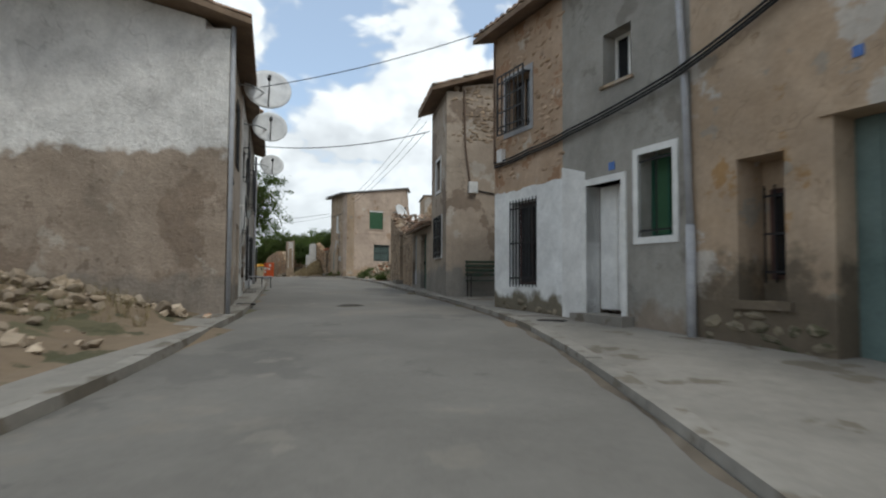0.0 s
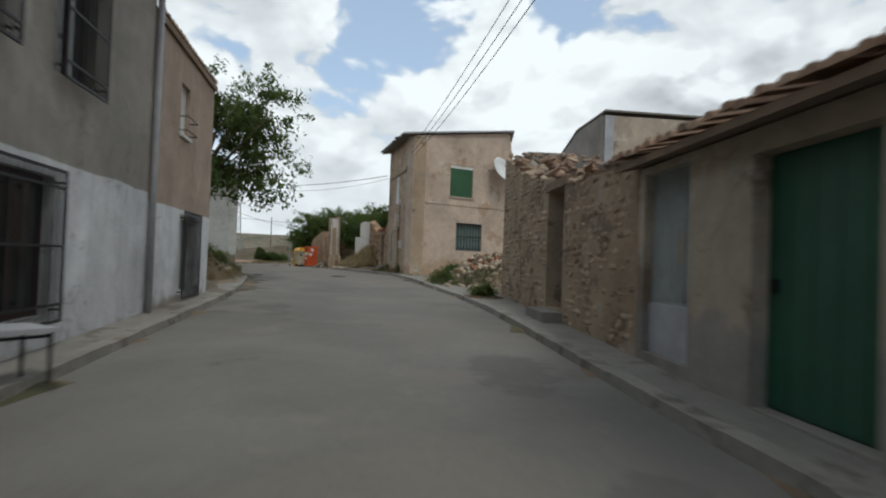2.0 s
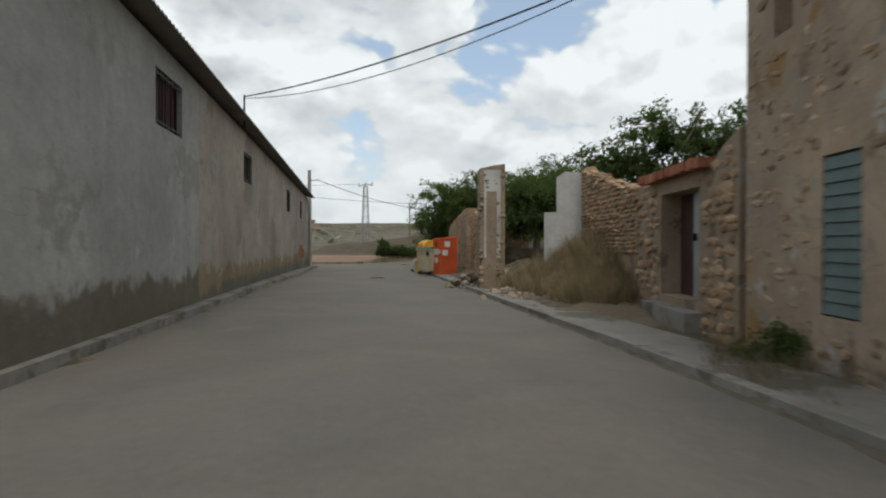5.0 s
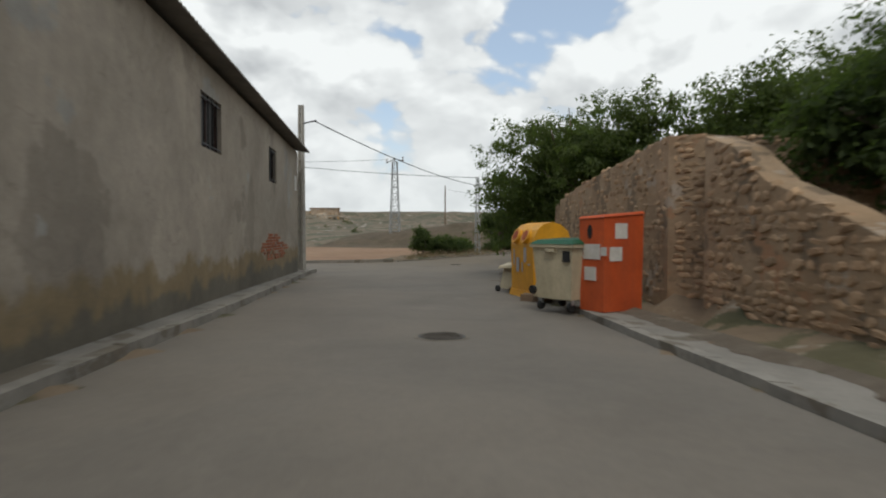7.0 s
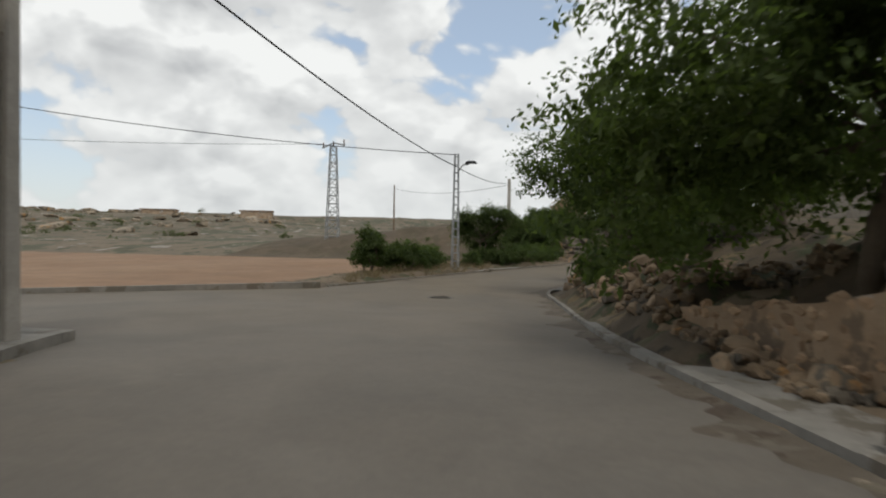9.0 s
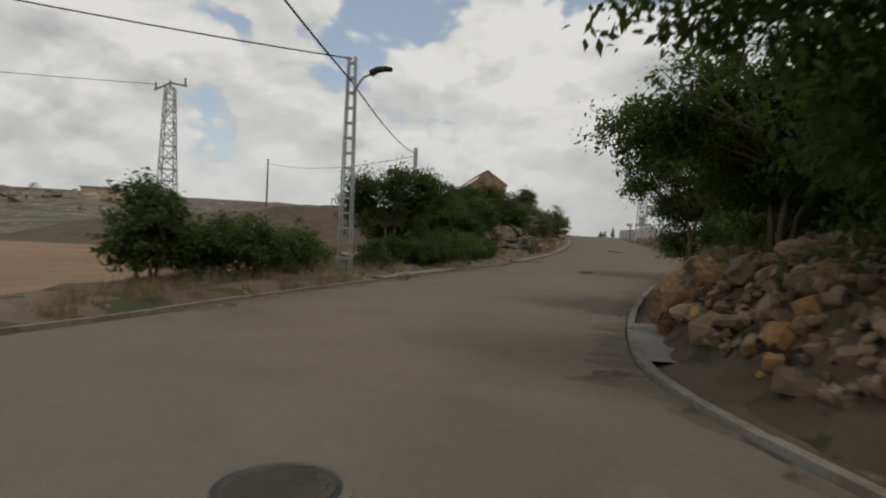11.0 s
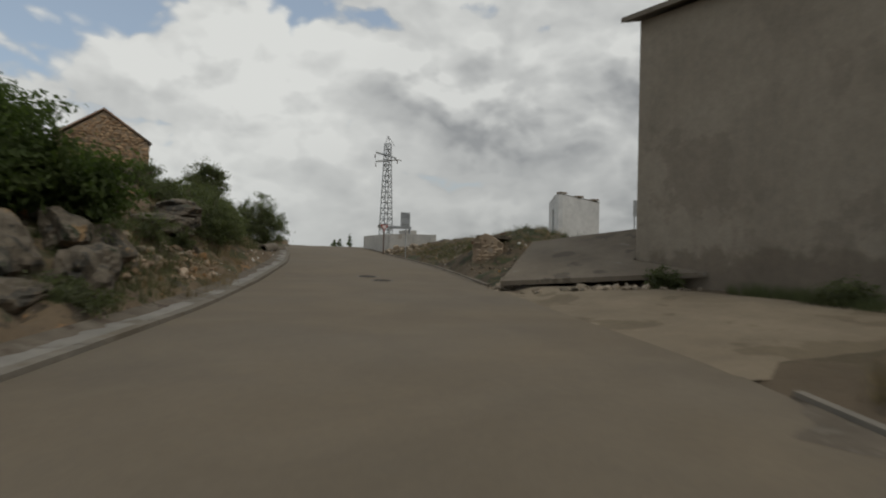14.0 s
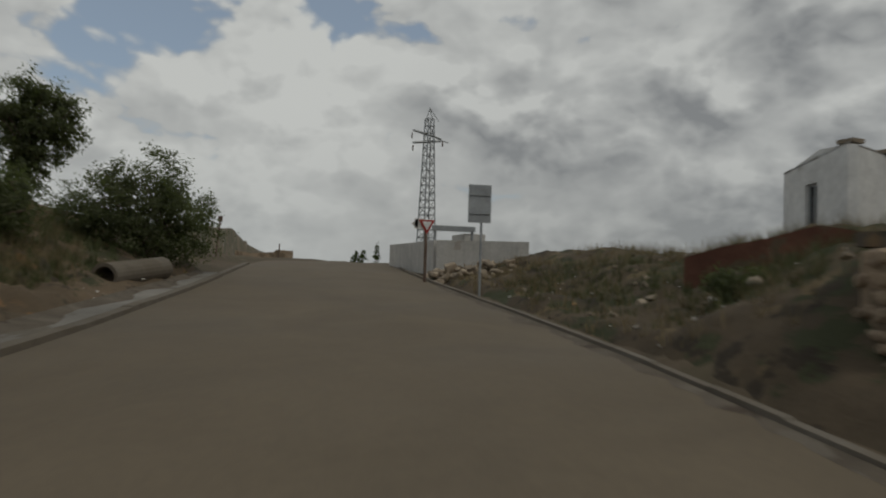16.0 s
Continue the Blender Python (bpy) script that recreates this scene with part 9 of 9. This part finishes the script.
for i, (x, y, r) in enumerate(((-33.2, 113.0, 0.7), (-32.6, 115.0, 0.8), (-32.0, 117.0, 0.85), (-31.6, 119.2, 0.7), (-34.6, 106.2, 0.6), (-34.3, 108.6, 0.75), (-33.9, 110.6, 0.7), (-33.6, 113.0, 0.8), (-32.9, 115.4, 0.7), (-36.6, 104.6, 0.9), (-37.6, 107.5, 1.0), (-38.8, 111.0, 1.2), (-35.9, 102.6, 0.6), (-33.4, 108.9, 0.85), (-32.9, 110.2, 0.9), (-32.5, 111.6, 0.85), (-32.1, 113.2, 0.75), (-31.7, 114.6, 0.6))):
    tree(x, y, [(0, 0, r * 0.5, r, r * 1.2, r * 0.75)], "low dark shrub under roadside trees", 80 + i, 2600, 0.12, leaf_mat, trunk=0.03, stems=2, name="shrub", category="shrub", spread=0.22, grow=1.25)
for i, (x, y, r) in enumerate(((-25.4, 93.4, 1.1), (-25.2, 95.6, 1.2), (-24.6, 97.4, 1.3), (-24.3, 99.4, 1.2), (-25.6, 91.4, 1.1), (-22.6, 105.0, 1.1), (-22.7, 108.4, 0.9), (-23.7, 106.4, 0.8), (-24.6, 101.6, 0.8), (-24.0, 104.0, 0.8), (-23.2, 107.4, 0.9), (-21.2, 110.6, 0.6), (-20.0, 112.6, 0.5), (-26.9, 90.4, 0.6), (-19.2, 116.2, 0.8), (-22.9, 103.6, 1.0), (-22.4, 106.0, 1.1), (-21.8, 108.2, 1.0))):
    tree(x, y, [(0, 0, r * 0.5, r, r * 1.2, r * 0.8)], "low leafy shrub on a stony bank", 100 + i, 3000, 0.12, leaf_mat if i % 2 else leaf_light_mat, trunk=0.03, stems=2, name="shrub", category="shrub", spread=0.22, grow=1.25)
tree(-11.0, 69.4, [(0.6, 0, 5.0, 2.4, 2.4, 1.5), (2.6, 0.6, 4.8, 2.0, 2.0, 1.4), (-1.6, -0.3, 4.0, 2.0, 2.0, 1.3), (-2.9, 0.2, 3.2, 1.1, 1.1, 0.9), (0.8, 0.4, 3.4, 2.4, 2.4, 1.5)], "broad tree behind a ruined wall", 60, 11000, 0.22)
tree(-15.9, 69.4, [(0, 0, 2.2, 1.5, 1.5, 1.3), (-0.6, 0.6, 2.9, 1.2, 1.2, 0.9), (-1.4, 0.9, 2.4, 0.9, 0.9, 0.9)], "dark tree behind a stone pillar", 61, 8000, 0.2)
for i, (x, y, h) in enumerate(((-16.0, 186.0, 1.1), (-15.3, 186.4, 1.25), (-14.1, 186.0, 1.9))):
    z = land(x, y)
    c = thing("cypress", (x, y, z), "small dark cypress on the skyline", "tree", "cypresses")
    v, f = foliage([(x, y, z + h * 0.3, 0.42, 0.42, h * 0.32), (x + 0.05, y, z + h * 0.6, 0.26, 0.26, h * 0.3), (x + 0.1, y, z + h * 0.82, 0.14, 0.14, h * 0.2)], 700, 0.14, 70 + i, clump=16, spread=0.1)
    leaf_object("crown", v, f, leaf_mat, c)
    M().tube([(x, y, z - 0.2), (x, y, z + h)], 0.05, 6, 0.02).out("trunk", bark_mat, c)
cw = thing("crest_wall", (-23.7, 186.0, 3.2), "low ruined wall on the crest of the road", "wall")
Face((-26.2, 186.2), (-21.4, 185.8), 1).wall(M(), 0, 4.8, 2.9, [(0, 3.95), (1.4, 3.75), (3.2, 3.9), (3.4, 4.1), (4.8, 4.05)], 0.4).out("wall_body", rubble_mat, cw)
M().tube([(-22.6, 185.7, 2.9), (-22.55, 185.7, 4.6)], 0.06, 6).out("post", rust_mat, cw)
rp2 = thing("roadside_post", (-25.1, 158.5, 3.0), "thin leaning metal roadside post with a small plate", "post")
M().tube([(-25.1, 158.5, 2.9), (-24.95, 158.5, 4.75)], 0.035, 6).out("shaft", rust_mat, rp2)
M().box(-25.03, 158.46, 4.6, -24.87, 158.5, 4.85).out("plate", rust_mat, rp2)


# ---- weeds, dry grass, scrub ----
def grass(name, label, spots, mat, seed, h=0.35, w=0.011):
    """Blades in tufts over patches (x, y, rx, ry, tufts)."""
    rg = np.random.RandomState(seed)
    vs = []
    for x, y, rx, ry, n in spots:
        for _ in range(n):
            a, r = rg.rand() * 6.283, math.sqrt(rg.rand())
            tx, ty = x + math.cos(a) * r * rx, y + math.sin(a) * r * ry
            if lk(ty) - 0.2 < tx < rk(ty) + 0.2:
                continue
            tz = turf(tx, ty) - 0.02
            for _b in range(13):
                hh = h * rg.uniform(0.4, 1.3)
                bx, by = tx + rg.normal() * 0.05, ty + rg.normal() * 0.05
                lx, ly = rg.normal() * 0.35 * hh, rg.normal() * 0.35 * hh
                t = rg.rand() * 6.283
                cx, cy = math.cos(t) * w * 0.5, math.sin(t) * w * 0.5
                vs.append(((bx - cx, by - cy, tz), (bx + cx, by + cy, tz), (bx + lx, by + ly, tz + hh)))
    v = np.array(vs).reshape(-1, 3)
    f = np.arange(len(v)).reshape(-1, 3)
    o = Vector((spots[0][0], spots[0][1], land(spots[0][0], spots[0][1])))
    holder = thing(name, o, label, "grass", kind="stuff")
    ob = leaf_object("blades", v, f, mat, holder)
    return ob


grass("dry_grass", "pale dry grass on a dirt bank", [(-12.6, 58.4, 0.8, 1.5, 260), (-13.3, 59.6, 1.0, 1.2, 300), (-13.9, 60.6, 0.9, 0.9, 90), (-12.2, 57.4, 0.6, 0.9, 220), (-11.9, 56.9, 0.5, 0.7, 140), (-14.6, 61.6, 0.8, 0.9, 120)], straw_mat, 1, 0.45, 0.016)
grass("dry_grass", "dry weeds along kerbs and house feet", [(-8.6, 46.8, 0.5, 2.0, 90), (-9.9, 51.5, 0.5, 2.5, 140), (-15.3, 44.0, 1.6, 2.0, 200), (-12.6, 37.0, 1.6, 2.2, 200), (-1.6, 40.5, 2.6, 3.5, 380), (-7.5, 9.5, 3.0, 1.6, 160)], weed_mat, 2, 0.28)
grass("green_weeds", "low green weeds on vacant ground", [(-4.6, 39.2, 1.2, 1.2, 200), (-1.5, 41.5, 2.4, 3.0, 160), (-18.5, 44.6, 3.0, 1.2, 420), (-14.0, 41.0, 1.8, 2.0, 240), (-9.3, 9.9, 1.4, 1.0, 120), (-15.9, 120.5, 0.6, 3.5, 520), (-29.5, 127.0, 1.2, 5.0, 500), (-20.2, 113.0, 2.0, 2.5, 700)], green_weed_mat, 3, 0.3)
grass("dry_grass", "dry grass on the banks along the bend", [(-23.5, 112.0, 1.8, 4.0, 300), (-20.6, 113.0, 2.0, 4.0, 400), (-26.0, 100.0, 1.6, 6.0, 90), (-34.9, 106.0, 1.2, 8.0, 420), (-36.6, 100.0, 0.8, 5.0, 250), (-32.6, 114.5, 0.8, 4.0, 250)], weed_mat, 4, 0.32)
grass("dry_grass", "dry grass and weeds on the roadside mounds", [(-15.5, 140.0, 2.8, 6.0, 260), (-12.0, 145.0, 3.0, 5.0, 300), (-16.4, 148.0, 1.5, 4.0, 200), (-28.6, 133.0, 1.6, 8.0, 500), (-28.0, 143.5, 1.8, 5.0, 500)], weed_mat, 5, 0.3)
grass("green_weeds", "green weeds on the roadside mounds", [(-14.5, 138.5, 2.4, 4.5, 260), (-16.0, 142.0, 1.8, 5.0, 200), (-27.4, 145.0, 1.4, 5.0, 800), (-29.2, 135.0, 1.6, 7.0, 350), (-16.0, 144.5, 1.4, 3.0, 90), (-24.6, 109.0, 1.4, 4.0, 300), (-26.6, 94.0, 1.1, 4.0, 160), (-26.2, 98.5, 1.4, 3.5, 160), (-25.0, 103.0, 1.4, 3.5, 260), (-24.0, 101.0, 1.5, 3.0, 300), (-23.6, 105.0, 1.4, 2.5, 380)], green_weed_mat, 6, 0.26)

rg_ = np.random.RandomState(12)
hs = thing("hill_scrub", (-90.0, 170.0, 4.0), "low dark scrub dotted over a distant hill", "scrub", kind="stuff")
spots = []
for _ in range(170):
    a, d = rg_.uniform(0.6, 2.3), rg_.uniform(62, 230)
    x, y = -35 - d * math.sin(a), 95 + d * math.cos(a)
    s = rg_.uniform(0.4, 1.3)
    spots.append((x, y, land(x, y) + s * 0.3, s * 1.3, s * 1.3, s * 0.6))
v, f = foliage(spots, 14000, 0.35, 81, clump=14, spread=0.35)
leaf_object("scrub", v, f, leaf_grey_mat, hs)
jr = M()
rng = random.Random(77)
for _ in range(420):
    a, d = rng.uniform(0.6, 2.3), rng.uniform(70, 225)
    if rng.random() < 0.6:
        d = rng.choice((125, 160, 190)) + rng.uniform(-7, 7)
    x, y = -35 - d * math.sin(a), 95 + d * math.cos(a)
    k = rng.uniform(0.5, 1.6)
    stone_at(None, (x, y, land(x, y) + 0.1), rng.uniform(0, 6.3), (k * 1.6, k, k * 0.5), rng, jr, 0.2)
jr.out("hill_rocks", rock_mat, None, "pale rock outcrops on a distant hill", category="rock", kind="stuff", base=(-90, 170, 4))
